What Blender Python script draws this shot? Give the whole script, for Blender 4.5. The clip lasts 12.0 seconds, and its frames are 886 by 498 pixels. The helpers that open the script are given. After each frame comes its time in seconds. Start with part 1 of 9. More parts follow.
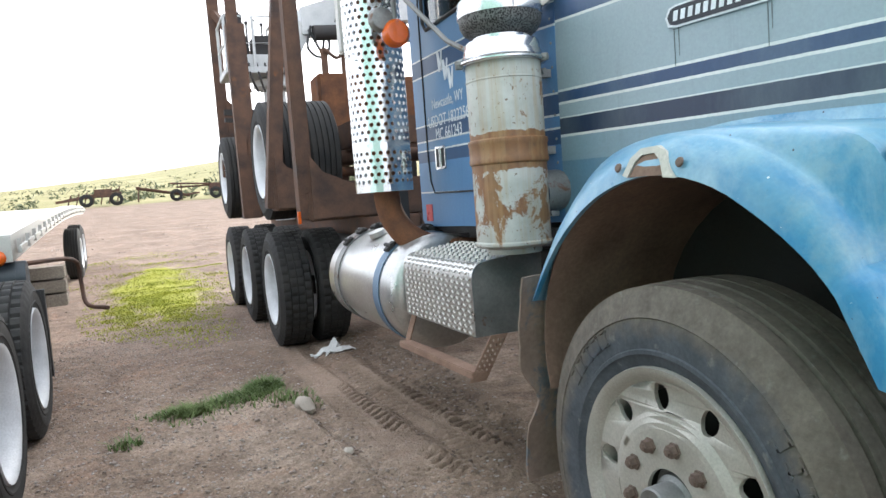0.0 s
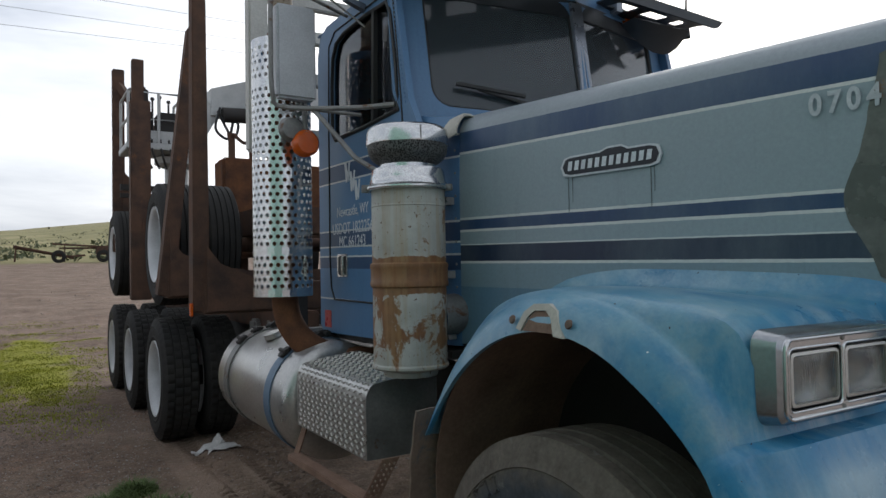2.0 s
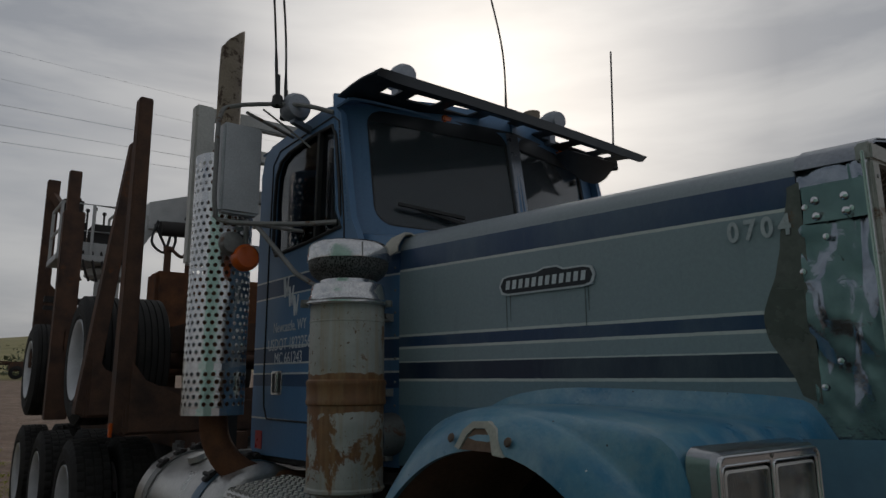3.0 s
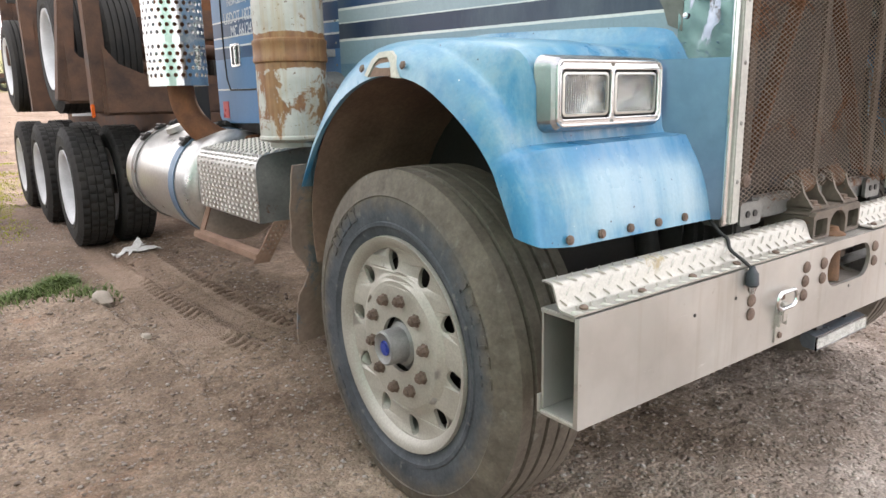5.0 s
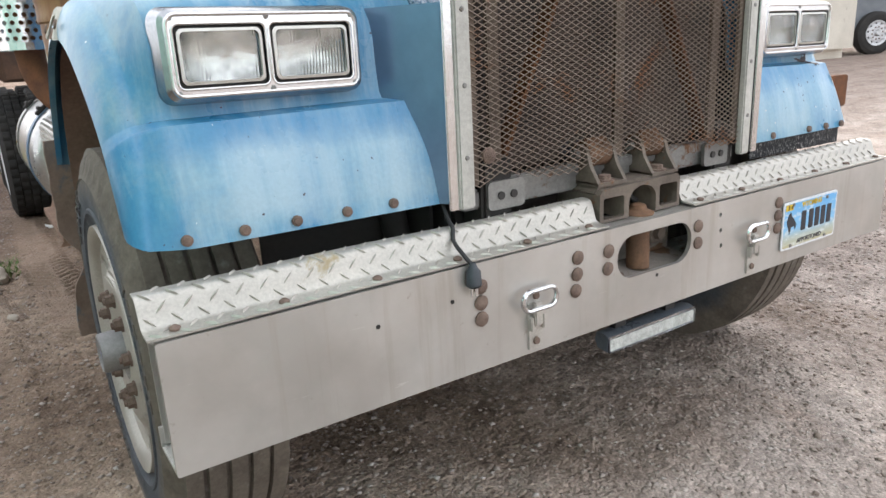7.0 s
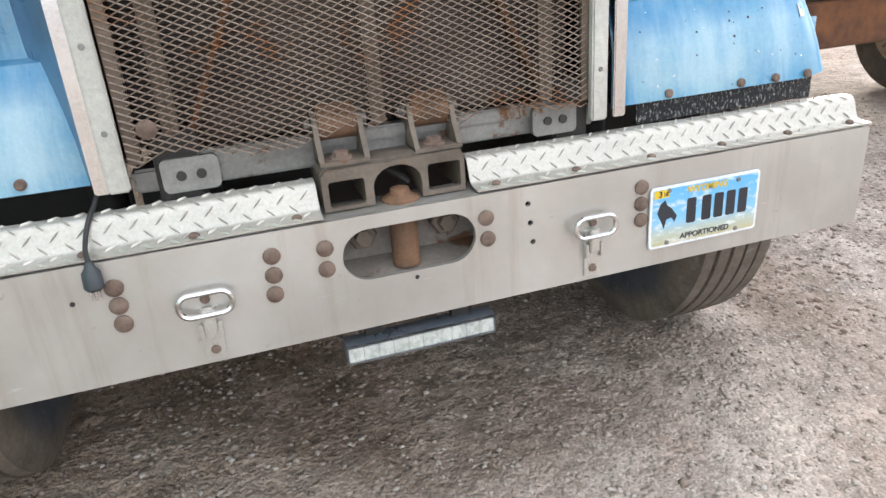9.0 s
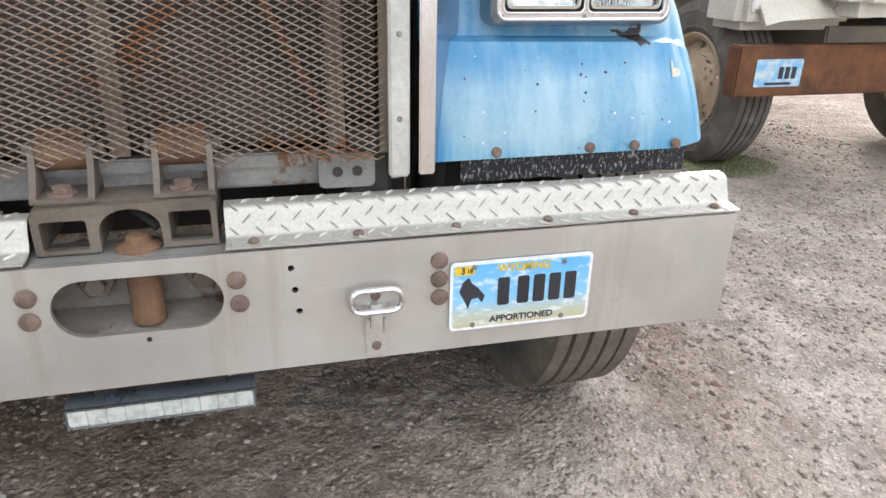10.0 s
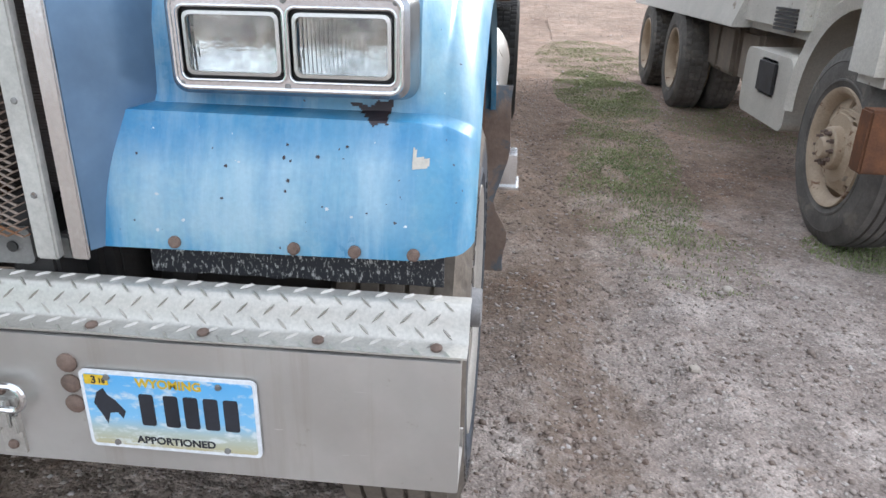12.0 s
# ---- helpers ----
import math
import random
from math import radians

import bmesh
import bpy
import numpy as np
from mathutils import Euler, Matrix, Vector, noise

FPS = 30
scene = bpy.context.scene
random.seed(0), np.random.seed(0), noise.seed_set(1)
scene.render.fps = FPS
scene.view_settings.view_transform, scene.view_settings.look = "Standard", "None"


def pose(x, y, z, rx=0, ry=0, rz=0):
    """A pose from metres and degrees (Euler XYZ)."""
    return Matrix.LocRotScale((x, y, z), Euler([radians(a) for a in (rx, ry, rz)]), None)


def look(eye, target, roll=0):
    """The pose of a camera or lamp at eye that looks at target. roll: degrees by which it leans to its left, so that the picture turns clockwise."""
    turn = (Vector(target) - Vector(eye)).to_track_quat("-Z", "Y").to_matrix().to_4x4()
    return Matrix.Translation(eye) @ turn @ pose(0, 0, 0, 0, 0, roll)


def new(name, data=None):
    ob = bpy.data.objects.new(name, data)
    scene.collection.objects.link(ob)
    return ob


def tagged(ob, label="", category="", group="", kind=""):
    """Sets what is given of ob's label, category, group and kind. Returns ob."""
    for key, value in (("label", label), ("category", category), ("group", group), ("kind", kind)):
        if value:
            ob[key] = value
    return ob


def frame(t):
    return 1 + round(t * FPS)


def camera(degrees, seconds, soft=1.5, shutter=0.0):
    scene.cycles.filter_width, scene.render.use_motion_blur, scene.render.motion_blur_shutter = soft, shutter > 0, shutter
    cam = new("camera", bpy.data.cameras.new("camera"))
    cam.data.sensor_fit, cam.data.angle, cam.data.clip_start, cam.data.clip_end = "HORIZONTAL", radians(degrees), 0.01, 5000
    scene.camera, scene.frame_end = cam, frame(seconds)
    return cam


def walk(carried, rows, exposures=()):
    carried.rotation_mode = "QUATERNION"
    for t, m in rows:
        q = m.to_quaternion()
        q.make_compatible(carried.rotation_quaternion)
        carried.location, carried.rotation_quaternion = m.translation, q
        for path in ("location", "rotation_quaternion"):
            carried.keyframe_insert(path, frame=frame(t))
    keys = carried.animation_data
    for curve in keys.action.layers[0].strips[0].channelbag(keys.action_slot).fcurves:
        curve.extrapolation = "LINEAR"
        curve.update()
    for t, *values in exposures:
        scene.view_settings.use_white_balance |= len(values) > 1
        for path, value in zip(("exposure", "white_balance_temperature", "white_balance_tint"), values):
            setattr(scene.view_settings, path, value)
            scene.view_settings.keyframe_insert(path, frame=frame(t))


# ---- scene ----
cam = camera(65.1, 12.0)
PATH = [
    (0, (-2.302, -0.532, 1.297), (-1.52, 1.302, 1.136), -4.3),
    (0.5, (-2.391, -0.497, 1.349), (-1.785, 1.404, 1.217), 0.8),
    (1, (-2.402, -0.522, 1.381), (-1.815, 1.385, 1.245), 1.6),
    (1.5, (-2.321, -0.539, 1.434), (-1.473, 1.272, 1.433), -0.8),
    (2, (-2.298, -0.553, 1.461), (-1.253, 1.151, 1.512), -1.0),
    (2.5, (-2.306, -0.565, 1.477), (-1.178, 1.049, 1.827), -1.0),
    (3, (-2.313, -0.565, 1.448), (-1.139, 1.007, 1.839), -0.5),
    (3.2, (-2.287, -0.57, 1.451), (-1.122, 1.029, 1.744), -0.2),
    (3.5, (-2.354, -0.564, 1.345), (-1.185, 1.049, 1.523), 0.1),
    (3.7, (-2.386, -0.583, 1.315), (-1.21, 1.032, 1.421), -1.6),
    (5.3, (-2.238, -0.963, 1.229), (-1.105, 0.613, 0.746), -2.6),
    (5.5, (-2.199, -0.965, 1.223), (-1.103, 0.636, 0.738), -4.4),
    (5.8, (-2.096, -0.956, 1.23), (-1.019, 0.647, 0.71), -1.1),
    (6, (-1.978, -0.94, 1.222), (-0.906, 0.677, 0.736), -2.0),
    (6.5, (-1.726, -0.964, 1.252), (-0.515, 0.535, 0.716), -4.7),
    (7, (-1.423, -1.151, 1.231), (-0.372, 0.459, 0.679), -2.9),
    (7.5, (-1.183, -1.19, 1.266), (-0.141, 0.396, 0.637), -4.6),
    (7.7, (-1.061, -1.185, 1.235), (-0.028, 0.398, 0.581), -0.7),
    (9.3, (-0.183, -1.318, 1.262), (0.281, 0.457, 0.465), -4.3),
    (9.5, (-0.079, -1.31, 1.27), (0.354, 0.467, 0.459), -2.9),
    (10, (0.239, -1.198, 1.299), (0.704, 0.577, 0.503), 1.2),
    (10.5, (0.512, -1.151, 1.292), (0.71, 0.663, 0.472), -1.7),
    (11, (0.884, -1.15, 1.338), (0.567, 0.661, 0.551), -2.9),
    (11.5, (1.041, -1.088, 1.332), (0.881, 0.775, 0.623), -0.3),
    (12, (1.263, -0.937, 1.356), (1.085, 0.911, 0.612), 1.1),
]
EXPOSURES = [
    (0.0, 1.8, 6200, 10),
    (0.3, 1.3, 6200, 10),
    (0.6, 0.15, 6150, 8),
    (1.0, -0.05, 6150, 8),
    (1.5, 0.0, 6150, 8),
    (2.0, 0.0, 6200, 10),
    (2.5, -0.5, 6400, 10),
    (3.0, -1.45, 6400, 10),
    (3.5, -1.3, 6300, 10),
    (3.7, -0.85, 6300, 10),
    (5.3, 2.09, 7000, 16),
    (6.0, 2.06, 6900, 15),
    (6.5, 1.75, 6700, 12),
    (7.7, 1.55, 6500, 12),
    (9.3, 1.95, 6500, 10),
    (10.0, 1.85, 6500, 11),
    (11.0, 1.62, 6150, 11),
    (12.0, 1.52, 6000, 11),
]
walk(cam, [(t, look(eye, target, roll)) for t, eye, target, roll in PATH], EXPOSURES)

# ---- sky, sun and exposure ----
SUN = Vector((0.595, 0.688, 0.415)).normalized()
elev = math.asin(SUN.z)
azim = math.atan2(SUN.x, SUN.y)

world = bpy.data.worlds.new("overcast_sky")
scene.world = world
world.use_nodes = True
wn, wl = world.node_tree.nodes, world.node_tree.links
wn.clear()
w_out = wn.new("ShaderNodeOutputWorld")
w_bg = wn.new("ShaderNodeBackground")
w_sky = wn.new("ShaderNodeTexSky")
w_sky.sky_type = "NISHITA"
w_sky.sun_disc = False
w_sky.sun_elevation = elev
w_sky.sun_rotation = azim
w_sky.dust_density = 4.0
w_tc = wn.new("ShaderNodeTexCoord")
w_map = wn.new("ShaderNodeMapping")
w_map.inputs["Scale"].default_value = (1.0, 1.0, 4.5)
w_cl = wn.new("ShaderNodeTexNoise")
w_cl.inputs["Scale"].default_value = 2.3
w_cl.inputs["Detail"].default_value = 7.0
w_cl.inputs["Roughness"].default_value = 0.55
w_cl.inputs["Distortion"].default_value = 0.3
w_ramp = wn.new("ShaderNodeValToRGB")
w_ramp.color_ramp.elements[0].position, w_ramp.color_ramp.elements[0].color = 0.36, (3.1, 3.4, 3.9, 1)
w_ramp.color_ramp.elements[1].position, w_ramp.color_ramp.elements[1].color = 0.62, (6.3, 6.4, 6.5, 1)
# the glow of the sun behind the cloud
w_dot = wn.new("ShaderNodeVectorMath")
w_dot.operation = "DOT_PRODUCT"
w_dot.inputs[1].default_value = SUN
w_glow = wn.new("ShaderNodeValToRGB")
ge = w_glow.color_ramp
ge.elements[0].position, ge.elements[0].color = 0.55, (0, 0, 0, 1)
ge.elements[1].position, ge.elements[1].color = 1.0, (10, 9.6, 9.0, 1)
e2 = ge.elements.new(0.93)
e2.color = (2.6, 2.55, 2.45, 1)
w_add = wn.new("ShaderNodeMix")
w_add.data_type, w_add.blend_type = "RGBA", "ADD"
w_add.inputs[0].default_value = 1.0
w_mix = wn.new("ShaderNodeMix")
w_mix.data_type = "RGBA"
w_mix.inputs[0].default_value = 0.88
wl.new(w_tc.outputs["Generated"], w_map.inputs["Vector"])
wl.new(w_map.outputs["Vector"], w_cl.inputs["Vector"])
wl.new(w_cl.outputs["Fac"], w_ramp.inputs["Fac"])
wl.new(w_tc.outputs["Generated"], w_dot.inputs[0])
wl.new(w_dot.outputs["Value"], w_glow.inputs["Fac"])
wl.new(w_ramp.outputs["Color"], w_add.inputs[6])
wl.new(w_glow.outputs["Color"], w_add.inputs[7])
wl.new(w_sky.outputs["Color"], w_mix.inputs[6])
wl.new(w_add.outputs[2], w_mix.inputs[7])
wl.new(w_mix.outputs[2], w_bg.inputs["Color"])
w_bg.inputs["Strength"].default_value = 0.15
wl.new(w_bg.outputs["Background"], w_out.inputs["Surface"])

sun_data = bpy.data.lights.new("sun", "SUN")
sun_data.energy = 1.4
sun_data.angle = radians(14)
sun_data.color = (1.0, 0.95, 0.88)
sun = new("sun", sun_data)
sun.matrix_basis = look(SUN * 50, (0, 0, 0))


# ---- materials ----
def rgba(c):
    return (c[0], c[1], c[2], 1.0)


class Nodes:
    """A small wrapper round one material's node tree."""

    def __init__(self, name):
        self.m = bpy.data.materials.new(name)
        self.m.use_nodes = True
        self.n, self.l = self.m.node_tree.nodes, self.m.node_tree.links
        self.b = self.n["Principled BSDF"]
        self.tc = self.n.new("ShaderNodeTexCoord")
        self.oi = self.n.new("ShaderNodeObjectInfo")

    def noise(self, scale, detail=5, rough=0.6, stretch=(1, 1, 1), dist=0.0):
        mp = self.n.new("ShaderNodeMapping")
        mp.inputs["Scale"].default_value = stretch
        t = self.n.new("ShaderNodeTexNoise")
        t.inputs["Scale"].default_value = scale
        t.inputs["Detail"].default_value = detail
        t.inputs["Roughness"].default_value = rough
        t.inputs["Distortion"].default_value = dist
        self.l.new(self.tc.outputs["Object"], mp.inputs["Vector"])
        self.l.new(mp.outputs["Vector"], t.inputs["Vector"])
        return t.outputs["Fac"]

    def ramp(self, fac, stops, constant=False):
        r = self.n.new("ShaderNodeValToRGB")
        cr = r.color_ramp
        cr.interpolation = "CONSTANT" if constant else "LINEAR"
        while len(cr.elements) < len(stops):
            cr.elements.new(0.5)
        for e, (p, c) in zip(cr.elements, stops):
            e.position = p
            e.color = rgba(c) if hasattr(c, "__len__") else (c, c, c, 1)
        self.l.new(fac, r.inputs["Fac"])
        return r.outputs["Color"]

    def mix(self, fac, a, b, mode="MIX"):
        x = self.n.new("ShaderNodeMix")
        x.data_type, x.blend_type = "RGBA", mode
        for sock, v in ((x.inputs[0], fac), (x.inputs[6], a), (x.inputs[7], b)):
            if hasattr(v, "is_linked"):
                self.l.new(v, sock)
            elif hasattr(v, "__len__"):
                sock.default_value = rgba(v)
            else:
                sock.default_value = v
        return x.outputs[2]

    def math(self, op, a, b=0.0):
        x = self.n.new("ShaderNodeMath")
        x.operation = op
        for sock, v in ((x.inputs[0], a), (x.inputs[1], b)):
            if hasattr(v, "is_linked"):
                self.l.new(v, sock)
            else:
                sock.default_value = v
        return x.outputs[0]

    def axes(self):
        s = self.n.new("ShaderNodeSeparateXYZ")
        self.l.new(self.tc.outputs["Object"], s.inputs[0])
        return s.outputs[0], s.outputs[1], s.outputs[2]

    def bump(self, height, strength, distance=0.004):
        b = self.n.new("ShaderNodeBump")
        b.inputs["Strength"].default_value = strength
        b.inputs["Distance"].default_value = distance
        self.l.new(height, b.inputs["Height"])
        self.l.new(b.outputs["Normal"], self.b.inputs["Normal"])

    def put(self, name, v):
        if hasattr(v, "is_linked"):
            self.l.new(v, self.b.inputs[name])
        elif hasattr(v, "__len__"):
            self.b.inputs[name].default_value = rgba(v)
        else:
            self.b.inputs[name].default_value = v


def surface(name, c1, c2, scale=6, rough=0.6, metal=0.0, bump=0.25, bscale=70, stain=None, stain_at=0.6, stain_scale=5,
            spec=0.5, rvar=0.15, dist=0.003, stretch=(1, 1, 1), stain_rough=0.85, coat=0.0):
    """Two-scale variation of one base colour, an optional stain with its own shape, and fine relief."""
    k = Nodes(name)
    big = k.noise(scale, 6, 0.6, stretch)
    fine = k.noise(bscale, 4, 0.65, stretch)
    col = k.ramp(big, [(0.32, c1), (0.68, c2)])
    col = k.mix(0.45, col, k.ramp(fine, [(0.25, 0.55), (0.75, 1.25)]), "MULTIPLY")
    rnd = k.ramp(k.oi.outputs["Random"], [(0.0, 0.9), (1.0, 1.08)])
    col = k.mix(1.0, col, rnd, "MULTIPLY")
    rg = k.ramp(big, [(0.3, max(0.02, rough - rvar)), (0.7, min(1.0, rough + rvar))])
    if stain:
        s = k.noise(stain_scale, 9, 0.72, (1, 1, 1), 0.4)
        mask = k.ramp(s, [(stain_at, 0.0), (stain_at + 0.05, 1.0)])
        st = k.mix(k.noise(stain_scale * 6, 5), stain, [v * 0.5 for v in stain])
        col = k.mix(mask, col, st)
        rg = k.mix(mask, rg, [stain_rough] * 3)
        if metal:
            k.put("Metallic", k.mix(mask, [metal] * 3, [0.0] * 3))
    if metal and not stain:
        k.put("Metallic", metal)
    k.put("Base Color", col)
    k.put("Roughness", rg)
    k.put("Specular IOR Level", spec)
    if coat:
        k.put("Coat Weight", coat)
    k.bump(fine, bump, dist)
    return k.m


CREAM = (0.62, 0.63, 0.60)
NAVY = (0.012, 0.045, 0.115)
DEEP = (0.007, 0.02, 0.05)
BLUE = (0.06, 0.155, 0.31)
SAGE = (0.265, 0.325, 0.35)


def striped_paint(name, low, mid, top, stops, z0, z1):
    """Faded body paint with its painted stripes, which run with the body at a slight slope."""
    k = Nodes(name)
    x, y, z = k.axes()
    zz = k.math("SUBTRACT", z, k.math("MULTIPLY", y, 0.013))
    wob = k.math("MULTIPLY", k.math("SUBTRACT", k.noise(30, 3), 0.5), 0.003)
    f = k.math("DIVIDE", k.math("SUBTRACT", k.math("ADD", zz, wob), z0), z1 - z0)
    col = k.ramp(f, [((p - z0) / (z1 - z0), c) for p, c in stops], True)
    fade = k.noise(3.0, 7, 0.65, (1, 1, 0.35))
    col = k.mix(k.ramp(fade, [(0.35, 0.0), (0.75, 0.35)]), col, mid)
    streak = k.noise(16, 6, 0.7, (1, 1, 0.06))
    col = k.mix(k.ramp(streak, [(0.55, 0.0), (0.8, 0.30)]), col, [v * 0.35 for v in mid])
    grime = k.noise(90, 5, 0.7)
    col = k.mix(0.3, col, k.ramp(grime, [(0.25, 0.6), (0.7, 1.15)]), "MULTIPLY")
    k.put("Base Color", col)
    k.put("Roughness", k.ramp(fade, [(0.3, 0.32), (0.7, 0.5)]))
    k.bump(k.noise(9, 3), 0.12, 0.006)
    return k.m


M = {}
M["hood"] = striped_paint("faded_hood_paint", BLUE, (0.26, 0.31, 0.31), SAGE,
    [(1.0, (0.10, 0.19, 0.26)), (1.36, (0.185, 0.265, 0.305)), (1.449, CREAM), (1.456, DEEP), (1.517, CREAM), (1.524, SAGE), (1.570, CREAM), (1.577, NAVY),
     (1.618, CREAM), (1.625, SAGE), (1.874, CREAM), (1.882, NAVY), (1.964, (0.30, 0.33, 0.36))], 1.0, 2.2)
M["cab"] = striped_paint("blue_cab_paint", BLUE, (0.11, 0.20, 0.32), BLUE,
    [(0.9, (0.06, 0.16, 0.31)), (1.258, CREAM), (1.264, (0.07, 0.175, 0.33)), (1.418, CREAM), (1.424, NAVY), (1.482, CREAM), (1.488, (0.075, 0.185, 0.34)), (1.530, CREAM), (1.535, NAVY),
     (1.612, CREAM), (1.617, (0.08, 0.19, 0.345)), (1.862, CREAM), (1.868, NAVY), (1.958, CREAM), (1.964, (0.10, 0.20, 0.345))], 0.9, 3.0)


def fender_paint(name):
    """Sun-bleached sky-blue paint: deeper on the lower slope, chalky above, with small chips."""
    k = Nodes(name)
    big = k.noise(2.6, 6, 0.62)
    col = k.ramp(big, [(0.38, (0.04, 0.19, 0.34)), (0.5, (0.075, 0.245, 0.375)), (0.62, (0.16, 0.315, 0.40))])
    deep = k.noise(6, 6, 0.65, (1, 0.35, 0.16))
    col = k.mix(k.ramp(deep, [(0.48, 0.0), (0.64, 0.85)]), col, (0.013, 0.17, 0.345))
    chalk = k.noise(11, 7, 0.7, (1, 0.35, 0.10))
    col = k.mix(k.ramp(chalk, [(0.46, 0.0), (0.70, 0.7)]), col, (0.32, 0.45, 0.52))
    worn = k.noise(5, 8, 0.72)
    col = k.mix(k.ramp(worn, [(0.52, 0.0), (0.70, 0.6)]), col, (0.23, 0.33, 0.36))
    # the forward slope under the lamps is palest: bleached, plus its sky light put into the colour; its rims least
    x, y, z = k.axes()
    zz = k.math("ADD", z, k.math("MULTIPLY", k.math("SUBTRACT", k.noise(5, 6), 0.5), 0.10))
    mid = k.ramp(k.math("MULTIPLY", k.math("ABSOLUTE", k.math("SUBTRACT", zz, 1.005)), 10.0), [(0.45, 1.0), (1.05, 0.0)])
    xm = k.ramp(k.math("MULTIPLY", k.math("ABSOLUTE", k.math("SUBTRACT", k.math("ABSOLUTE", x), 0.85)), 3.0), [(0.45, 1.0), (0.85, 0.0)])
    low = k.math("MULTIPLY", k.math("MULTIPLY", mid, xm), k.ramp(k.math("MULTIPLY", y, 2.0), [(0.5, 1.0), (0.56, 0.0)]))
    col = k.mix(k.math("MULTIPLY", low, k.ramp(k.noise(8, 6, 0.65, (1, 0.3, 0.12)), [(0.35, 0.25), (0.6, 0.8)])), col, (0.32, 0.445, 0.52))
    rim = k.math("MULTIPLY", k.ramp(k.math("MULTIPLY", k.math("ABSOLUTE", k.math("SUBTRACT", zz, 1.10)), 10.0), [(0.1, 0.4), (0.55, 0.0)]), k.ramp(k.math("MULTIPLY", y, 2.0), [(0.5, 1.0), (0.6, 0.0)]))
    col = k.mix(rim, col, (0.012, 0.16, 0.36))
    fine = k.noise(120, 4)
    col = k.mix(0.22, col, k.ramp(fine, [(0.3, 0.65), (0.7, 1.15)]), "MULTIPLY")
    dark = k.ramp(k.noise(75, 2, 0.5), [(0.75, 0.0), (0.76, 1.0)])
    col = k.mix(dark, col, (0.035, 0.03, 0.035))
    light = k.ramp(k.noise(70, 2, 0.5, (1.3, 1, 1.2)), [(0.775, 0.0), (0.785, 1.0)])
    col = k.mix(light, col, (0.62, 0.66, 0.66))
    k.put("Base Color", col)
    k.put("Roughness", k.ramp(big, [(0.3, 0.24), (0.7, 0.40)]))
    k.bump(k.noise(14, 3), 0.10, 0.005)
    return k.m


M["fender"] = fender_paint("bleached_fender_paint")
M["alu"] = surface("dull_aluminium", (0.50, 0.49, 0.46), (0.60, 0.585, 0.55), 3, 0.42, 0.75, 0.12, 220, stain=(0.42, 0.36, 0.28), stain_at=0.72, stain_scale=4, rvar=0.08, dist=0.001)


def bumper_metal(name):
    """Dull rolled aluminium with faint runs, dust blotches and fine scratches."""
    k = Nodes(name)
    big = k.noise(2.2, 7, 0.6)
    col = k.ramp(big, [(0.38, (0.43, 0.415, 0.39)), (0.62, (0.55, 0.535, 0.51))])
    runs = k.noise(14, 6, 0.7, (1, 1, 0.05))
    col = k.mix(k.ramp(runs, [(0.55, 0.0), (0.72, 0.45)]), col, (0.33, 0.28, 0.225))
    spots = k.ramp(k.noise(26, 6, 0.7), [(0.64, 0.0), (0.70, 0.5)])
    col = k.mix(spots, col, (0.27, 0.225, 0.18))
    scr = k.ramp(k.noise(60, 3, 0.6, (0.12, 1, 1.6), 0.4), [(0.70, 0.0), (0.73, 0.5)])
    col = k.mix(scr, col, (0.68, 0.67, 0.65))
    k.put("Base Color", col)
    k.put("Metallic", k.mix(spots, [0.72] * 3, [0.1] * 3))
    k.put("Roughness", k.ramp(k.noise(5, 6), [(0.35, 0.34), (0.65, 0.52)]))
    k.bump(k.noise(3.5, 4), 0.12, 0.01)
    return k.m


M["bumper"] = bumper_metal("rolled_aluminium_bumper")
M["polish"] = surface("polished_aluminium", (0.62, 0.62, 0.62), (0.72, 0.72, 0.71), 4, 0.2, 0.95, 0.15, 150, rvar=0.08, dist=0.001)
M["nose"] = surface("bare_dented_metal", (0.21, 0.25, 0.30), (0.38, 0.425, 0.475), 9, 0.16, 0.95, 0.25, 14, rvar=0.08, dist=0.012, stain=(0.10, 0.11, 0.09), stain_at=0.60, stain_scale=9, stain_rough=0.5)
M["tread"] = surface("worn_tread_plate", (0.40, 0.385, 0.35), (0.50, 0.475, 0.43), 4, 0.42, 0.5, 0.2, 160, stain=(0.44, 0.36, 0.22), stain_at=0.64, stain_scale=4, rvar=0.08, dist=0.001)
M["lug"] = surface("bright_worn_lugs", (0.42, 0.40, 0.365), (0.52, 0.495, 0.45), 6, 0.38, 0.5, 0.1, 150)
M["primer"] = surface("olive_brown_primer", (0.115, 0.115, 0.105), (0.185, 0.18, 0.165), 5, 0.34, 0.35, 0.2, 40, stain=(0.30, 0.15, 0.07), stain_at=0.57, stain_scale=5)
M["chrome"] = surface("pitted_chrome", (0.66, 0.67, 0.68), (0.74, 0.75, 0.76), 8, 0.14, 1.0, 0.08, 200, rvar=0.06, dist=0.001)
M["steel"] = surface("grey_steel", (0.16, 0.16, 0.155), (0.27, 0.265, 0.25), 8, 0.55, 0.4, 0.3, 90, stain=(0.16, 0.075, 0.035), stain_at=0.58, stain_scale=9)
M["rust"] = surface("rusted_steel", (0.075, 0.038, 0.024), (0.19, 0.085, 0.042), 7, 0.85, 0.0, 0.6, 110, spec=0.2)
M["rustdark"] = surface("dark_rusted_steel", (0.055, 0.036, 0.029), (0.14, 0.078, 0.052), 5, 0.8, 0.0, 0.5, 100, spec=0.25, stain=(0.23, 0.10, 0.045), stain_at=0.62, stain_scale=3)
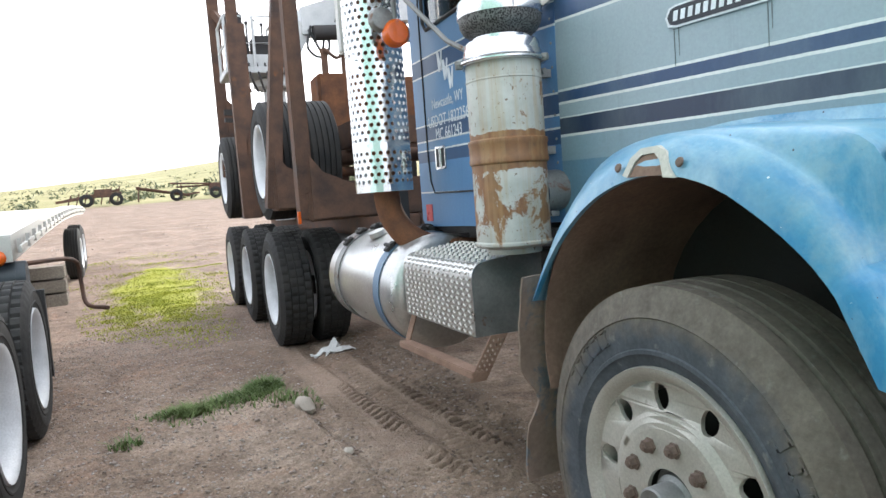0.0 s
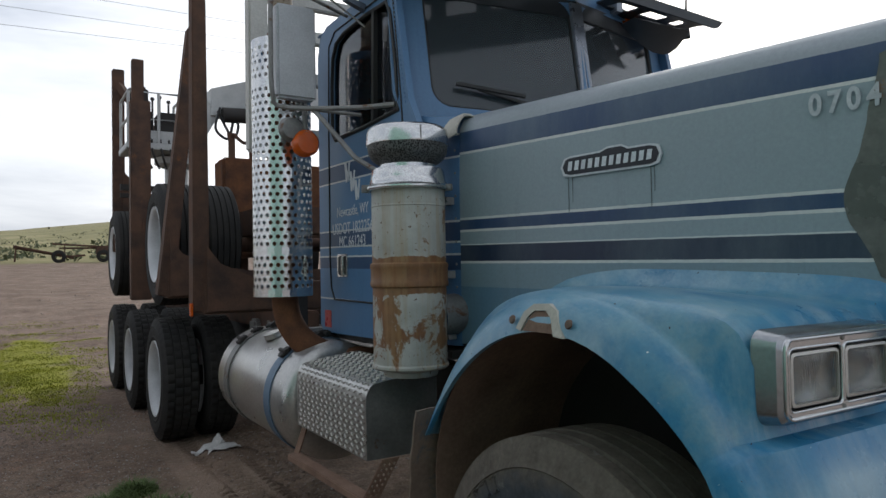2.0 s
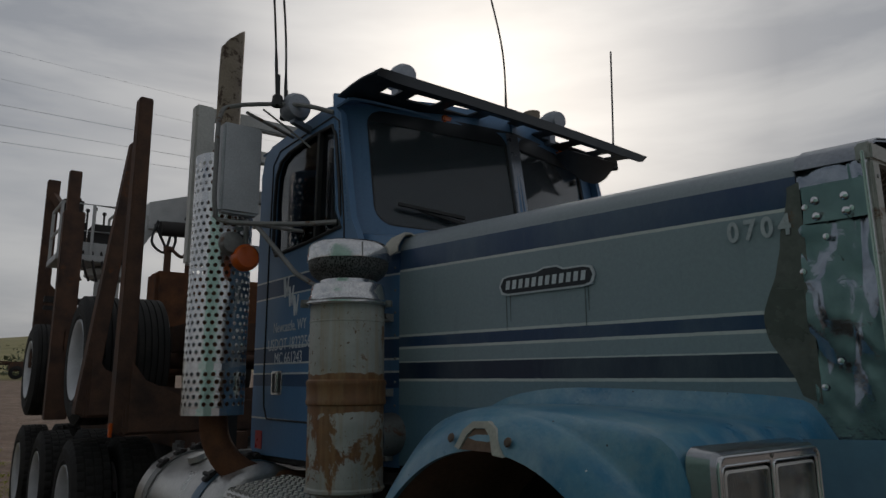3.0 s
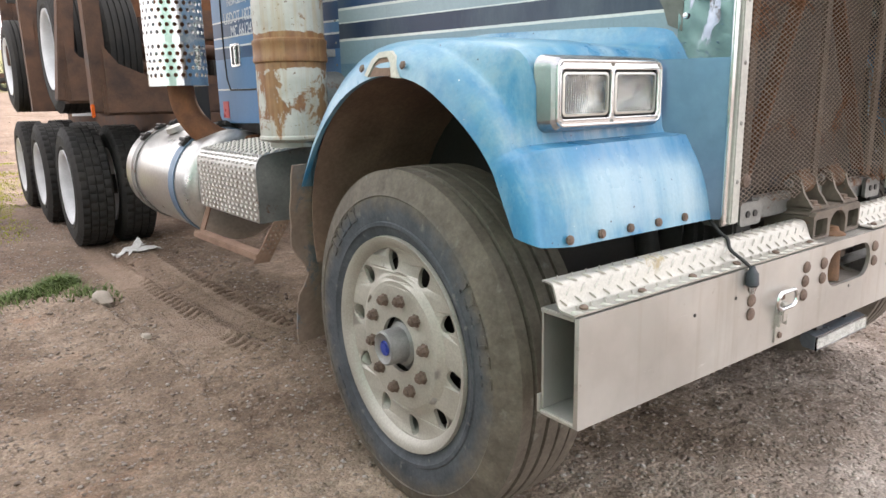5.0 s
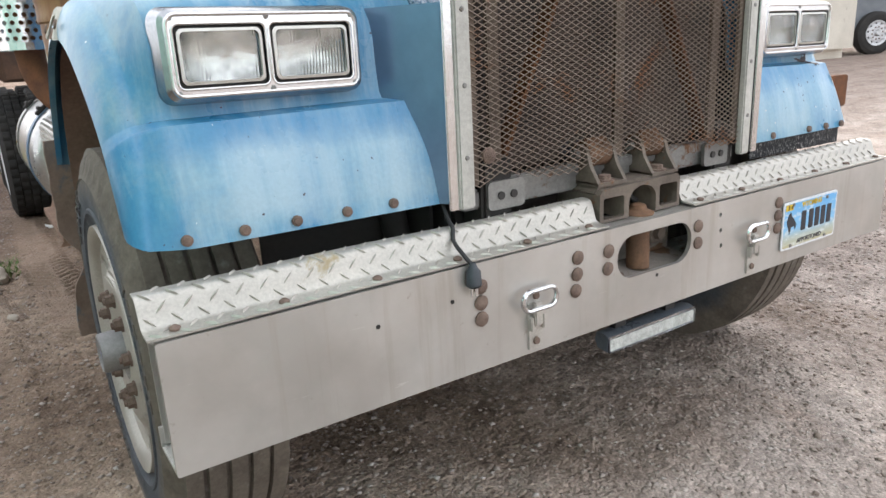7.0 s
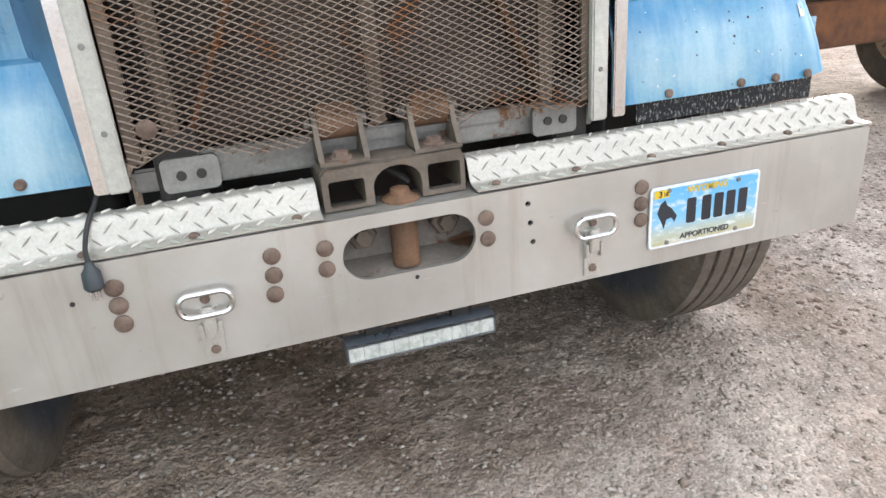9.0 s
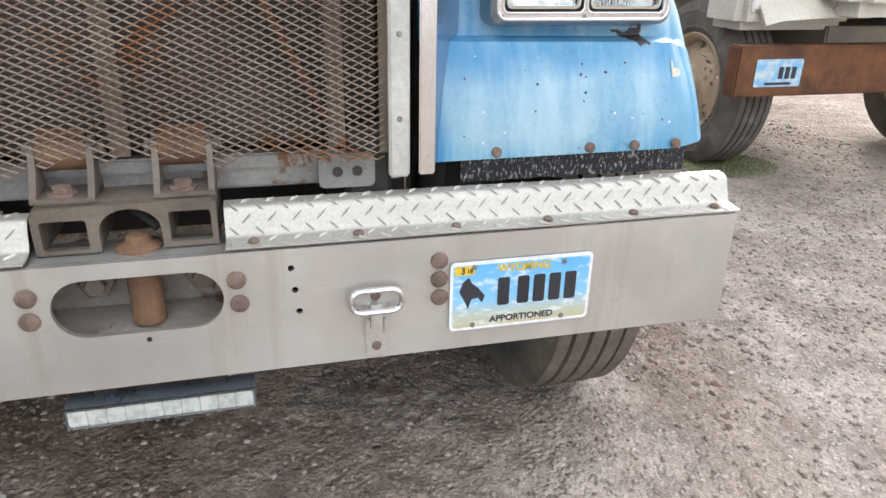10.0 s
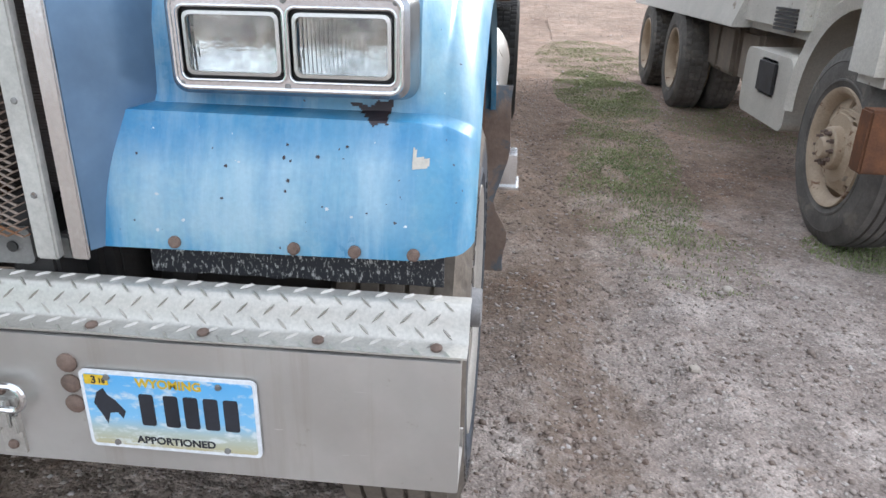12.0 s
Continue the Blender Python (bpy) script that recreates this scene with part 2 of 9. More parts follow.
M["rustbolt"] = surface("rusty_bolt", (0.11, 0.075, 0.06), (0.215, 0.155, 0.125), 40, 0.8, 0.1, 0.6, 260, spec=0.3)
M["mesh"] = surface("rusty_expanded_metal", (0.15, 0.11, 0.085), (0.26, 0.21, 0.17), 5, 0.7, 0.2, 0.3, 200, stain=(0.25, 0.11, 0.045), stain_at=0.55, stain_scale=3)
M["black"] = surface("black_plastic", (0.012, 0.012, 0.012), (0.025, 0.024, 0.023), 8, 0.5, 0.0, 0.15, 150)
M["visor"] = surface("dark_visor_paint", (0.012, 0.016, 0.02), (0.025, 0.03, 0.036), 6, 0.45, 0.0, 0.15, 150)


def tyre_rubber(name):
    """Blue-grey weathered rubber near the rim, brown dust ground into the outer sidewall and tread."""
    k = Nodes(name)
    x, y, z = k.axes()
    r = k.math("SQRT", k.math("ADD", k.math("MULTIPLY", y, y), k.math("MULTIPLY", z, z)))
    rr = k.math("ADD", r, k.math("MULTIPLY", k.math("SUBTRACT", k.noise(7, 7, 0.7), 0.5), 0.16))
    blue = k.ramp(k.noise(6, 7, 0.7), [(0.3, (0.04, 0.045, 0.054)), (0.7, (0.10, 0.108, 0.122))])
    dust = k.ramp(k.noise(9, 7, 0.7), [(0.3, (0.088, 0.073, 0.06)), (0.7, (0.175, 0.148, 0.12))])
    col = k.mix(k.ramp(rr, [(0.40, 0.0), (0.46, 1.0)]), blue, dust)
    col = k.mix(k.ramp(k.noise(22, 5), [(0.62, 0.0), (0.72, 0.5)]), col, (0.24, 0.23, 0.21))
    fine = k.noise(90, 4)
    col = k.mix(0.5, col, k.ramp(fine, [(0.3, 0.65), (0.7, 1.2)]), "MULTIPLY")
    k.put("Base Color", col)
    k.put("Roughness", 0.82)
    k.put("Specular IOR Level", 0.3)
    k.bump(fine, 0.3, 0.003)
    return k.m


M["rubber"] = tyre_rubber("dusty_steer_tyre")
M["rubber2"] = surface("dark_tyre_rubber", (0.018, 0.018, 0.018), (0.04, 0.038, 0.035), 6, 0.85, 0.0, 0.4, 90, spec=0.25)
M["flap"] = surface("cracked_rubber_flap", (0.17, 0.125, 0.098), (0.28, 0.21, 0.17), 5, 0.85, 0.0, 0.6, 60, spec=0.2, stain=(0.17, 0.18, 0.19), stain_at=0.52, stain_scale=5, stretch=(1, 1, 1))
M["liner"] = surface("brown_fibre_liner", (0.15, 0.098, 0.074), (0.25, 0.165, 0.125), 5, 0.9, 0.0, 0.4, 80, spec=0.15)
M["wheel"] = surface("silver_painted_wheel", (0.36, 0.335, 0.295), (0.46, 0.43, 0.385), 6, 0.42, 0.3, 0.15, 150, stain=(0.30, 0.22, 0.14), stain_at=0.68, stain_scale=9)
M["whitewheel"] = surface("white_painted_wheel", (0.48, 0.49, 0.50), (0.60, 0.61, 0.62), 6, 0.5, 0.0, 0.2, 120, stain=(0.28, 0.22, 0.17), stain_at=0.66, stain_scale=8)
M["hubcap"] = surface("grey_hub", (0.22, 0.215, 0.215), (0.33, 0.325, 0.32), 12, 0.45, 0.4, 0.2, 150)
M["underside"] = surface("black_chassis_paint", (0.014, 0.014, 0.014), (0.035, 0.03, 0.027), 6, 0.75, 0.0, 0.4, 80)


def cleaner_paint(name):
    """White canister paint, rusted through from a wide band downwards in blotches."""
    k = Nodes(name)
    x, y, z = k.axes()
    base = k.ramp(k.noise(7, 6), [(0.36, (0.33, 0.33, 0.29)), (0.64, (0.47, 0.47, 0.43))])
    blot = k.noise(6.5, 9, 0.7, (1, 1, 0.8), 0.5)
    band = k.ramp(k.math("ABSOLUTE", k.math("SUBTRACT", z, 1.432)), [(0.045, 0.42), (0.075, 0.0)])
    lower = k.ramp(k.math("ABSOLUTE", k.math("SUBTRACT", z, 1.25)), [(0.05, 0.075), (0.16, 0.0)])
    s = k.math("ADD", k.math("ADD", blot, band), lower)
    col = k.mix(k.ramp(s, [(0.575, 0.0), (0.605, 1.0)]), base, k.mix(k.noise(28, 6), (0.30, 0.135, 0.045), (0.10, 0.05, 0.03)))
    sp = k.ramp(k.noise(60, 3, 0.6), [(0.65, 0.0), (0.68, 1.0)])
    col = k.mix(sp, col, (0.13, 0.07, 0.035))
    drip = k.ramp(k.noise(24, 4, 0.6, (1, 1, 0.05)), [(0.52, 0.0), (0.72, 0.6)])
    col = k.mix(drip, col, (0.36, 0.24, 0.11))
    k.put("Base Color", col)
    k.put("Roughness", 0.55)
    k.bump(blot, 0.25, 0.004)
    return k.m


M["cleaner"] = cleaner_paint("rusted_white_canister")
M["stack"] = surface("flaking_stack", (0.22, 0.175, 0.125), (0.34, 0.28, 0.21), 9, 0.7, 0.2, 0.4, 90, stain=(0.09, 0.055, 0.035), stain_at=0.53, stain_scale=16)
M["mirrorback"] = surface("grey_white_mirror_paint", (0.42, 0.43, 0.45), (0.55, 0.56, 0.58), 4, 0.45, 0.0, 0.15, 120, stain=(0.3, 0.27, 0.23), stain_at=0.7)
M["cream"] = surface("chalky_cream_paint", (0.42, 0.39, 0.33), (0.55, 0.52, 0.45), 4, 0.6, 0.0, 0.25, 90, stain=(0.22, 0.15, 0.10), stain_at=0.62, stain_scale=5)
M["dusty"] = surface("dust_covered_parts", (0.17, 0.14, 0.11), (0.27, 0.225, 0.175), 5, 0.85, 0.0, 0.4, 80)
M["craneg"] = surface("grey_crane_paint", (0.42, 0.43, 0.43), (0.56, 0.57, 0.56), 4, 0.55, 0.0, 0.25, 90, stain=(0.17, 0.10, 0.06), stain_at=0.64, stain_scale=4)
M["mint"] = surface("mint_green_paint", (0.26, 0.47, 0.40), (0.34, 0.55, 0.47), 2.5, 0.16, 0.0, 0.05, 90, rvar=0.04, coat=0.5)
M["timber"] = surface("weathered_timber", (0.19, 0.15, 0.11), (0.33, 0.28, 0.22), 9, 0.85, 0.0, 0.6, 60, stretch=(8, 1, 8))
M["deck"] = surface("bleached_deck_boards", (0.36, 0.325, 0.265), (0.54, 0.495, 0.42), 6, 0.8, 0.0, 0.5, 60, stretch=(9, 0.8, 9))
M["galv"] = surface("pale_trailer_steel", (0.40, 0.39, 0.36), (0.52, 0.51, 0.47), 5, 0.5, 0.2, 0.25, 90, stain=(0.22, 0.13, 0.08), stain_at=0.66)
M["greyfender"] = surface("grey_plastic_fender", (0.10, 0.115, 0.13), (0.15, 0.165, 0.18), 5, 0.45, 0.0, 0.15, 120)
M["tank"] = surface("brushed_tank_aluminium", (0.48, 0.47, 0.45), (0.60, 0.59, 0.57), 4, 0.34, 0.8, 0.25, 60, rvar=0.1, stain=(0.33, 0.29, 0.24), stain_at=0.66, stain_scale=5, dist=0.002)
M["paper"] = surface("crumpled_white_card", (0.55, 0.54, 0.52), (0.68, 0.67, 0.65), 8, 0.85, 0.0, 0.3, 60)
M["white"] = surface("white_lettering", (0.60, 0.62, 0.64), (0.70, 0.72, 0.74), 9, 0.5, 0.0, 0.05, 90)
M["fadedwhite"] = surface("faded_white_paint", (0.40, 0.44, 0.46), (0.56, 0.58, 0.59), 30, 0.55, 0.0, 0.05, 90)
M["ink"] = surface("black_print", (0.012, 0.014, 0.02), (0.02, 0.022, 0.03), 9, 0.5, 0.0, 0.05, 90)
M["gold"] = surface("yellow_print", (0.60, 0.40, 0.02), (0.70, 0.48, 0.03), 9, 0.45, 0.0, 0.05, 90)
M["red"] = surface("red_reflector", (0.38, 0.02, 0.025), (0.5, 0.04, 0.04), 30, 0.35, 0.0, 0.1, 200)
M["stone"] = surface("dusty_stones", (0.31, 0.265, 0.22), (0.46, 0.41, 0.35), 3, 0.9, 0.0, 0.4, 160, spec=0.2)
M["grass"] = surface("coarse_grass", (0.08, 0.13, 0.035), (0.17, 0.22, 0.08), 2.0, 0.7, 0.0, 0.1, 90, spec=0.25)
M["drygrass"] = surface("yellow_green_grass_blades", (0.22, 0.25, 0.02), (0.36, 0.37, 0.045), 2.0, 0.75, 0.0, 0.1, 90, spec=0.2)
M["brush"] = surface("sagebrush_leaves", (0.085, 0.10, 0.055), (0.15, 0.165, 0.10), 1.5, 0.8, 0.0, 0.1, 60, spec=0.2)
M["wire"] = surface("black_cable", (0.01, 0.01, 0.01), (0.02, 0.02, 0.02), 5, 0.6, 0.0, 0.1, 90)
M["oldplastic"] = surface("dark_blue_drain_pipe", (0.022, 0.028, 0.035), (0.045, 0.055, 0.065), 5, 0.5, 0.0, 0.2, 60)


def plain(name, col, rough, metal=0.0, **more):
    k = Nodes(name)
    k.put("Base Color", k.mix(0.25, col, k.ramp(k.noise(40, 4), [(0.3, 0.7), (0.7, 1.2)]), "MULTIPLY"))
    k.put("Roughness", rough)
    k.put("Metallic", metal)
    for key, v in more.items():
        k.put(key, v)
    return k.m


M["amber"] = plain("amber_lens", (0.75, 0.13, 0.01), 0.22, 0.0)
M["amber"].node_tree.nodes["Principled BSDF"].inputs["Transmission Weight"].default_value = 0.25


def glass(name, tint, rough=0.02):
    k = Nodes(name)
    k.put("Base Color", tint)
    k.put("Roughness", rough)
    k.put("IOR", 1.45)
    k.put("Transmission Weight", 1.0)
    return k.m


M["tanrim"] = surface("tan_painted_rim", (0.36, 0.27, 0.18), (0.48, 0.38, 0.27), 7, 0.7, 0.0, 0.3, 90, stain=(0.20, 0.10, 0.05), stain_at=0.58, stain_scale=9)
M["step"] = surface("faded_rusty_step", (0.20, 0.12, 0.085), (0.32, 0.21, 0.155), 6, 0.85, 0.0, 0.4, 90, spec=0.2)
M["reflector"] = surface("silvered_reflector", (0.30, 0.30, 0.29), (0.72, 0.72, 0.70), 22, 0.16, 0.95, 0.6, 24, rvar=0.06, dist=0.006)
M["barcell"] = surface("pale_lamp_cells", (0.62, 0.65, 0.61), (0.78, 0.80, 0.76), 60, 0.3, 0.1, 0.1, 90)
M["dusttyre"] = surface("dust_grey_tyre", (0.085, 0.078, 0.07), (0.155, 0.142, 0.125), 6, 0.88, 0.0, 0.4, 80, spec=0.2, stain=(0.22, 0.195, 0.165), stain_at=0.56, stain_scale=6)
M["strapblue"] = surface("blue_grey_strap", (0.085, 0.15, 0.24), (0.15, 0.22, 0.30), 8, 0.5, 0.1, 0.2, 90)
M["nosepanel"] = surface("blue_grey_metal_panel", (0.13, 0.22, 0.345), (0.19, 0.30, 0.43), 3, 0.2, 0.5, 0.12, 10, rvar=0.05, dist=0.008)
M["barbody"] = surface("blue_grey_lamp_body", (0.10, 0.12, 0.15), (0.17, 0.19, 0.22), 8, 0.35, 0.5, 0.1, 90)
M["grilleback"] = surface("rusty_grille_backing", (0.10, 0.075, 0.058), (0.17, 0.13, 0.10), 6, 0.8, 0.0, 0.4, 90)
M["rustorange"] = surface("orange_rusted_steel", (0.10, 0.062, 0.042), (0.205, 0.115, 0.070), 14, 0.85, 0.0, 0.5, 110, spec=0.2)
M["chipdark"] = surface("bare_dark_chip", (0.018, 0.014, 0.018), (0.045, 0.032, 0.036), 40, 0.6, 0.0, 0.2, 90)
M["pocket"] = surface("dusty_steel_pocket", (0.20, 0.175, 0.155), (0.34, 0.30, 0.27), 9, 0.7, 0.1, 0.3, 90, stain=(0.17, 0.09, 0.05), stain_at=0.56, stain_scale=11)
M["softgrass"] = surface("thin_pale_grass", (0.15, 0.19, 0.075), (0.25, 0.28, 0.13), 2.0, 0.8, 0.0, 0.1, 90, spec=0.2)
# chrome of the pod sides, its dark reflections put into the base colour
M["podside"] = surface("dark_reflecting_chrome", (0.30, 0.31, 0.33), (0.42, 0.43, 0.44), 6, 0.22, 0.9, 0.1, 120, rvar=0.06)
M["rundark"] = surface("grimy_run", (0.11, 0.13, 0.135), (0.17, 0.19, 0.195), 40, 0.7, 0.0, 0.05, 90)
M["clear"] = glass("clear_lamp_cover", (0.95, 0.96, 0.96), 0.02)
M["bluecap"] = surface("blue_oil_window", (0.01, 0.03, 0.22), (0.02, 0.05, 0.30), 30, 0.3, 0.0, 0.1, 90)
M["towsteel"] = surface("grimy_tow_steel", (0.085, 0.066, 0.052), (0.19, 0.155, 0.125), 7, 0.75, 0.1, 0.4, 90, stain=(0.20, 0.10, 0.05), stain_at=0.58, stain_scale=8)
M["polishdull"] = surface("bare_dull_metal", (0.24, 0.26, 0.30), (0.34, 0.36, 0.39), 4, 0.35, 0.6, 0.15, 90)
M["platehill"] = surface("printed_hills", (0.33, 0.38, 0.38), (0.58, 0.60, 0.56), 40, 0.35, 0.0, 0.0, 90)
M["screen"] = surface("dusty_windscreen", (0.085, 0.105, 0.12), (0.125, 0.145, 0.16), 2, 0.10, 0.0, 0.0, 40, rvar=0.03)
M["screen"].node_tree.nodes["Principled BSDF"].inputs["Transmission Weight"].default_value = 0.55
M["glass"] = glass("dark_cab_glass", (0.28, 0.31, 0.32), 0.01)
_k = Nodes("ribbed_headlamp_lens")
_k.put("Base Color", (0.93, 0.95, 0.94))
_k.put("Roughness", 0.03)
_k.put("Transmission Weight", 1.0)
_k.put("IOR", 1.35)
_x, _y, _z = _k.axes()
_rib = _k.math("SINE", _k.math("MULTIPLY", _x, 900.0))
_k.bump(_k.math("MULTIPLY", _rib, _k.ramp(_k.noise(9, 2), [(0.45, 0.1), (0.60, 0.9)])), 0.6, 0.0025)
M["lens"] = _k.m


import mathutils.bvhtree
import mathutils.geometry


# ---- mesh tools ----
def thing(name, label, category, group="", kind=""):
    return tagged(new(name), label, category, group, kind)


def part(name, bm, material, parent=None, label="", smooth=True, kind=""):
    """One bmesh as ONE mesh object under a thing or a part."""
    me = bpy.data.meshes.new(name)
    bmesh.ops.recalc_face_normals(bm, faces=bm.faces[:])
    bm.to_mesh(me)
    bm.free()
    if smooth:
        me.shade_smooth()
        me.set_sharp_from_angle(angle=radians(38))
    me.materials.append(M[material] if isinstance(material, str) else material)
    ob = new(name, me)
    ob.parent = parent
    return tagged(ob, label, kind=kind)


def islands(name, bm, material, parent=None, label="", smooth=True):
    """Every loose piece of a bmesh as a part of its own."""
    left = set(bm.verts)
    while left:
        seed = left.pop()
        grp, todo = {seed}, [seed]
        while todo:
            for e in todo.pop().link_edges:
                for v in e.verts:
                    if v in left:
                        left.discard(v)
                        grp.add(v)
                        todo.append(v)
        b2 = B()
        mp = {v: b2.verts.new(v.co) for v in grp}
        for f in {f for v in grp for f in v.link_faces}:
            b2.faces.new([mp[v] for v in f.verts])
        part(name, b2, material, parent, label, smooth)
    bm.free()


def again(ob, name, parent, m):
    """One more object on the same mesh."""
    o = new(name, ob.data)
    o.parent = parent
    o.matrix_basis = m
    return o


def raw(name, verts, faces, material, parent=None, label="", smooth=False, kind=""):
    me = bpy.data.meshes.new(name)
    me.from_pydata(verts, [], faces)
    if smooth:
        me.shade_smooth()
    me.materials.append(M[material] if isinstance(material, str) else material)
    ob = new(name, me)
    ob.parent = parent
    return tagged(ob, label, kind=kind)


def B():
    return bmesh.new()


def box(bm, x0, x1, y0, y1, z0, z1, bevel=0.0, m=None):
    r = bmesh.ops.create_cube(bm, size=1.0)
    vs = r["verts"]
    for v in vs:
        v.co = Vector(((x0 + x1) / 2 + v.co.x * (x1 - x0), (y0 + y1) / 2 + v.co.y * (y1 - y0), (z0 + z1) / 2 + v.co.z * (z1 - z0)))
        if m is not None:
            v.co = m @ v.co
    if bevel:
        es = list({e for v in vs for e in v.link_edges})
        bmesh.ops.bevel(bm, geom=es, offset=bevel, segments=2, affect="EDGES", clamp_overlap=True)
    return bm


def beam(bm, a, b, w, h, up=(0, 0, 1), bevel=0.0, w2=None, h2=None):
    """A straight bar from a to b with a w x h section, tapering to w2 x h2."""
    a, b = Vector(a), Vector(b)
    d = (b - a).normalized()
    s = d.cross(Vector(up))
    if s.length < 1e-4:
        s = d.cross(Vector((1, 0, 0)))
    s.normalize()
    u = s.cross(d)
    w2, h2 = w if w2 is None else w2, h if h2 is None else h2
    vs = []
    for p, ww, hh in ((a, w, h), (b, w2, h2)):
        for i, j in ((-1, -1), (1, -1), (1, 1), (-1, 1)):
            vs.append(bm.verts.new(p + s * i * ww / 2 + u * j * hh / 2))
    fs = [bm.faces.new([vs[i] for i in q]) for q in ((0, 1, 2, 3), (7, 6, 5, 4), (0, 4, 5, 1), (1, 5, 6, 2), (2, 6, 7, 3), (3, 7, 4, 0))]
    if bevel:
        bmesh.ops.bevel(bm, geom=list({e for f in fs for e in f.edges}), offset=bevel, segments=2, affect="EDGES", clamp_overlap=True)
    return bm


def basis(d):
    d = Vector(d).normalized()
    s = d.cross(Vector((0, 0, 1)))
    if s.length < 1e-3:
        s = d.cross(Vector((0, 1, 0)))
    s.normalize()
    return d, s, s.cross(d)


def lathe(bm, profile, origin=(0, 0, 0), axis=(0, 0, 1), seg=32, closed=False, arc=None):
    """profile: (along the axis, radius) pairs."""
    o = Vector(origin)
    d, s, u = basis(axis)
    rings = []
    n = seg if arc is None else seg + 1
    a0, a1 = (0, 2 * math.pi) if arc is None else arc
    for t, r in profile:
        if r < 1e-6:
            rings.append([bm.verts.new(o + d * t)])
            continue
        ring = []
        for i in range(n):
            a = a0 + (a1 - a0) * i / seg
            ring.append(bm.verts.new(o + d * t + s * r * math.cos(a) + u * r * math.sin(a)))
        rings.append(ring)
    pairs = list(zip(rings, rings[1:]))
    if closed:
        pairs.append((rings[-1], rings[0]))
    for p, q in pairs:
        for i in range(seg):
            j = (i + 1) % n
            if len(p) == 1 and len(q) == 1:
                continue
            if len(p) == 1:
                bm.faces.new((p[0], q[j], q[i]))
            elif len(q) == 1:
                bm.faces.new((p[i], p[j], q[0]))
            else:
                bm.faces.new((p[i], p[j], q[j], q[i]))
    return bm


def cyl(bm, a, b, r, r2=None, seg=16, cap=True):
    a, b = Vector(a), Vector(b)
    L = (b - a).length
    r2 = r if r2 is None else r2
    prof = [(0, r), (L, r2)]
    if cap:
        prof = [(0, 0)] + prof + [(L, 0)]
    return lathe(bm, prof, a, b - a, seg)


def pipe(bm, pts, r, seg=8, closed=False, cap=True):
    """A round bar bent along pts."""
    pts = [Vector(p) for p in pts]
    n = len(pts)
    rings = []
    prev = None
    for i, p in enumerate(pts):
        if closed:
            d = pts[(i + 1) % n] - pts[i - 1]
        else:
            d = pts[min(i + 1, n - 1)] - pts[max(i - 1, 0)]
        d.normalize()
        if prev is None:
            _, s, u = basis(d)
        else:
            s = prev - d * prev.dot(d)
            s.normalize()
            u = s.cross(d)
        prev = s
        rr = r[i] if hasattr(r, "__len__") else r
        rings.append([bm.verts.new(p + s * rr * math.cos(2 * math.pi * k / seg) + u * rr * math.sin(2 * math.pi * k / seg)) for k in range(seg)])
    for i in range(n if closed else n - 1):
        p, q = rings[i], rings[(i + 1) % n]
        for k in range(seg):
            bm.faces.new((p[k], p[(k + 1) % seg], q[(k + 1) % seg], q[k]))
    if cap and not closed:
        bm.faces.new(rings[0])
        bm.faces.new(rings[-1][::-1])
    return bm


def curve(pts, n):
    """n points on a smooth line through pts."""
    pts = [Vector(p) for p in pts]
    ext = [2 * pts[0] - pts[1]] + pts + [2 * pts[-1] - pts[-2]]
    out = []
    m = len(pts) - 1
    for i in range(n):
        f = i / (n - 1) * m
        k = min(int(f), m - 1)
        t = f - k
        a, b, c, d = ext[k:k + 4]
        out.append(0.5 * (2 * b + (c - a) * t + (2 * a - 5 * b + 4 * c - d) * t * t + (3 * b - a - 3 * c + d) * t ** 3))
    return out


def soft_line(pts, times=2):
    """pts with their corners cut, so that the line never overshoots."""
    pts = [Vector(p) for p in pts]
    for _ in range(times):
        out = [pts[0]]
        for a, b in zip(pts, pts[1:]):
            out += [a.lerp(b, 0.25), a.lerp(b, 0.75)]
        pts = out + [pts[-1]]
    return pts


def sheet(bm, rows, close=False):
    """A skin over rows of equally many points."""
    vs = [[bm.verts.new(p) for p in row] for row in rows]
    for a, b in zip(vs, vs[1:]):
        n = len(a)
        for i in range(n if close else n - 1):
            j = (i + 1) % n
            bm.faces.new((a[i], a[j], b[j], b[i]))
    return bm


def solid(bm, t):
    """Give a sheet a thickness."""
    bmesh.ops.recalc_face_normals(bm, faces=bm.faces[:])
    bmesh.ops.solidify(bm, geom=bm.faces[:], thickness=t)
    return bm


def lug(bm, p, ex, ey, nm, length, width, height, sink=0.002):
    """One raised lug of a tread plate: a small hipped bar."""
    lo = [bm.verts.new(p + ex * a * length + ey * b * width - nm * sink) for a, b in ((-1, 0), (-0.4, -0.5), (0.4, -0.5), (1, 0), (0.4, 0.5), (-0.4, 0.5))]
    hi = [bm.verts.new(p + ex * a * length + nm * height) for a in (-0.55, 0.55)]
    for q in ((lo[0], lo[1], hi[0]), (lo[1], lo[2], hi[1], hi[0]), (lo[2], lo[3], hi[1]), (lo[3], lo[4], hi[1]), (lo[4], lo[5], hi[0], hi[1]), (lo[5], lo[0], hi[0])):
        bm.faces.new(q)


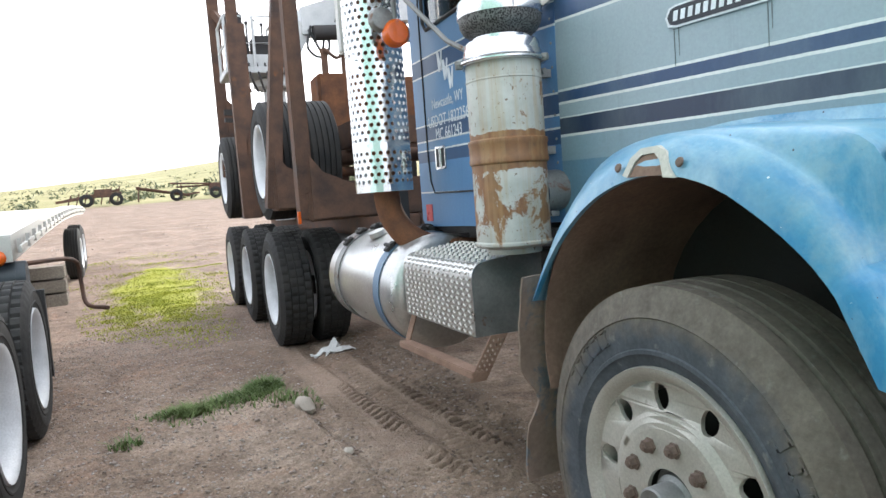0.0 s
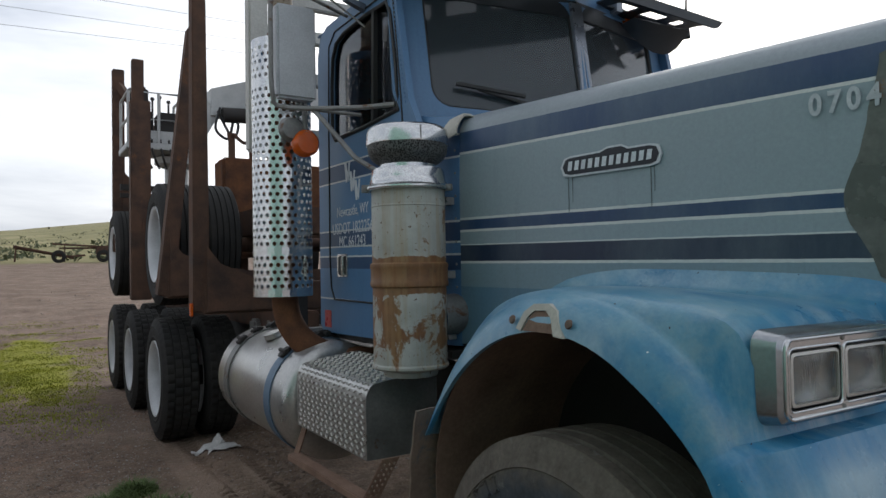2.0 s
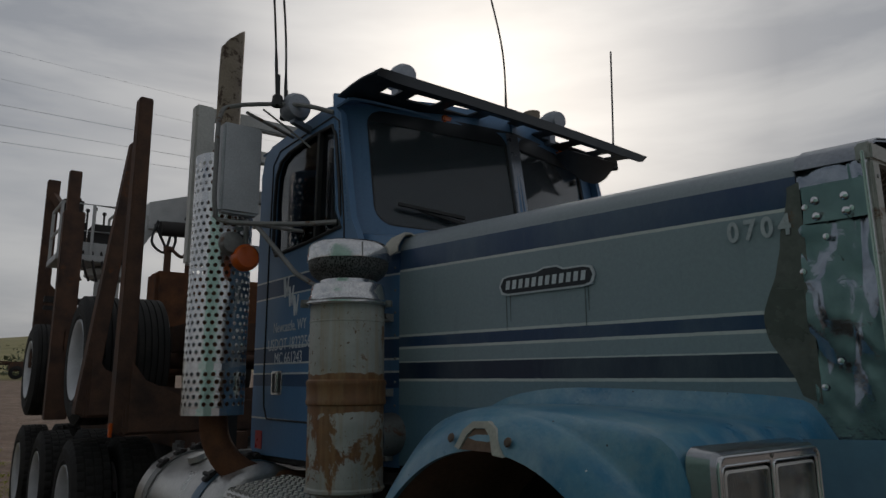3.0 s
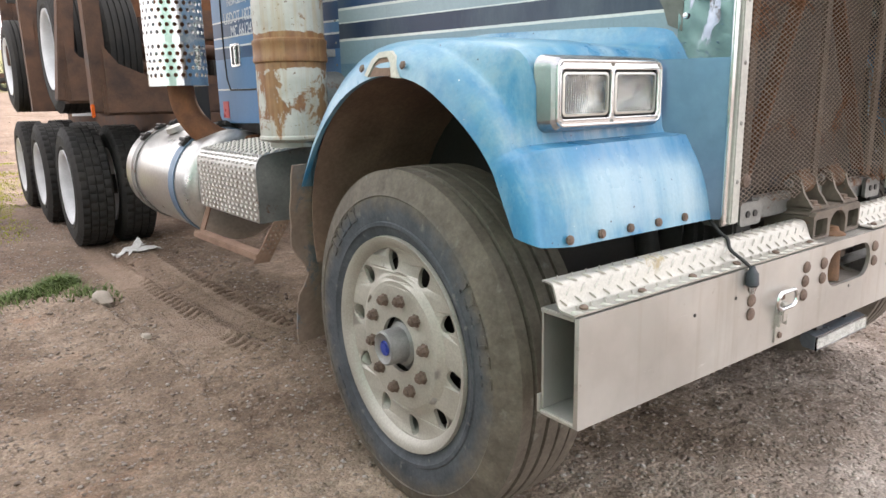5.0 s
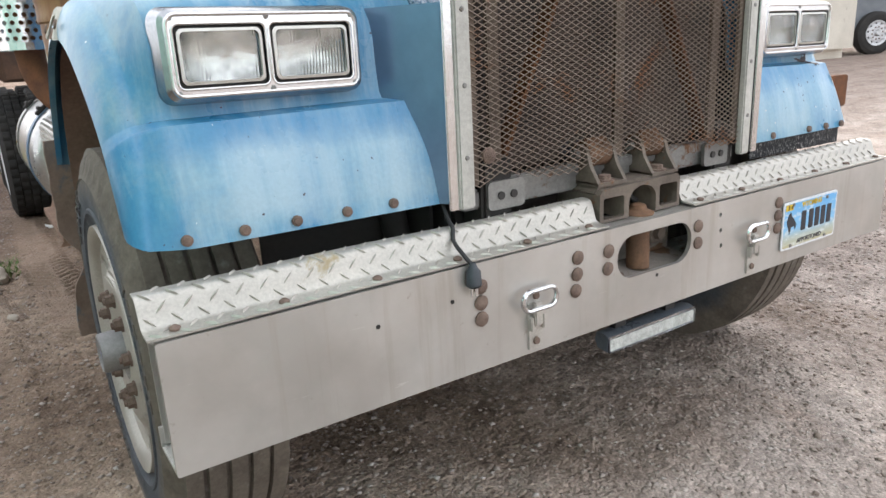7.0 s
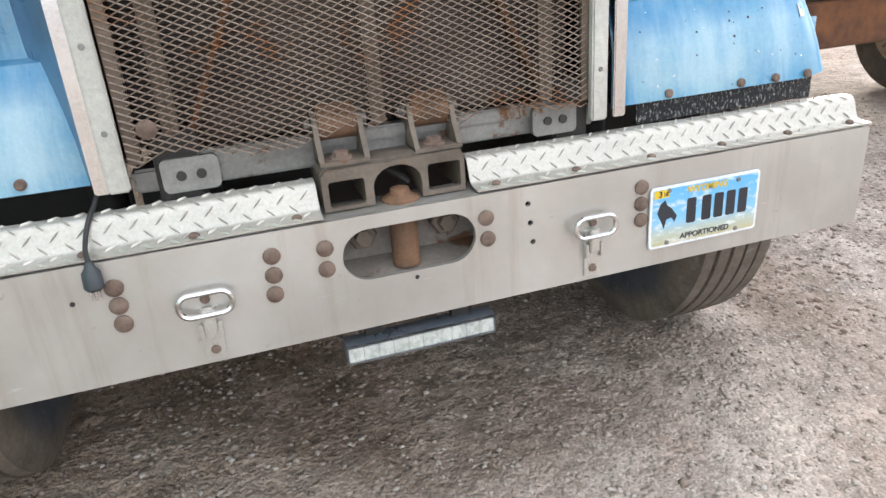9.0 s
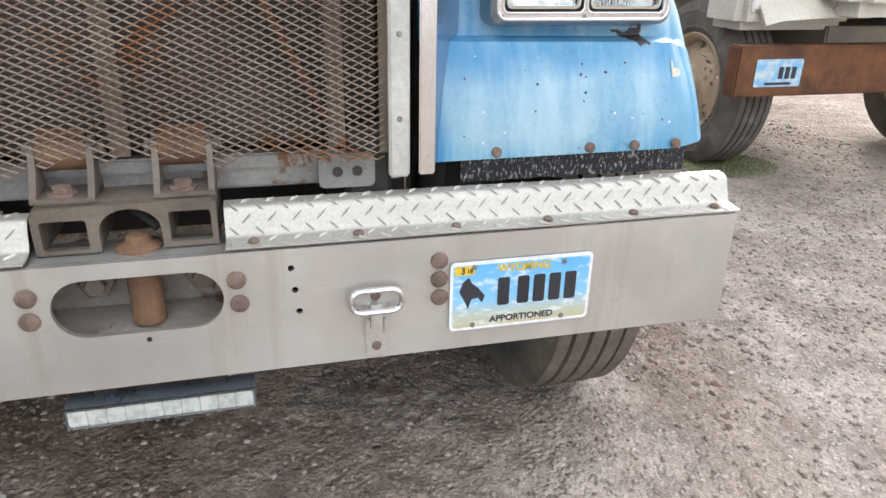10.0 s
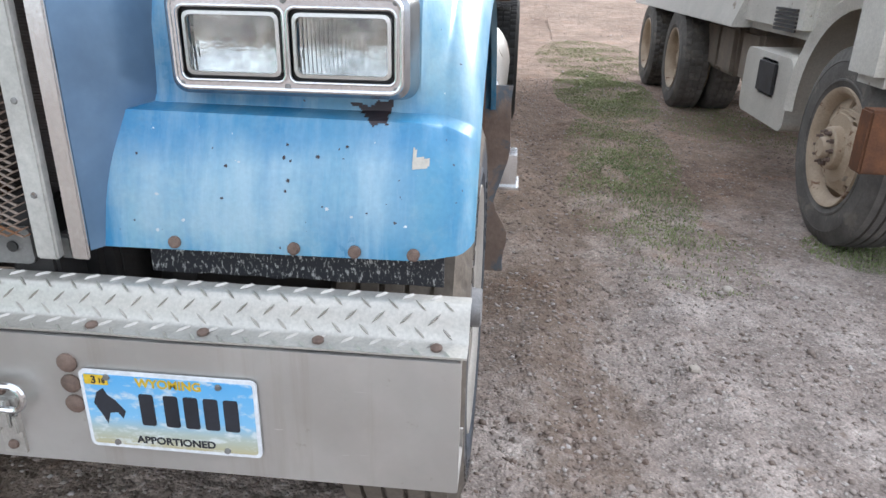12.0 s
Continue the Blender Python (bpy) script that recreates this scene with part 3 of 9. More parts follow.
def prism(bm, poly, to3, depth):
    """A flat outline pushed through by depth; to3 maps (a, b, c) to space."""
    lo = [bm.verts.new(to3(a, b, 0)) for a, b in poly]
    hi = [bm.verts.new(to3(a, b, depth)) for a, b in poly]
    bm.faces.new(lo[::-1])
    bm.faces.new(hi)
    n = len(poly)
    for i in range(n):
        bm.faces.new((lo[i], lo[(i + 1) % n], hi[(i + 1) % n], hi[i]))
    return bm


def rounded(x0, x1, y0, y1, r, n=5):
    out = []
    for cx, cy, a in ((x1 - r, y0 + r, -90), (x1 - r, y1 - r, 0), (x0 + r, y1 - r, 90), (x0 + r, y0 + r, 180)):
        for i in range(n + 1):
            t = radians(a + 90 * i / n)
            out.append((cx + r * math.cos(t), cy + r * math.sin(t)))
    return out


def holed(bm, outer, holes, to3, depth):
    """A plate with openings that go through it."""
    loops = [outer] + holes
    flat = [p for lp in loops for p in lp]
    tris = mathutils.geometry.tessellate_polygon([[Vector((a, b, 0)) for a, b in lp] for lp in loops])
    sides = []
    for c in (0, depth):
        vs = [bm.verts.new(to3(a, b, c)) for a, b in flat]
        sides.append(vs)
        for t in tris:
            try:
                bm.faces.new([vs[q] for q in t])
            except ValueError:
                pass
    k0 = 0
    for lp in loops:
        n = len(lp)
        for q in range(n):
            a, b = k0 + q, k0 + (q + 1) % n
            bm.faces.new((sides[0][a], sides[0][b], sides[1][b], sides[1][a]))
        k0 += n
    return bm


def hexbolt(bm, p, axis, r, h):
    d, s, u = basis(axis)
    lathe(bm, [(0, 0), (0, r * 1.25), (h * 0.25, r * 1.25), (h * 0.25, r), (h, r * 0.95), (h * 1.1, r * 0.7), (h * 1.1, 0)], p, axis, 8)
    return bm


def words(name, text, size, material, parent, m, label="", depth=0.001, squeeze=1.0, bold=0.0):
    cu = bpy.data.curves.new(name, "FONT")
    cu.body, cu.size, cu.extrude, cu.align_x, cu.align_y = text, size, depth, "CENTER", "CENTER"
    cu.offset = bold
    tmp = bpy.data.objects.new(name, cu)
    scene.collection.objects.link(tmp)
    me = bpy.data.meshes.new_from_object(tmp.evaluated_get(bpy.context.evaluated_depsgraph_get()))
    bpy.data.objects.remove(tmp)
    me.transform(m @ Matrix.Diagonal((squeeze, 1, 1, 1)))
    me.materials.clear()
    me.materials.append(M[material])
    ob = new(name, me)
    ob.parent = parent
    return tagged(ob, label)


def frame_m(origin, right, up):
    """A pose whose x runs along right, y along up."""
    r, u = Vector(right).normalized(), Vector(up).normalized()
    n = r.cross(u).normalized()
    u = n.cross(r)
    return Matrix(((r.x, u.x, n.x, origin[0]), (r.y, u.y, n.y, origin[1]), (r.z, u.z, n.z, origin[2]), (0, 0, 0, 1)))


def blade_field(spots, seed, height, width, lean=0.5):
    """Grass blades as thin bent triangles at (x, y, size) spots."""
    rng = random.Random(seed)
    vs, fs = [], []
    for x, y, s in spots:
        z = ground_z(x, y)
        a = rng.uniform(0, 6.283)
        h = height * s * rng.uniform(0.5, 1.2)
        w = width * rng.uniform(0.7, 1.3)
        l = h * lean * rng.uniform(0.2, 1.4)
        dx, dy = math.cos(a), math.sin(a)
        i = len(vs)
        vs += [(x - dy * w, y + dx * w, z - 0.01), (x + dy * w, y - dx * w, z - 0.01), (x + dx * l * 0.4 - dy * w * 0.7, y + dy * l * 0.4 + dx * w * 0.7, z + h * 0.6),
               (x + dx * l * 0.4 + dy * w * 0.7, y + dy * l * 0.4 - dx * w * 0.7, z + h * 0.6), (x + dx * l, y + dy * l, z + h)]
        fs += [(i, i + 1, i + 3, i + 2), (i + 2, i + 3, i + 4)]
    return vs, fs


# ---- ground ----
def soft_step(a, b, t):
    """Smoothly from 0 at a to 1 at b, whichever of them is larger."""
    t = min(1.0, max(0.0, (t - a) / (b - a)))
    return t * t * (3 - 2 * t)


def land(x, y):
    """The lie of the land: level round the trucks, rising to the plain behind."""
    d = max(0.0, y - 9.0)
    z = 0.05 * d * d / (d + 9.0)
    r = max(0.0, x - 5.0)
    z += 0.07 * r * r / (r + 5.0) if r < 40 else 0.07 * (1600 / 45.0) + 0.03 * (r - 40)
    if y > 62:
        e = y - 62
        z += (0.0055 + 0.085 * max(-0.4, min(0.4, x / y))) * e * e / (e + 60.0)
    return z


def tyre_prints(x, y):
    """Two tyre tracks along the truck: how far the soil is rolled flat, and how deep a lug is pressed in."""
    if not (1.9 < y < 6.4 and -1.5 < x < -0.55):
        return 0.0, 0.0
    rolled = press = 0.0
    for cx, y0, y1 in ((-1.16, 2.1, 6.2), (-0.83, 2.3, 5.2)):
        u = x - cx - 0.03 * math.sin(y * 1.1)
        ends = soft_step(y0, y0 + 0.5, y) * (1 - soft_step(y1 - 0.6, y1, y))
        rolled = max(rolled, (1 - soft_step(0.13, 0.19, abs(u))) * ends)
        for c, tilt in ((-0.085, 0.8), (0.085, -0.8)):
            a = abs(u - c)
            if a < 0.075:
                on = soft_step(-0.4, 0.1, noise.noise((x * 2.6, y * 1.5, 6.0 + cx)))
                bar = soft_step(0.1, 0.7, math.sin((y + tilt * (u - c)) * 76.0))
                press = max(press, on * ends * bar * (1 - soft_step(0.05, 0.075, a)))
    return rolled, press


def ground_z(x, y):
    z = land(x, y)
    near = 1.0 - soft_step(9, 22, abs(x) + abs(y) * 0.6)
    z += 0.012 * noise.noise((x * 1.3, y * 1.3, 0.3)) * near + 0.05 * noise.noise((x * 0.21, y * 0.21, 4.0)) * soft_step(4, 14, abs(y) + abs(x) * 0.5)
    z += 0.008 * noise.noise((x * 6.1, y * 6.1, 2.0)) * near
    # churned wheel ruts beside the truck and beyond it
    for cx, w, dep, y0, y1 in ((-1.42, 0.06, 0.022, 1.2, 5.0), (-1.0, 0.05, 0.022, 1.8, 6.0), (-0.62, 0.12, 0.03, 1.5, 6.0), (1.66, 0.2, 0.04, 0.5, 7.0)):
        c = cx + 0.06 * math.sin(y * 0.9)
        g = math.exp(-((x - c) / w) ** 2) * soft_step(y0, y0 + 0.8, y) * (1 - soft_step(y1 - 1, y1, y))
        ridge = math.exp(-((abs(x - c) - 1.5 * w) / (0.5 * w)) ** 2) * soft_step(y0, y0 + 0.8, y) * (1 - soft_step(y1 - 1, y1, y))
        z += -dep * g + dep * 0.8 * ridge * (0.6 + noise.noise((x * 7, y * 5, 1.0)))
    rolled, press = tyre_prints(x, y)
    if -3.2 < x < 3.6 and -2 < y < 6:
        # clods: churned soil beside the wheels, lighter crumbs elsewhere
        churn = math.exp(-((x - 1.70) / 0.2) ** 2) * soft_step(0.5, 1.4, y) + math.exp(-((x + 0.62) / 0.2) ** 2) * soft_step(1.2, 2.0, y) + 0.2 * math.exp(-((y - 0.5) / 0.7) ** 2) * soft_step(-0.3, 0.5, x)
        c = noise.noise((x * 13.0, y * 13.0, 9.0))
        d = noise.noise((x * 24.0, y * 24.0, 5.0))
        side = soft_step(-0.4, -1.0, x) * soft_step(0.2, 1.2, y)
        z += ((0.006 + 0.022 * min(1.0, churn) + 0.012 * side) * max(0.0, c - 0.05) + (0.005 + 0.011 * min(1.0, churn) + 0.005 * side) * d) * (1 - 0.85 * rolled)
    z -= 0.010 * rolled + 0.028 * press
    if 10 < y < 40 and -12 < x < 2:
        z += 0.10 * noise.noise((x * 0.8, y * 1.2, 7.0)) * soft_step(10, 16, y) * (1 - soft_step(30, 40, y))
    return z


def make_ground():
    def spread(lo, hi, step, far):
        out = [lo + step * i for i in range(int((hi - lo) / step) + 1)]
        s, p = step, out[-1]
        while p < far:
            s *= 1.085
            p += s
            out.append(p)
        s, p = step, out[0]
        while p > -far:
            s *= 1.085
            p -= s
            out.insert(0, p)
        return out
    us, ys = spread(-3.0, 3.3, 0.018, 2600), spread(-1.8, 6.2, 0.0112, 2600)
    n, m = len(us), len(ys)
    vs = [(x, y, ground_z(x, y)) for y in ys for x in us]
    fs = [(j * n + i, j * n + i + 1, (j + 1) * n + i + 1, (j + 1) * n + i) for j in range(m - 1) for i in range(n - 1)]
    k = Nodes("packed_dirt_and_gravel")
    x, y, z = k.axes()
    dirt = k.ramp(k.noise(0.9, 7, 0.65), [(0.38, (0.135, 0.092, 0.065)), (0.5, (0.23, 0.17, 0.128)), (0.62, (0.35, 0.272, 0.212))])
    def cells(scale):
        wv = k.n.new("ShaderNodeTexVoronoi")
        wv.inputs["Scale"].default_value = scale
        k.l.new(k.tc.outputs["Object"], wv.inputs["Vector"])
        return wv.outputs["Distance"], wv.outputs["Color"]
    d1, c1 = cells(58)
    d2, c2 = cells(24)
    # gravel in front of the bumper and beyond it, bare dirt on the other side
    gm = k.math("ADD", k.math("ADD", k.math("MULTIPLY", x, 0.32), k.math("MULTIPLY", y, -0.30)), k.math("MULTIPLY", k.noise(0.9, 6), 1.6))
    gravelly = k.ramp(gm, [(0.35, 0.1), (1.0, 1.0)])
    grey = k.ramp(k.noise(1.7, 7, 0.7), [(0.36, (0.25, 0.207, 0.185)), (0.5, (0.31, 0.263, 0.238)), (0.64, (0.385, 0.336, 0.308))])
    col = k.mix(gravelly, dirt, grey)
    # browner soil behind, under the trucks' tracks
    col = k.mix(k.ramp(k.math("DIVIDE", k.math("ADD", y, k.math("MULTIPLY", k.noise(1.2, 5), 3.0)), 10.0), [(0.45, 0.0), (0.8, 0.55)]), col, (0.19, 0.13, 0.10))
    # rusty patches and churned damp soil
    col = k.mix(k.math("MULTIPLY", k.ramp(k.noise(2.3, 7, 0.7, (1, 1, 1), 0.5), [(0.55, 0.0), (0.66, 0.55)]), k.math("SUBTRACT", 1.0, k.math("MULTIPLY", gravelly, 0.75))), col, (0.285, 0.175, 0.122))
    col = k.mix(0.5, col, k.ramp(k.noise(5.5, 8, 0.72), [(0.38, 0.5), (0.5, 1.0), (0.62, 1.25)]), "MULTIPLY")
    clod = k.noise(24, 5, 0.65)
    col = k.mix(0.28, col, k.ramp(clod, [(0.36, 0.6), (0.5, 1.0), (0.64, 1.3)]), "MULTIPLY")
    d3, c3 = cells(95)
    col = k.mix(0.45, col, k.ramp(c1, [(0.15, 0.72), (0.5, 1.0), (0.85, 1.25)]), "MULTIPLY")
    col = k.mix(0.45, col, k.ramp(c3, [(0.15, 0.7), (0.5, 1.0), (0.85, 1.3)]), "MULTIPLY")
    fine = k.noise(150, 5, 0.7)
    col = k.mix(0.5, col, k.ramp(fine, [(0.36, 0.6), (0.64, 1.4)]), "MULTIPLY")
    # single stones: pale and dark ones, thicker where the yard is gravelled
    st1 = k.math("MULTIPLY", k.ramp(d1, [(0.30, 1.0), (0.42, 0.0)]), k.ramp(c1, [(0.62, 0.0), (0.64, 1.0)]))
    st2 = k.math("MULTIPLY", k.ramp(d2, [(0.22, 1.0), (0.32, 0.0)]), k.ramp(c2, [(0.74, 0.0), (0.76, 1.0)]))
    stones = k.math("MULTIPLY", k.math("MAXIMUM", st1, st2), k.math("ADD", k.math("MULTIPLY", gravelly, 0.65), 0.2))
    col = k.mix(stones, col, k.ramp(k.noise(90, 1, 0.5), [(0.35, (0.22, 0.185, 0.165)), (0.5, (0.36, 0.32, 0.29)), (0.65, (0.47, 0.44, 0.41))]))
    def strip(cx, w, y0, y1):
        d = k.math("ABSOLUTE", k.math("SUBTRACT", k.math("ADD", x, k.math("MULTIPLY", k.math("SUBTRACT", k.noise(2.2, 6), 0.5), 0.9)), cx))
        a = k.ramp(d, [(w * 0.5, 1.0), (w, 0.0)])
        b = k.ramp(k.math("DIVIDE", k.math("SUBTRACT", y, y0), y1 - y0), [(0.0, 0.0), (0.12, 1.0), (0.85, 1.0), (1.0, 0.0)])
        return k.math("MULTIPLY", k.math("MULTIPLY", a, b), k.ramp(k.noise(13, 6, 0.7), [(0.36, 0.15), (0.56, 0.85)]))
    damp = k.math("MAXIMUM", k.math("MAXIMUM", strip(-0.72, 0.42, 1.2, 6.2), strip(1.52, 0.25, -0.2, 7.5)), k.math("MULTIPLY", strip(-1.50, 0.20, 1.2, 9.0), 0.7))
    spots = k.ramp(k.noise(7.5, 5, 0.6, (1, 1, 1), 0.3), [(0.66, 0.0), (0.71, 0.7)])
    damp = k.math("MAXIMUM", damp, spots)
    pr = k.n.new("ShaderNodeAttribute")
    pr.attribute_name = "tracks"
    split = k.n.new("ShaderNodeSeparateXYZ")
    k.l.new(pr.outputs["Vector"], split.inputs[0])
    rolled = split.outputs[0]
    damp = k.math("MULTIPLY", damp, k.math("SUBTRACT", 1.0, k.math("MULTIPLY", rolled, 0.7)))
    col = k.mix(k.math("MULTIPLY", damp, 0.8), col, (0.165, 0.12, 0.09))
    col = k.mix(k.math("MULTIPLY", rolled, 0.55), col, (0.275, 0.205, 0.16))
    # lug bottoms of the prints darkened, standing in for the shade inside them
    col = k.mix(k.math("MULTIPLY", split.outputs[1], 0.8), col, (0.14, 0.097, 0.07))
    # thin green growth
    gx = k.math("DIVIDE", k.math("ADD", x, 2.15), 1.3)
    gy = k.math("DIVIDE", k.math("SUBTRACT", y, 12.5), 6.0)
    gd = k.math("ADD", k.math("ADD", k.math("MULTIPLY", gx, gx), k.math("MULTIPLY", gy, gy)), k.math("MULTIPLY", k.noise(1.3, 6), 1.4))
    col = k.mix(k.ramp(gd, [(0.85, 0.95), (1.75, 0.0)]), col, (0.27, 0.275, 0.03))
    hx = k.math("DIVIDE", k.math("SUBTRACT", x, 2.25), 0.75)
    hy = k.math("DIVIDE", k.math("SUBTRACT", y, 6.5), 5.5)
    hd_ = k.math("ADD", k.math("ADD", k.math("MULTIPLY", hx, hx), k.math("MULTIPLY", hy, hy)), k.math("MULTIPLY", k.noise(2.6, 7, 0.7), 2.2))
    col = k.mix(k.ramp(hd_, [(0.9, 0.6), (1.7, 0.0)]), col, (0.13, 0.16, 0.05))
    # the plain behind the lot is dry grass
    edge = k.math("ADD", y, k.math("MULTIPLY", k.noise(0.06, 6), 26.0))
    plain_col = k.ramp(k.noise(0.035, 8, 0.7), [(0.3, (0.13, 0.13, 0.055)), (0.5, (0.24, 0.22, 0.10)), (0.7, (0.36, 0.31, 0.17))])
    col = k.mix(k.ramp(k.math("DIVIDE", edge, 100.0), [(0.72, 0.0), (0.78, 1.0)]), col, plain_col)
    col = k.mix(1.0, col, (1.0, 0.985, 0.95), "MULTIPLY")
    k.put("Base Color", col)
    k.put("Roughness", 0.92)
    k.put("Specular IOR Level", 0.2)
    h = k.math("ADD", k.math("ADD", k.math("MULTIPLY", k.noise(26, 3, 0.55), 1.0), k.math("MULTIPLY", k.noise(130, 2, 0.5), 0.28)), k.math("MULTIPLY", k.noise(9, 2, 0.5), 2.0))
    h = k.math("ADD", h, k.math("MULTIPLY", stones, 0.35))
    lumps = k.ramp(k.noise(6, 5, 0.6), [(0.42, 0.25), (0.58, 1.0)])
    h = k.math("SUBTRACT", h, k.math("MULTIPLY", k.math("ADD", k.math("MULTIPLY", d1, 0.7), k.math("MULTIPLY", d2, 0.5)), lumps))
    h = k.math("SUBTRACT", h, k.math("MULTIPLY", d3, 0.4))
    k.bump(h, 1.0, 0.011)
    ob = raw("ground", vs, fs, k.m, smooth=True)
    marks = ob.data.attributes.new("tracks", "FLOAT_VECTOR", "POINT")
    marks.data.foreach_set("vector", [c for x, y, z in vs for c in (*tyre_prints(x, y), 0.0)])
    return tagged(ob, "packed brown dirt and gravel yard rising to a dry plain", "ground", kind="structure")


make_ground()


# ---- the blue logging truck ----
truck = thing("logging_truck", "old blue and grey conventional logging truck with rusted parts", "truck")


def tyre_mesh(R, w, drive, rim_r):
    """Tyre round the x axis, its outer face at x = 0, running to x = w."""
    lip = rim_r - 0.006
    prof = [(0.035, lip, 0), (0.012, lip + 0.012, 0), (0.004, lip + 0.03, 0), (0.0, lip + 0.042, 0), (-0.004, lip + 0.045, 0), (-0.004, lip + 0.055, 0), (0.0, lip + 0.058, 0), (-0.006, (lip + R) / 2, 0), (-0.002, R - 0.074, 0), (-0.005, R - 0.071, 0), (0.0, R - 0.062, 0), (0.006, R - 0.046, 9), (0.014, R - 0.020, 9)]
    n = 5 if not drive else 4
    span = w - 0.04
    for i in range(n):
        a, b, g = 0.02 + span * i / n, 0.02 + span * (i + 1) / n, 0.006
        crown = 0.006 * (1 - ((i + 0.5) / n * 2 - 1) ** 2)
        prof += [(a + g * 0.6, R + crown - 0.013, 0), (a + g, R + crown, 1 + i), (b - g, R + crown, 1 + i), (b - g * 0.6, R + crown - 0.013, 0)]
    prof += [(w - 0.014, R - 0.020, 9), (w - 0.006, R - 0.046, 9), (w, R - 0.062, 0), (w + 0.006, (lip + R) / 2, 0), (w, lip + 0.055, 0), (w - 0.012, lip + 0.012, 0), (w - 0.035, lip, 0)]
    seg = 168 if drive else 216
    bm = B()
    rings = []
    for x, r, kind in prof:
        ring = []
        for k in range(seg):
            rr = r
            if drive:
                if kind in (1, 4, 9) and k % 4 == 3:
                    rr -= 0.014 if kind != 9 else 0.010
                elif kind in (2, 3) and (k + 2) % 4 == 3:
                    rr -= 0.012
            elif kind == 9 and k % 4 == 3:
                rr -= 0.012
            a = 2 * math.pi * k / seg
            ring.append(bm.verts.new((x, rr * math.cos(a), rr * math.sin(a))))
        rings.append(ring)
    for p, q in zip(rings, rings[1:]):
        for k in range(seg):
            bm.faces.new((p[k], p[(k + 1) % seg], q[(k + 1) % seg], q[k]))
    return bm


CACHE = {}


def shared(name, key, build, material, parent, label="", m=None):
    """A part whose mesh is built once and then shared."""
    key = (name, material) + key
    if key not in CACHE:
        CACHE[key] = part(name, build(), material, parent, label)
        ob = CACHE[key]
    else:
        ob = tagged(again(CACHE[key], name, parent, Matrix()), label)
    if m is not None:
        ob.matrix_basis = m
    return ob


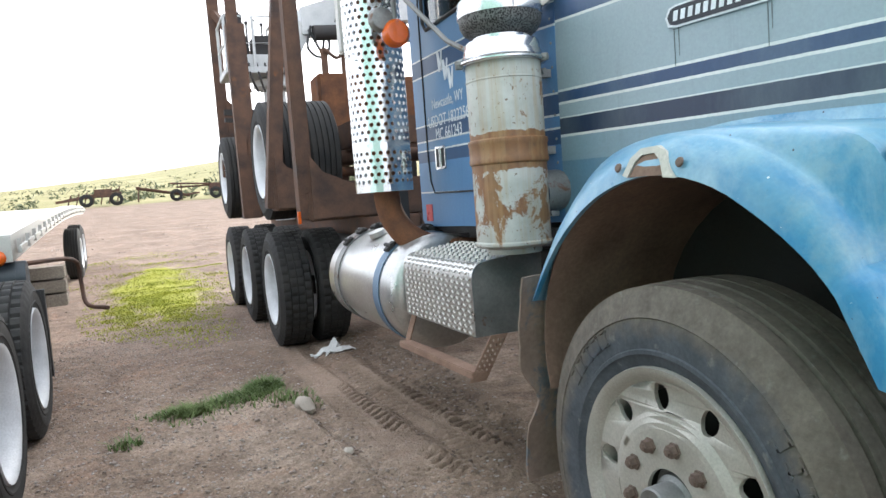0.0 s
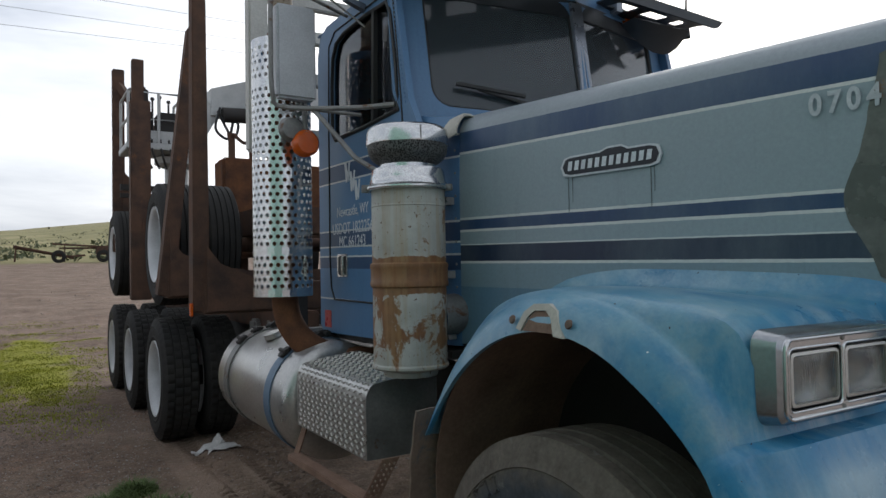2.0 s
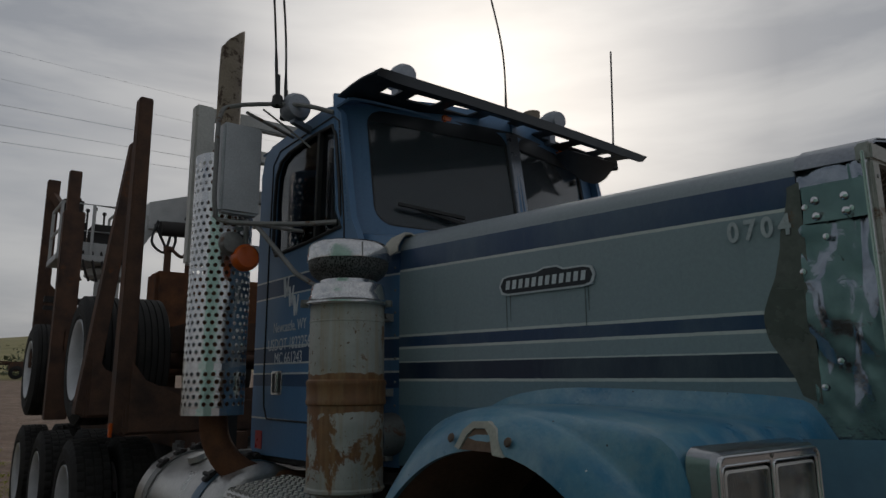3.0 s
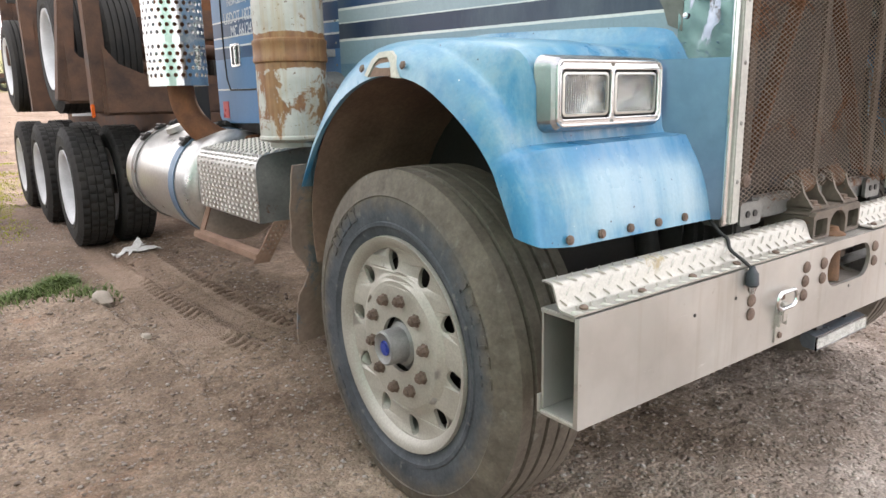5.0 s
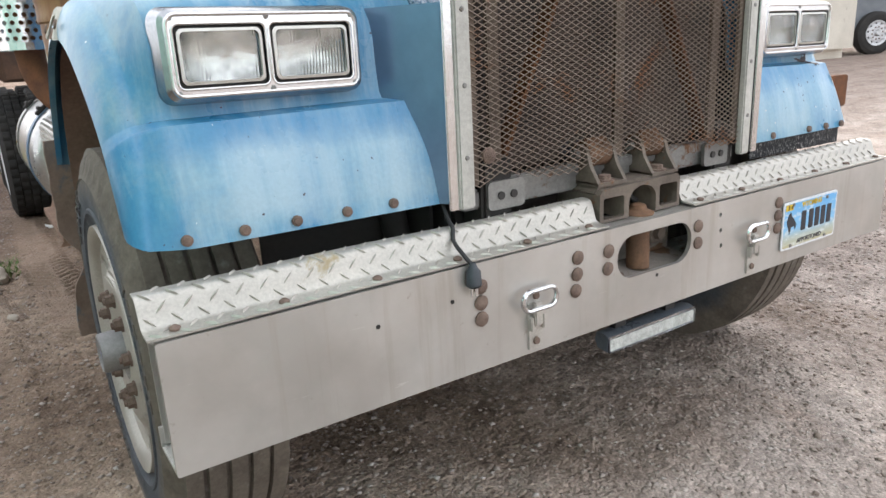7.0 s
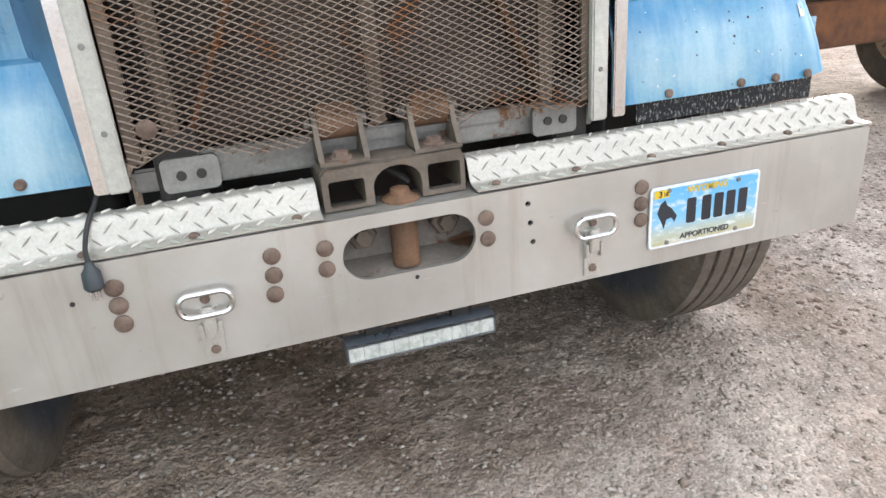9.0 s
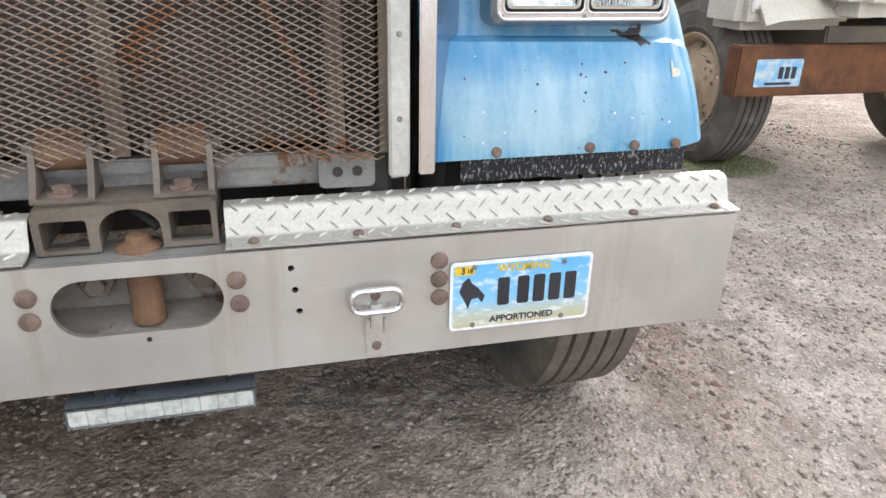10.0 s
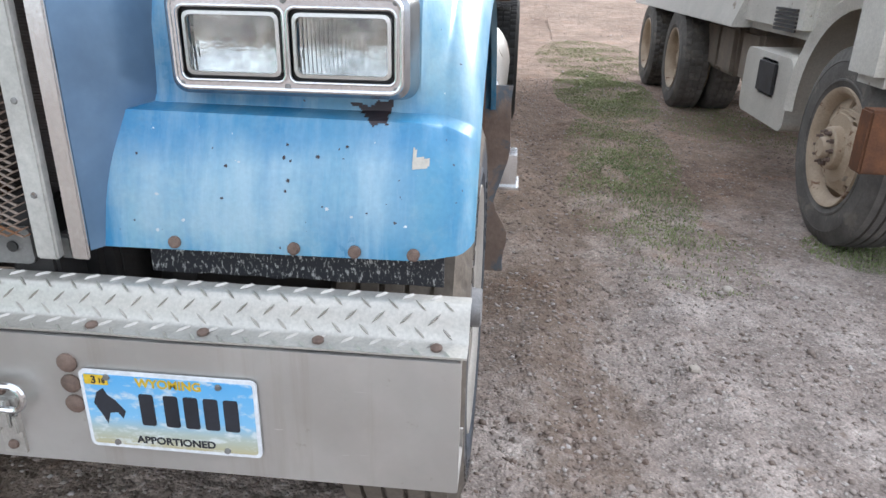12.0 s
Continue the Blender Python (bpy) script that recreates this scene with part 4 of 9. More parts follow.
def wheel(name, R, w, x, y, z, side, drive, style, parent, label="", mats=("rubber", "wheel"), rim_r=0.325, face=0.03, brand=False):
    """A wheel on the x axis. side -1: its outer face looks to -x. style: disc (steer), deep (outer dual), plain (inner dual)."""
    hub = new(name)
    hub.parent = parent
    if parent is not None:
        tagged(hub, label)
    key = (R, w, drive, rim_r)
    t = shared("tyre", key, lambda: tyre_mesh(R, w, drive, rim_r), mats[0], hub)
    # barrel with a rolled flange
    barrel = [(0.045, rim_r - 0.045), (0.012, rim_r - 0.022), (0.0, rim_r - 0.005), (-0.002, rim_r + 0.006), (0.010, rim_r + 0.009), (0.04, rim_r - 0.008), (0.10, rim_r - 0.02),
              (w - 0.05, rim_r - 0.02), (w, rim_r + 0.004), (w + 0.004, rim_r - 0.012), (w - 0.05, rim_r - 0.04), (0.10, rim_r - 0.045)]
    rim = shared("rim", key, lambda: lathe(B(), barrel, (0, 0, 0), (1, 0, 0), 56, closed=True), mats[1], hub)
    if style != "plain":
        n_h = 5 if style == "hubbed" else 10
        ring = lambda r, n=80: [(r * math.cos(2 * math.pi * i / n), r * math.sin(2 * math.pi * i / n)) for i in range(n)]
        holes = []
        hr = rim_r * 0.79
        for i in range(n_h):
            a = 2 * math.pi * (i + 0.25) / n_h
            c, s = math.cos(a), math.sin(a)
            hole = []
            for j in range(14):
                q = 2 * math.pi * j / 14
                u, v = 0.034 * math.cos(q), 0.026 * math.sin(q)
                hole.append((hr * c + u * c - v * s, hr * s + u * s + v * c))
            holes.append(hole)

        def dome(a, b, c):
            r = math.hypot(a, b)
            if style == "disc":
                # convex bowl with a flat bolt circle
                f = soft_step(0.185, rim_r * 0.75, r)
                g = soft_step(rim_r * 0.86, rim_r - 0.03, r)
                return Vector((face - 0.020 + 0.021 * f - 0.008 * g + c, a, b))
            if style == "hubbed":
                # shallow cone rising to the bolt circle
                f = soft_step(0.15, rim_r - 0.05, r)
                return Vector((0.012 + 0.055 * f + c, a, b))
            f = soft_step(0.19, rim_r - 0.03, r)
            return Vector((0.135 - 0.05 * f + c, a, b))

        def disc_mesh():
            bm = B()
            ra = rim_r - 0.03
            holed(bm, ring(ra), [ring(hr + 0.036)], dome, 0.012)
            holed(bm, ring(hr + 0.036), holes + [ring(hr - 0.036)], dome, 0.012)
            for r0, r1 in ((hr - 0.036, 0.21), (0.21, 0.195), (0.195, 0.18), (0.18, 0.085)):
                holed(bm, ring(r0), [ring(r1)], dome, 0.012)
            bmesh.ops.remove_doubles(bm, verts=bm.verts[:], dist=0.0002)
            return bm
        shared("disc", key + (style,), disc_mesh, mats[1], rim)
        off = face - 0.020 if style == "disc" else 0.012 if style == "hubbed" else 0.135
        for i in range(10):
            a = 2 * math.pi * (i + 0.75) / 10
            nut = lambda: lathe(B(), [(0, 0), (0, 0.0205), (0.005, 0.0205), (0.006, 0.0165), (0.020, 0.016), (0.022, 0.009), (0.027, 0.0085), (0.028, 0)], (0, 0, 0), (-1, 0, 0), 6)
            if style == "hubbed":
                continue
            shared("lug_nut", (1,), nut, "rustbolt", rim, "", pose(off, 0.143 * math.cos(a), 0.143 * math.sin(a)))
        if style == "disc":
            shared("brake_drum", (5,), lambda: lathe(B(), [(0.10, 0.0), (0.10, 0.27), (0.22, 0.275), (0.22, 0)], (0, 0, 0), (1, 0, 0), 32), "underside", hub)
            hm = lambda: lathe(B(), [(0.06, 0.0905), (0.035, 0.0905), (0.03, 0.072), (0.012, 0.068), (0.006, 0.055), (-0.044, 0.053), (-0.052, 0.052), (-0.055, 0.047), (-0.048, 0.038), (-0.046, 0.0)], (off, 0, 0), (1, 0, 0), 32)
            hb = shared("hub", (2, off), hm, "hubcap" if brand else mats[1], rim, "axle hub cap")
            shared("hub_window", (4, off), lambda: lathe(B(), [(0, 0), (0, 0.024), (-0.004, 0.022), (-0.005, 0)], (off - 0.0465, 0, 0), (1, 0, 0), 20), "bluecap" if brand else mats[1], hb, "oil window in the hub")
        elif style == "hubbed":
            shared("hub", (6,), lambda: lathe(B(), [(0.03, 0.118), (-0.035, 0.112), (-0.042, 0.104), (-0.042, 0.062), (-0.070, 0.056), (-0.078, 0.048), (-0.078, 0.0)], (off, 0, 0), (1, 0, 0), 28), mats[1], rim, "tan cast hub")
            for i in range(10):
                a = 2 * math.pi * i / 10
                stud = lambda: lathe(B(), [(0, 0), (0, 0.013), (0.016, 0.013), (0.018, 0.007), (0.034, 0.007), (0.035, 0)], (0, 0, 0), (-1, 0, 0), 6)
                shared("stud", (1,), stud, "rustbolt", rim, "", pose(off - 0.040, 0.084 * math.cos(a), 0.084 * math.sin(a)))
        else:
            shared("hub", (3,), lambda: lathe(B(), [(0.08, 0.12), (-0.02, 0.115), (-0.05, 0.09), (-0.07, 0.075), (-0.075, 0.0)], (off, 0, 0), (1, 0, 0), 24), mats[1], rim)
    if brand:
        # worn raised marks on the sidewall
        bm = B()
        for a0, cnt, step in ((52, 6, 7.0), (205, 7, 6.0), (305, 5, 6.5)):
            for i in range(cnt):
                a = radians(a0 + step * i)
                m = Matrix.Rotation(a, 4, "X")
                r0 = R - 0.098
                box(bm, -0.0075, 0.0, -0.016, 0.016, r0 - 0.022, r0 - 0.015, 0, m)
                box(bm, -0.0075, 0.0, -0.016, 0.016, r0 + 0.015, r0 + 0.022, 0, m)
                box(bm, -0.0075, 0.0, -0.016 + 0.006 * (i % 3), -0.008 + 0.006 * (i % 3), r0 - 0.02, r0 + 0.02, 0, m)
        part("sidewall_mark", bm, mats[0], t, "worn raised sidewall marks", kind="stuff")
    hub.matrix_basis = pose(x, y, z) if side < 0 else pose(x, y, z, 0, 0, 180)
    return hub


wheel("front_wheel", 0.525, 0.285, -1.222, 0.75, 0.512, -1, False, "disc", truck, "steer wheel with a silver ten-hole rim", brand=True)
wheel("front_wheel", 0.525, 0.285, 1.192, 0.75, 0.512, 1, False, "disc", truck, "steer wheel with a silver ten-hole rim", face=0.058, brand=True)
REAR_Y = (6.02, 7.66, 9.22)
for yy in REAR_Y:
    for sd in (-1, 1):
        wheel("drive_wheel", 0.53, 0.29, sd * 1.275, yy, 0.52 + land(0, yy), sd, True, "deep", truck, "white-rimmed drive wheel with lugged tyre", mats=("rubber2", "whitewheel"))
        wheel("inner_drive_wheel", 0.53, 0.29, sd * 0.925, yy, 0.52 + land(0, yy), sd, True, "plain", truck, mats=("rubber2", "whitewheel"))

# chassis rails, axles and cross members
for sx in (-0.43, 0.43):
    bm = B()
    box(bm, sx - 0.045, sx + 0.045, 0.12, 10.3, 0.72, 0.98, 0.008)
    part("frame_rail", bm, "underside", truck)
bm = B()
for yy in (0.5, 1.6, 2.8, 4.0, 5.2, 6.8, 8.4, 10.1):
    box(bm, -0.40, 0.40, yy - 0.05, yy + 0.05, 0.74, 0.92, 0.006)
islands("cross_member", bm, "underside", truck)
bm = B()
beam(bm, (-0.98, 0.75, 0.47), (-0.62, 0.75, 0.40), 0.12, 0.10)
beam(bm, (-0.62, 0.75, 0.40), (0.62, 0.75, 0.40), 0.12, 0.10)
beam(bm, (0.62, 0.75, 0.40), (0.98, 0.75, 0.47), 0.12, 0.10)
for sx in (-0.43, 0.43):
    for i in range(5):
        box(bm, sx - 0.045, sx + 0.045, 0.16 + 0.09 * i, 1.35 - 0.09 * i, 0.60 - 0.016 * i, 0.614 - 0.016 * i)
islands("front_axle", bm, "underside", truck)
bm = B()
for yy in REAR_Y:
    zz = 0.52 + land(0, yy)
    cyl(bm, (-0.9, yy, zz), (0.9, yy, zz), 0.09, seg=14)
    lathe(bm, [(-0.24, 0.0), (-0.2, 0.12), (0, 0.22), (0.2, 0.12), (0.24, 0)], (0, yy, zz), (1, 0, 0), 16)
islands("rear_axle", bm, "underside", truck)
bm = B()
box(bm, -0.40, 0.40, 0.55, 1.75, 0.62, 1.15, 0.05)
cyl(bm, (0, 1.7, 0.72), (0, 6.6, 0.66), 0.06, seg=12)
part("engine", bm, "underside", truck)

# ---- bumper ----
W = 1.247
WR = 1.205
bm = B()
slot = rounded(-0.152, 0.138, 0.645, 0.757, 0.056, 7)
face3 = lambda a, b, c: Vector((a, c, b))
holes = [slot]
for hx, hz in ((0.262, 0.748), (0.267, 0.703), (0.272, 0.657)):
    holes.append([(hx + 0.0065 * math.cos(q * math.pi / 5), hz + 0.0065 * math.sin(q * math.pi / 5)) for q in range(10)])
holed(bm, rounded(-W, WR, 0.534, 0.787, 0.004, 2), holes, face3, 0.012)
# rolled flanges of the channel
for z_a, z_b, dz in ((0.775, 0.787, 1), (0.534, 0.546, -1)):
    box(bm, -W, WR, 0.0125, 0.115, z_a, z_b, 0.003)
box(bm, -W, WR, 0.1155, 0.122, 0.538, 0.58)
bumper = part("bumper", bm, "bumper", truck, "dull aluminium channel bumper with an oval tow opening")
box(bm := B(), -0.9, 0.9, 0.114, 0.18, 0.56, 0.64)
part("bumper_backing", bm, "steel", bumper)
for xa, xb in ((-W + 0.006, -1.0), (1.0, WR - 0.006)):
    part("end_plate", box(B(), xa, xb, 0.108, 0.114, 0.548, 0.774), "bumper", bumper)
for bx, bz in ((-0.580, 0.733), (-0.580, 0.696), (-0.580, 0.658), (-0.290, 0.738), (-0.292, 0.697), (-0.296, 0.656), (-0.185, 0.733), (-0.187, 0.688),
               (0.163, 0.734), (0.165, 0.686), (0.546, 0.738), (0.546, 0.698), (0.547, 0.658)):
    bm = B()
    lathe(bm, [(0, 0.0), (0, 0.0175), (0.004, 0.0175), (0.008, 0.0125), (0.0095, 0)], (bx, 0.0, bz), (0, -1, 0), 14)
    part("bolt", bm, "rustbolt", bumper, "flat rusty carriage bolt")
bm = B()
for hx, hz in ((-0.835, 0.708), (-0.655, 0.716), (0.0, 0.630)):
    lathe(bm, [(0, 0), (0, 0.005), (0.001, 0.005), (0.001, 0)], (hx, -0.0005, hz), (0, -1, 0), 8)
islands("drill_hole", bm, "black", bumper)

# what shows through the oval opening
bm = B()
box(bm, -0.20, 0.19, 0.120, 0.135, 0.58, 0.770)
prism(bm, [(0.0135, 0.630), (0.118, 0.648), (0.118, 0.600), (0.0135, 0.600)], lambda a, b, c: Vector((-0.20 + c, a, b)), 0.39)
part("tow_pocket", bm, "pocket", bumper, "dusty grey pocket behind the tow opening")
bm = B()
cyl(bm, (-0.004, 0.062, 0.640), (-0.004, 0.066, 0.772), 0.031, seg=18)
lathe(bm, [(0.772, 0.031), (0.782, 0.042), (0.792, 0.042), (0.800, 0.024), (0.812, 0.020), (0.818, 0)], (-0.004, 0.066, 0), (0, 0, 1), 14)
part("tow_pin", bm, "rustorange", bumper, "rusty vertical tow pin")
for px in (-0.092, 0.098):
    bm = B()
    lathe(bm, [(0, 0), (0, 0.034), (0.032, 0.034), (0.036, 0.030), (0.036, 0.020), (0.052, 0.018), (0.052, 0)], (px, 0.119, 0.712), (0, -1, 0), 6)
    part("tow_bolt", bm, "towsteel", bumper, "grimy hexagonal bolt head")

# cast tow bracket between the tread plates: two square sockets joined by an arch, hinge cheeks above
bm = B()
arch = [(0.052 * math.cos(math.pi - a * math.pi / 10) - 0.010, 0.828 + 0.040 * math.sin(a * math.pi / 10)) for a in range(11)]
outer = [(-0.168, 0.790), (-0.062, 0.790)] + arch + [(0.042, 0.790), (0.138, 0.790), (0.138, 0.868), (0.128, 0.880), (-0.158, 0.874), (-0.168, 0.862)]
sockets = [rounded(-0.155, -0.080, 0.797, 0.852, 0.006, 2), rounded(0.056, 0.128, 0.800, 0.858, 0.006, 2)]
holed(bm, outer, sockets, lambda a, b, c: Vector((a, 0.046 + c, b)), 0.016)
tow = part("tow_bracket", bm, "towsteel", truck, "cast tow bracket caked with dust")
bm = B()
for xa, xb, zt in ((-0.168, -0.157, 0.862), (-0.078, -0.066, 0.862), (0.044, 0.055, 0.864), (0.129, 0.138, 0.864)):
    box(bm, xa, xb, 0.0625, 0.20, 0.791, zt)
islands("bracket_web", bm, "towsteel", tow)
bm = B()
prism(bm, [(-0.168, 0.868), (-0.158, 0.880), (0.128, 0.886), (0.138, 0.874), (0.138, 0.868), (-0.168, 0.864)], lambda a, b, c: Vector((a, 0.0625 + c, b)), 0.13)
part("bracket_top", bm, "towsteel", tow)
for hx in (-0.112, 0.088):
    bm = B()
    for cx in (hx - 0.052, hx + 0.041):
        prism(bm, [(0.055, 0.886), (0.165, 0.886), (0.155, 0.960), (0.125, 0.985), (0.100, 0.972), (0.086, 0.93)], lambda a, b, c, cx=cx: Vector((cx + c, a, b)), 0.011)
    box(bm, hx - 0.052, hx + 0.052, 0.056, 0.165, 0.8815, 0.890)
    part("hinge_cheek", bm, "towsteel", tow, "worn hinge bracket")
    bm = B()
    cyl(bm, (hx - 0.040, 0.130, 0.955), (hx + 0.040, 0.130, 0.955), 0.034, seg=16)
    box(bm, hx - 0.039, hx + 0.039, 0.113, 0.125, 0.945, 0.998, 0.004)
    part("hinge_barrel", bm, "rustorange", tow, "orange-rusted hinge barrel")
    bm = B()
    cyl(bm, (hx - 0.066, 0.130, 0.958), (hx + 0.066, 0.130, 0.958), 0.013, seg=10)
    part("hinge_pin", bm, "steel", tow)
    bm = B()
    lathe(bm, [(0, 0.026), (0.004, 0.026), (0.005, 0.017), (0.015, 0.016), (0.017, 0.0)], (hx - 0.004, 0.082, 0.890), (0, 0, 1), 8)
    part("bolt", bm, "rustbolt", tow)
bm = B()
pipe(bm, curve([(-0.055, 0.16, 0.865), (-0.02, 0.13, 0.845), (0.01, 0.11, 0.825), (0.028, 0.10, 0.81)], 12), 0.009, 8)
part("tow_lever", bm, "underside", tow)
# lower radiator cross member with its bolt plates
bm = B()
box(bm, -0.52, 0.50, 0.135, 0.20, 0.865, 0.912, 0.006)
box(bm, -0.40, 0.40, 0.125, 0.16, 0.905, 0.935, 0.004)
part("radiator_support", bm, "steel", truck, "dusty grey radiator support beam")
for px in (-0.41, 0.385):
    bm = B()
    prism(bm, rounded(px - 0.055, px + 0.055, 0.862, 0.93, 0.012, 3), lambda a, b, c: Vector((a, 0.112 + c, b)), 0.012)
    pl = part("support_plate", bm, "steel", truck)
    bm = B()
    for q in (-0.018, 0.02):
        cyl(bm, (px + q, 0.108, 0.895), (px + q, 0.113, 0.895), 0.010, seg=10)
    islands("plate_hole", bm, "black", pl)


def tread_plate(name, xa, xb, top, back):
    """Bent diamond plate along the bumper's top, with raised lugs and bolts."""
    bm = B()
    sec = curve([(0, 0.004, 0.7955), (0, 0.034, 0.797), (0, 0.048, 0.802), (0, 0.056, 0.82), (0, 0.062, top - 0.016), (0, 0.069, top - 0.004), (0, 0.082, top), (0, back, top)], 18)
    n = 24
    rows = []
    for i in range(n + 1):
        x = xa + (xb - xa) * i / n
        rows.append([Vector((x, p.y + 0.0015 * noise.noise((x * 6, p.z * 20, 1)), p.z + 0.002 * noise.noise((x * 3, 0, 5)))) for p in sec])
    sheet(bm, rows)
    solid(bm, 0.004)
    pl = part(name, bm, "tread", truck, "worn bright diamond tread plate along the bumper top")
    bm = B()
    step = 0.046
    total = sum((q - p).length for p, q in zip(sec, sec[1:]))
    s, r = 0.008, 0
    while s < total - 0.004:
        acc = 0.0
        for k in range(len(sec) - 1):
            L = (sec[k + 1] - sec[k]).length
            if acc + L >= s:
                break
            acc += L
        p = sec[k].lerp(sec[k + 1], (s - acc) / L)
        tg = (sec[k + 1] - sec[k]).normalized()
        nm = Vector((1, 0, 0)).cross(tg).normalized()
        x = xa + 0.016 + (step / 2 if r % 2 else 0)
        while x < xb - 0.014:
            ang = radians(45 if r % 2 else -45)
            ex = Vector((1, 0, 0)) * math.cos(ang) + tg * math.sin(ang)
            lug(bm, Vector((x, p.y, p.z)) + nm * 0.003, ex, nm.cross(ex), nm, 0.0145, 0.0046, 0.0010, 0.003)
            x += step
        s += 0.0225
        r += 1
    part("tread_lug", bm, "lug", pl, "raised worn lugs", kind="stuff")
    for i in range(6):
        bx = xa + 0.05 + (xb - xa - 0.1) * i / 5
        bm = B()
        lathe(bm, [(0, 0), (0, 0.010), (0.004, 0.010), (0.007, 0.006), (0.0075, 0)], (bx, 0.024, 0.797), (0, -0.1, 1), 10)
        part("bolt", bm, "rustbolt", pl)
    return pl


tread_plate("tread_plate", -W - 0.010, -0.178, 0.853, 0.100)
tread_plate("tread_plate", 0.150, WR + 0.008, 0.853, 0.104)

# chromed pull latches
for lx in (-0.428, 0.418):
    bm = B()
    prism(bm, rounded(lx - 0.020, lx + 0.020, 0.545, 0.66, 0.004, 2), lambda a, b, c: Vector((a, -0.006 + c, b)), 0.006)
    latch = part("latch", bm, "alu", bumper, "chromed pull latch with a ring handle")
    bm = B()
    rr = rounded(lx - 0.050, lx + 0.050, 0.650, 0.697, 0.022, 6)
    pipe(bm, [(a, -0.022 - 0.0 * b, b) for a, b in rr], 0.0062, 8, closed=True)
    part("ring", bm, "chrome", latch)
    bm = B()
    box(bm, lx - 0.012, lx + 0.012, -0.020, -0.006, 0.607, 0.664, 0.003)
    box(bm, lx - 0.022, lx - 0.014, -0.018, -0.006, 0.595, 0.63, 0.002)
    box(bm, lx + 0.014, lx + 0.022, -0.018, -0.006, 0.595, 0.63, 0.002)
    part("clasp", bm, "alu", latch)
    bm = B()
    for q in (0.566, 0.678):
        lathe(bm, [(0, 0.010), (0.005, 0.008), (0.006, 0)], (lx, -0.007, q), (0, -1, 0), 10)
    islands("rivet", bm, "rustbolt", latch)

# licence plate: the characters are left as plain bars
bm = B()
prism(bm, rounded(0.567, 0.872, 0.579, 0.731, 0.010, 4), lambda a, b, c: Vector((a, -0.0075 + c, b)), 0.004)
plate = part("licence_plate", bm, "white", bumper, "sky-blue state licence plate with a white rim")
k = Nodes("plate_print")
px_, py_, pz_ = k.axes()
sky_c = k.ramp(k.math("DIVIDE", k.math("SUBTRACT", pz_, 0.585), 0.14), [(0.0, (0.42, 0.38, 0.22)), (0.22, (0.38, 0.44, 0.40)), (0.42, (0.20, 0.45, 0.68)), (1.0, (0.10, 0.36, 0.66))])
k.put("Base Color", k.mix(k.ramp(k.noise(34, 5, 0.6, (1, 1, 2.2)), [(0.52, 0.0), (0.66, 0.75)]), sky_c, (0.62, 0.66, 0.66)))
k.put("Roughness", 0.3)
bm = B()
prism(bm, rounded(0.5735, 0.8655, 0.5855, 0.7245, 0.006, 4), lambda a, b, c: Vector((a, -0.0083 + c, b)), 0.0008)
part("plate_field", bm, k.m, plate)
bm = B()
for i in range(5):
    cx = 0.667 + 0.0345 * i + (0.008 if i else 0)
    prism(bm, rounded(cx, cx + 0.025, 0.630, 0.692, 0.004, 2), lambda a, b, c: Vector((a, -0.0095 + c, b)), 0.0012)
islands("plate_bar", bm, "ink", plate, "plain dark bars in place of the number")
PL = lambda x, z: frame_m((x, -0.0086, z), (1, 0, 0), (0, 0, 1))
words("plate_state", "WYOMING", 0.0225, "gold", plate, PL(0.722, 0.7125), "yellow state name", 0.0006, 1.0, 0.0007)
words("plate_class", "APPORTIONED", 0.0195, "ink", plate, PL(0.722, 0.5985), "", 0.0006, 1.05, 0.0005)
words("plate_month", "3", 0.02, "ink", plate, PL(0.5925, 0.7135), "", 0.0012, 1.0, 0.0004)
words("plate_year", "18", 0.013, "ink", plate, PL(0.6065, 0.7125), "", 0.0012, 1.0, 0.0003)
bm = B()
prism(bm, [(0.612, 0.640), (0.622, 0.668), (0.634, 0.690), (0.645, 0.697), (0.660, 0.693), (0.672, 0.680), (0.690, 0.672), (0.705, 0.655), (0.730, 0.650), (0.760, 0.640), (0.81, 0.642), (0.848, 0.632), (0.848, 0.612), (0.612, 0.612)], lambda a, b, c: Vector((a, -0.0075 + c, b)), 0.0006)
part("plate_hills", bm, "platehill", plate, "pale printed hills")
bm = B()
prism(bm, rounded(0.576, 0.617, 0.7045, 0.7235, 0.001, 1), lambda a, b, c: Vector((a, -0.009 + c, b)), 0.0008)
part("plate_sticker", bm, "gold", plate, "yellow validation sticker")
bm = B()
prism(bm, [(0.586, 0.668), (0.594, 0.690), (0.606, 0.698), (0.612, 0.685), (0.624, 0.676), (0.640, 0.655), (0.634, 0.640), (0.626, 0.652), (0.612, 0.650), (0.605, 0.628), (0.598, 0.645)], lambda a, b, c: Vector((a, -0.0093 + c, b)), 0.001)
part("plate_emblem", bm, "ink", plate, "plain dark emblem shape")
bm = B()
for sx_, sz_ in ((0.616, 0.720), (0.808, 0.716), (0.616, 0.590), (0.812, 0.590)):
    lathe(bm, [(0, 0.006), (0.003, 0.005), (0.0035, 0)], (sx_, -0.0085, sz_), (0, -1, 0), 10)
islands("plate_screw", bm, "steel", plate)

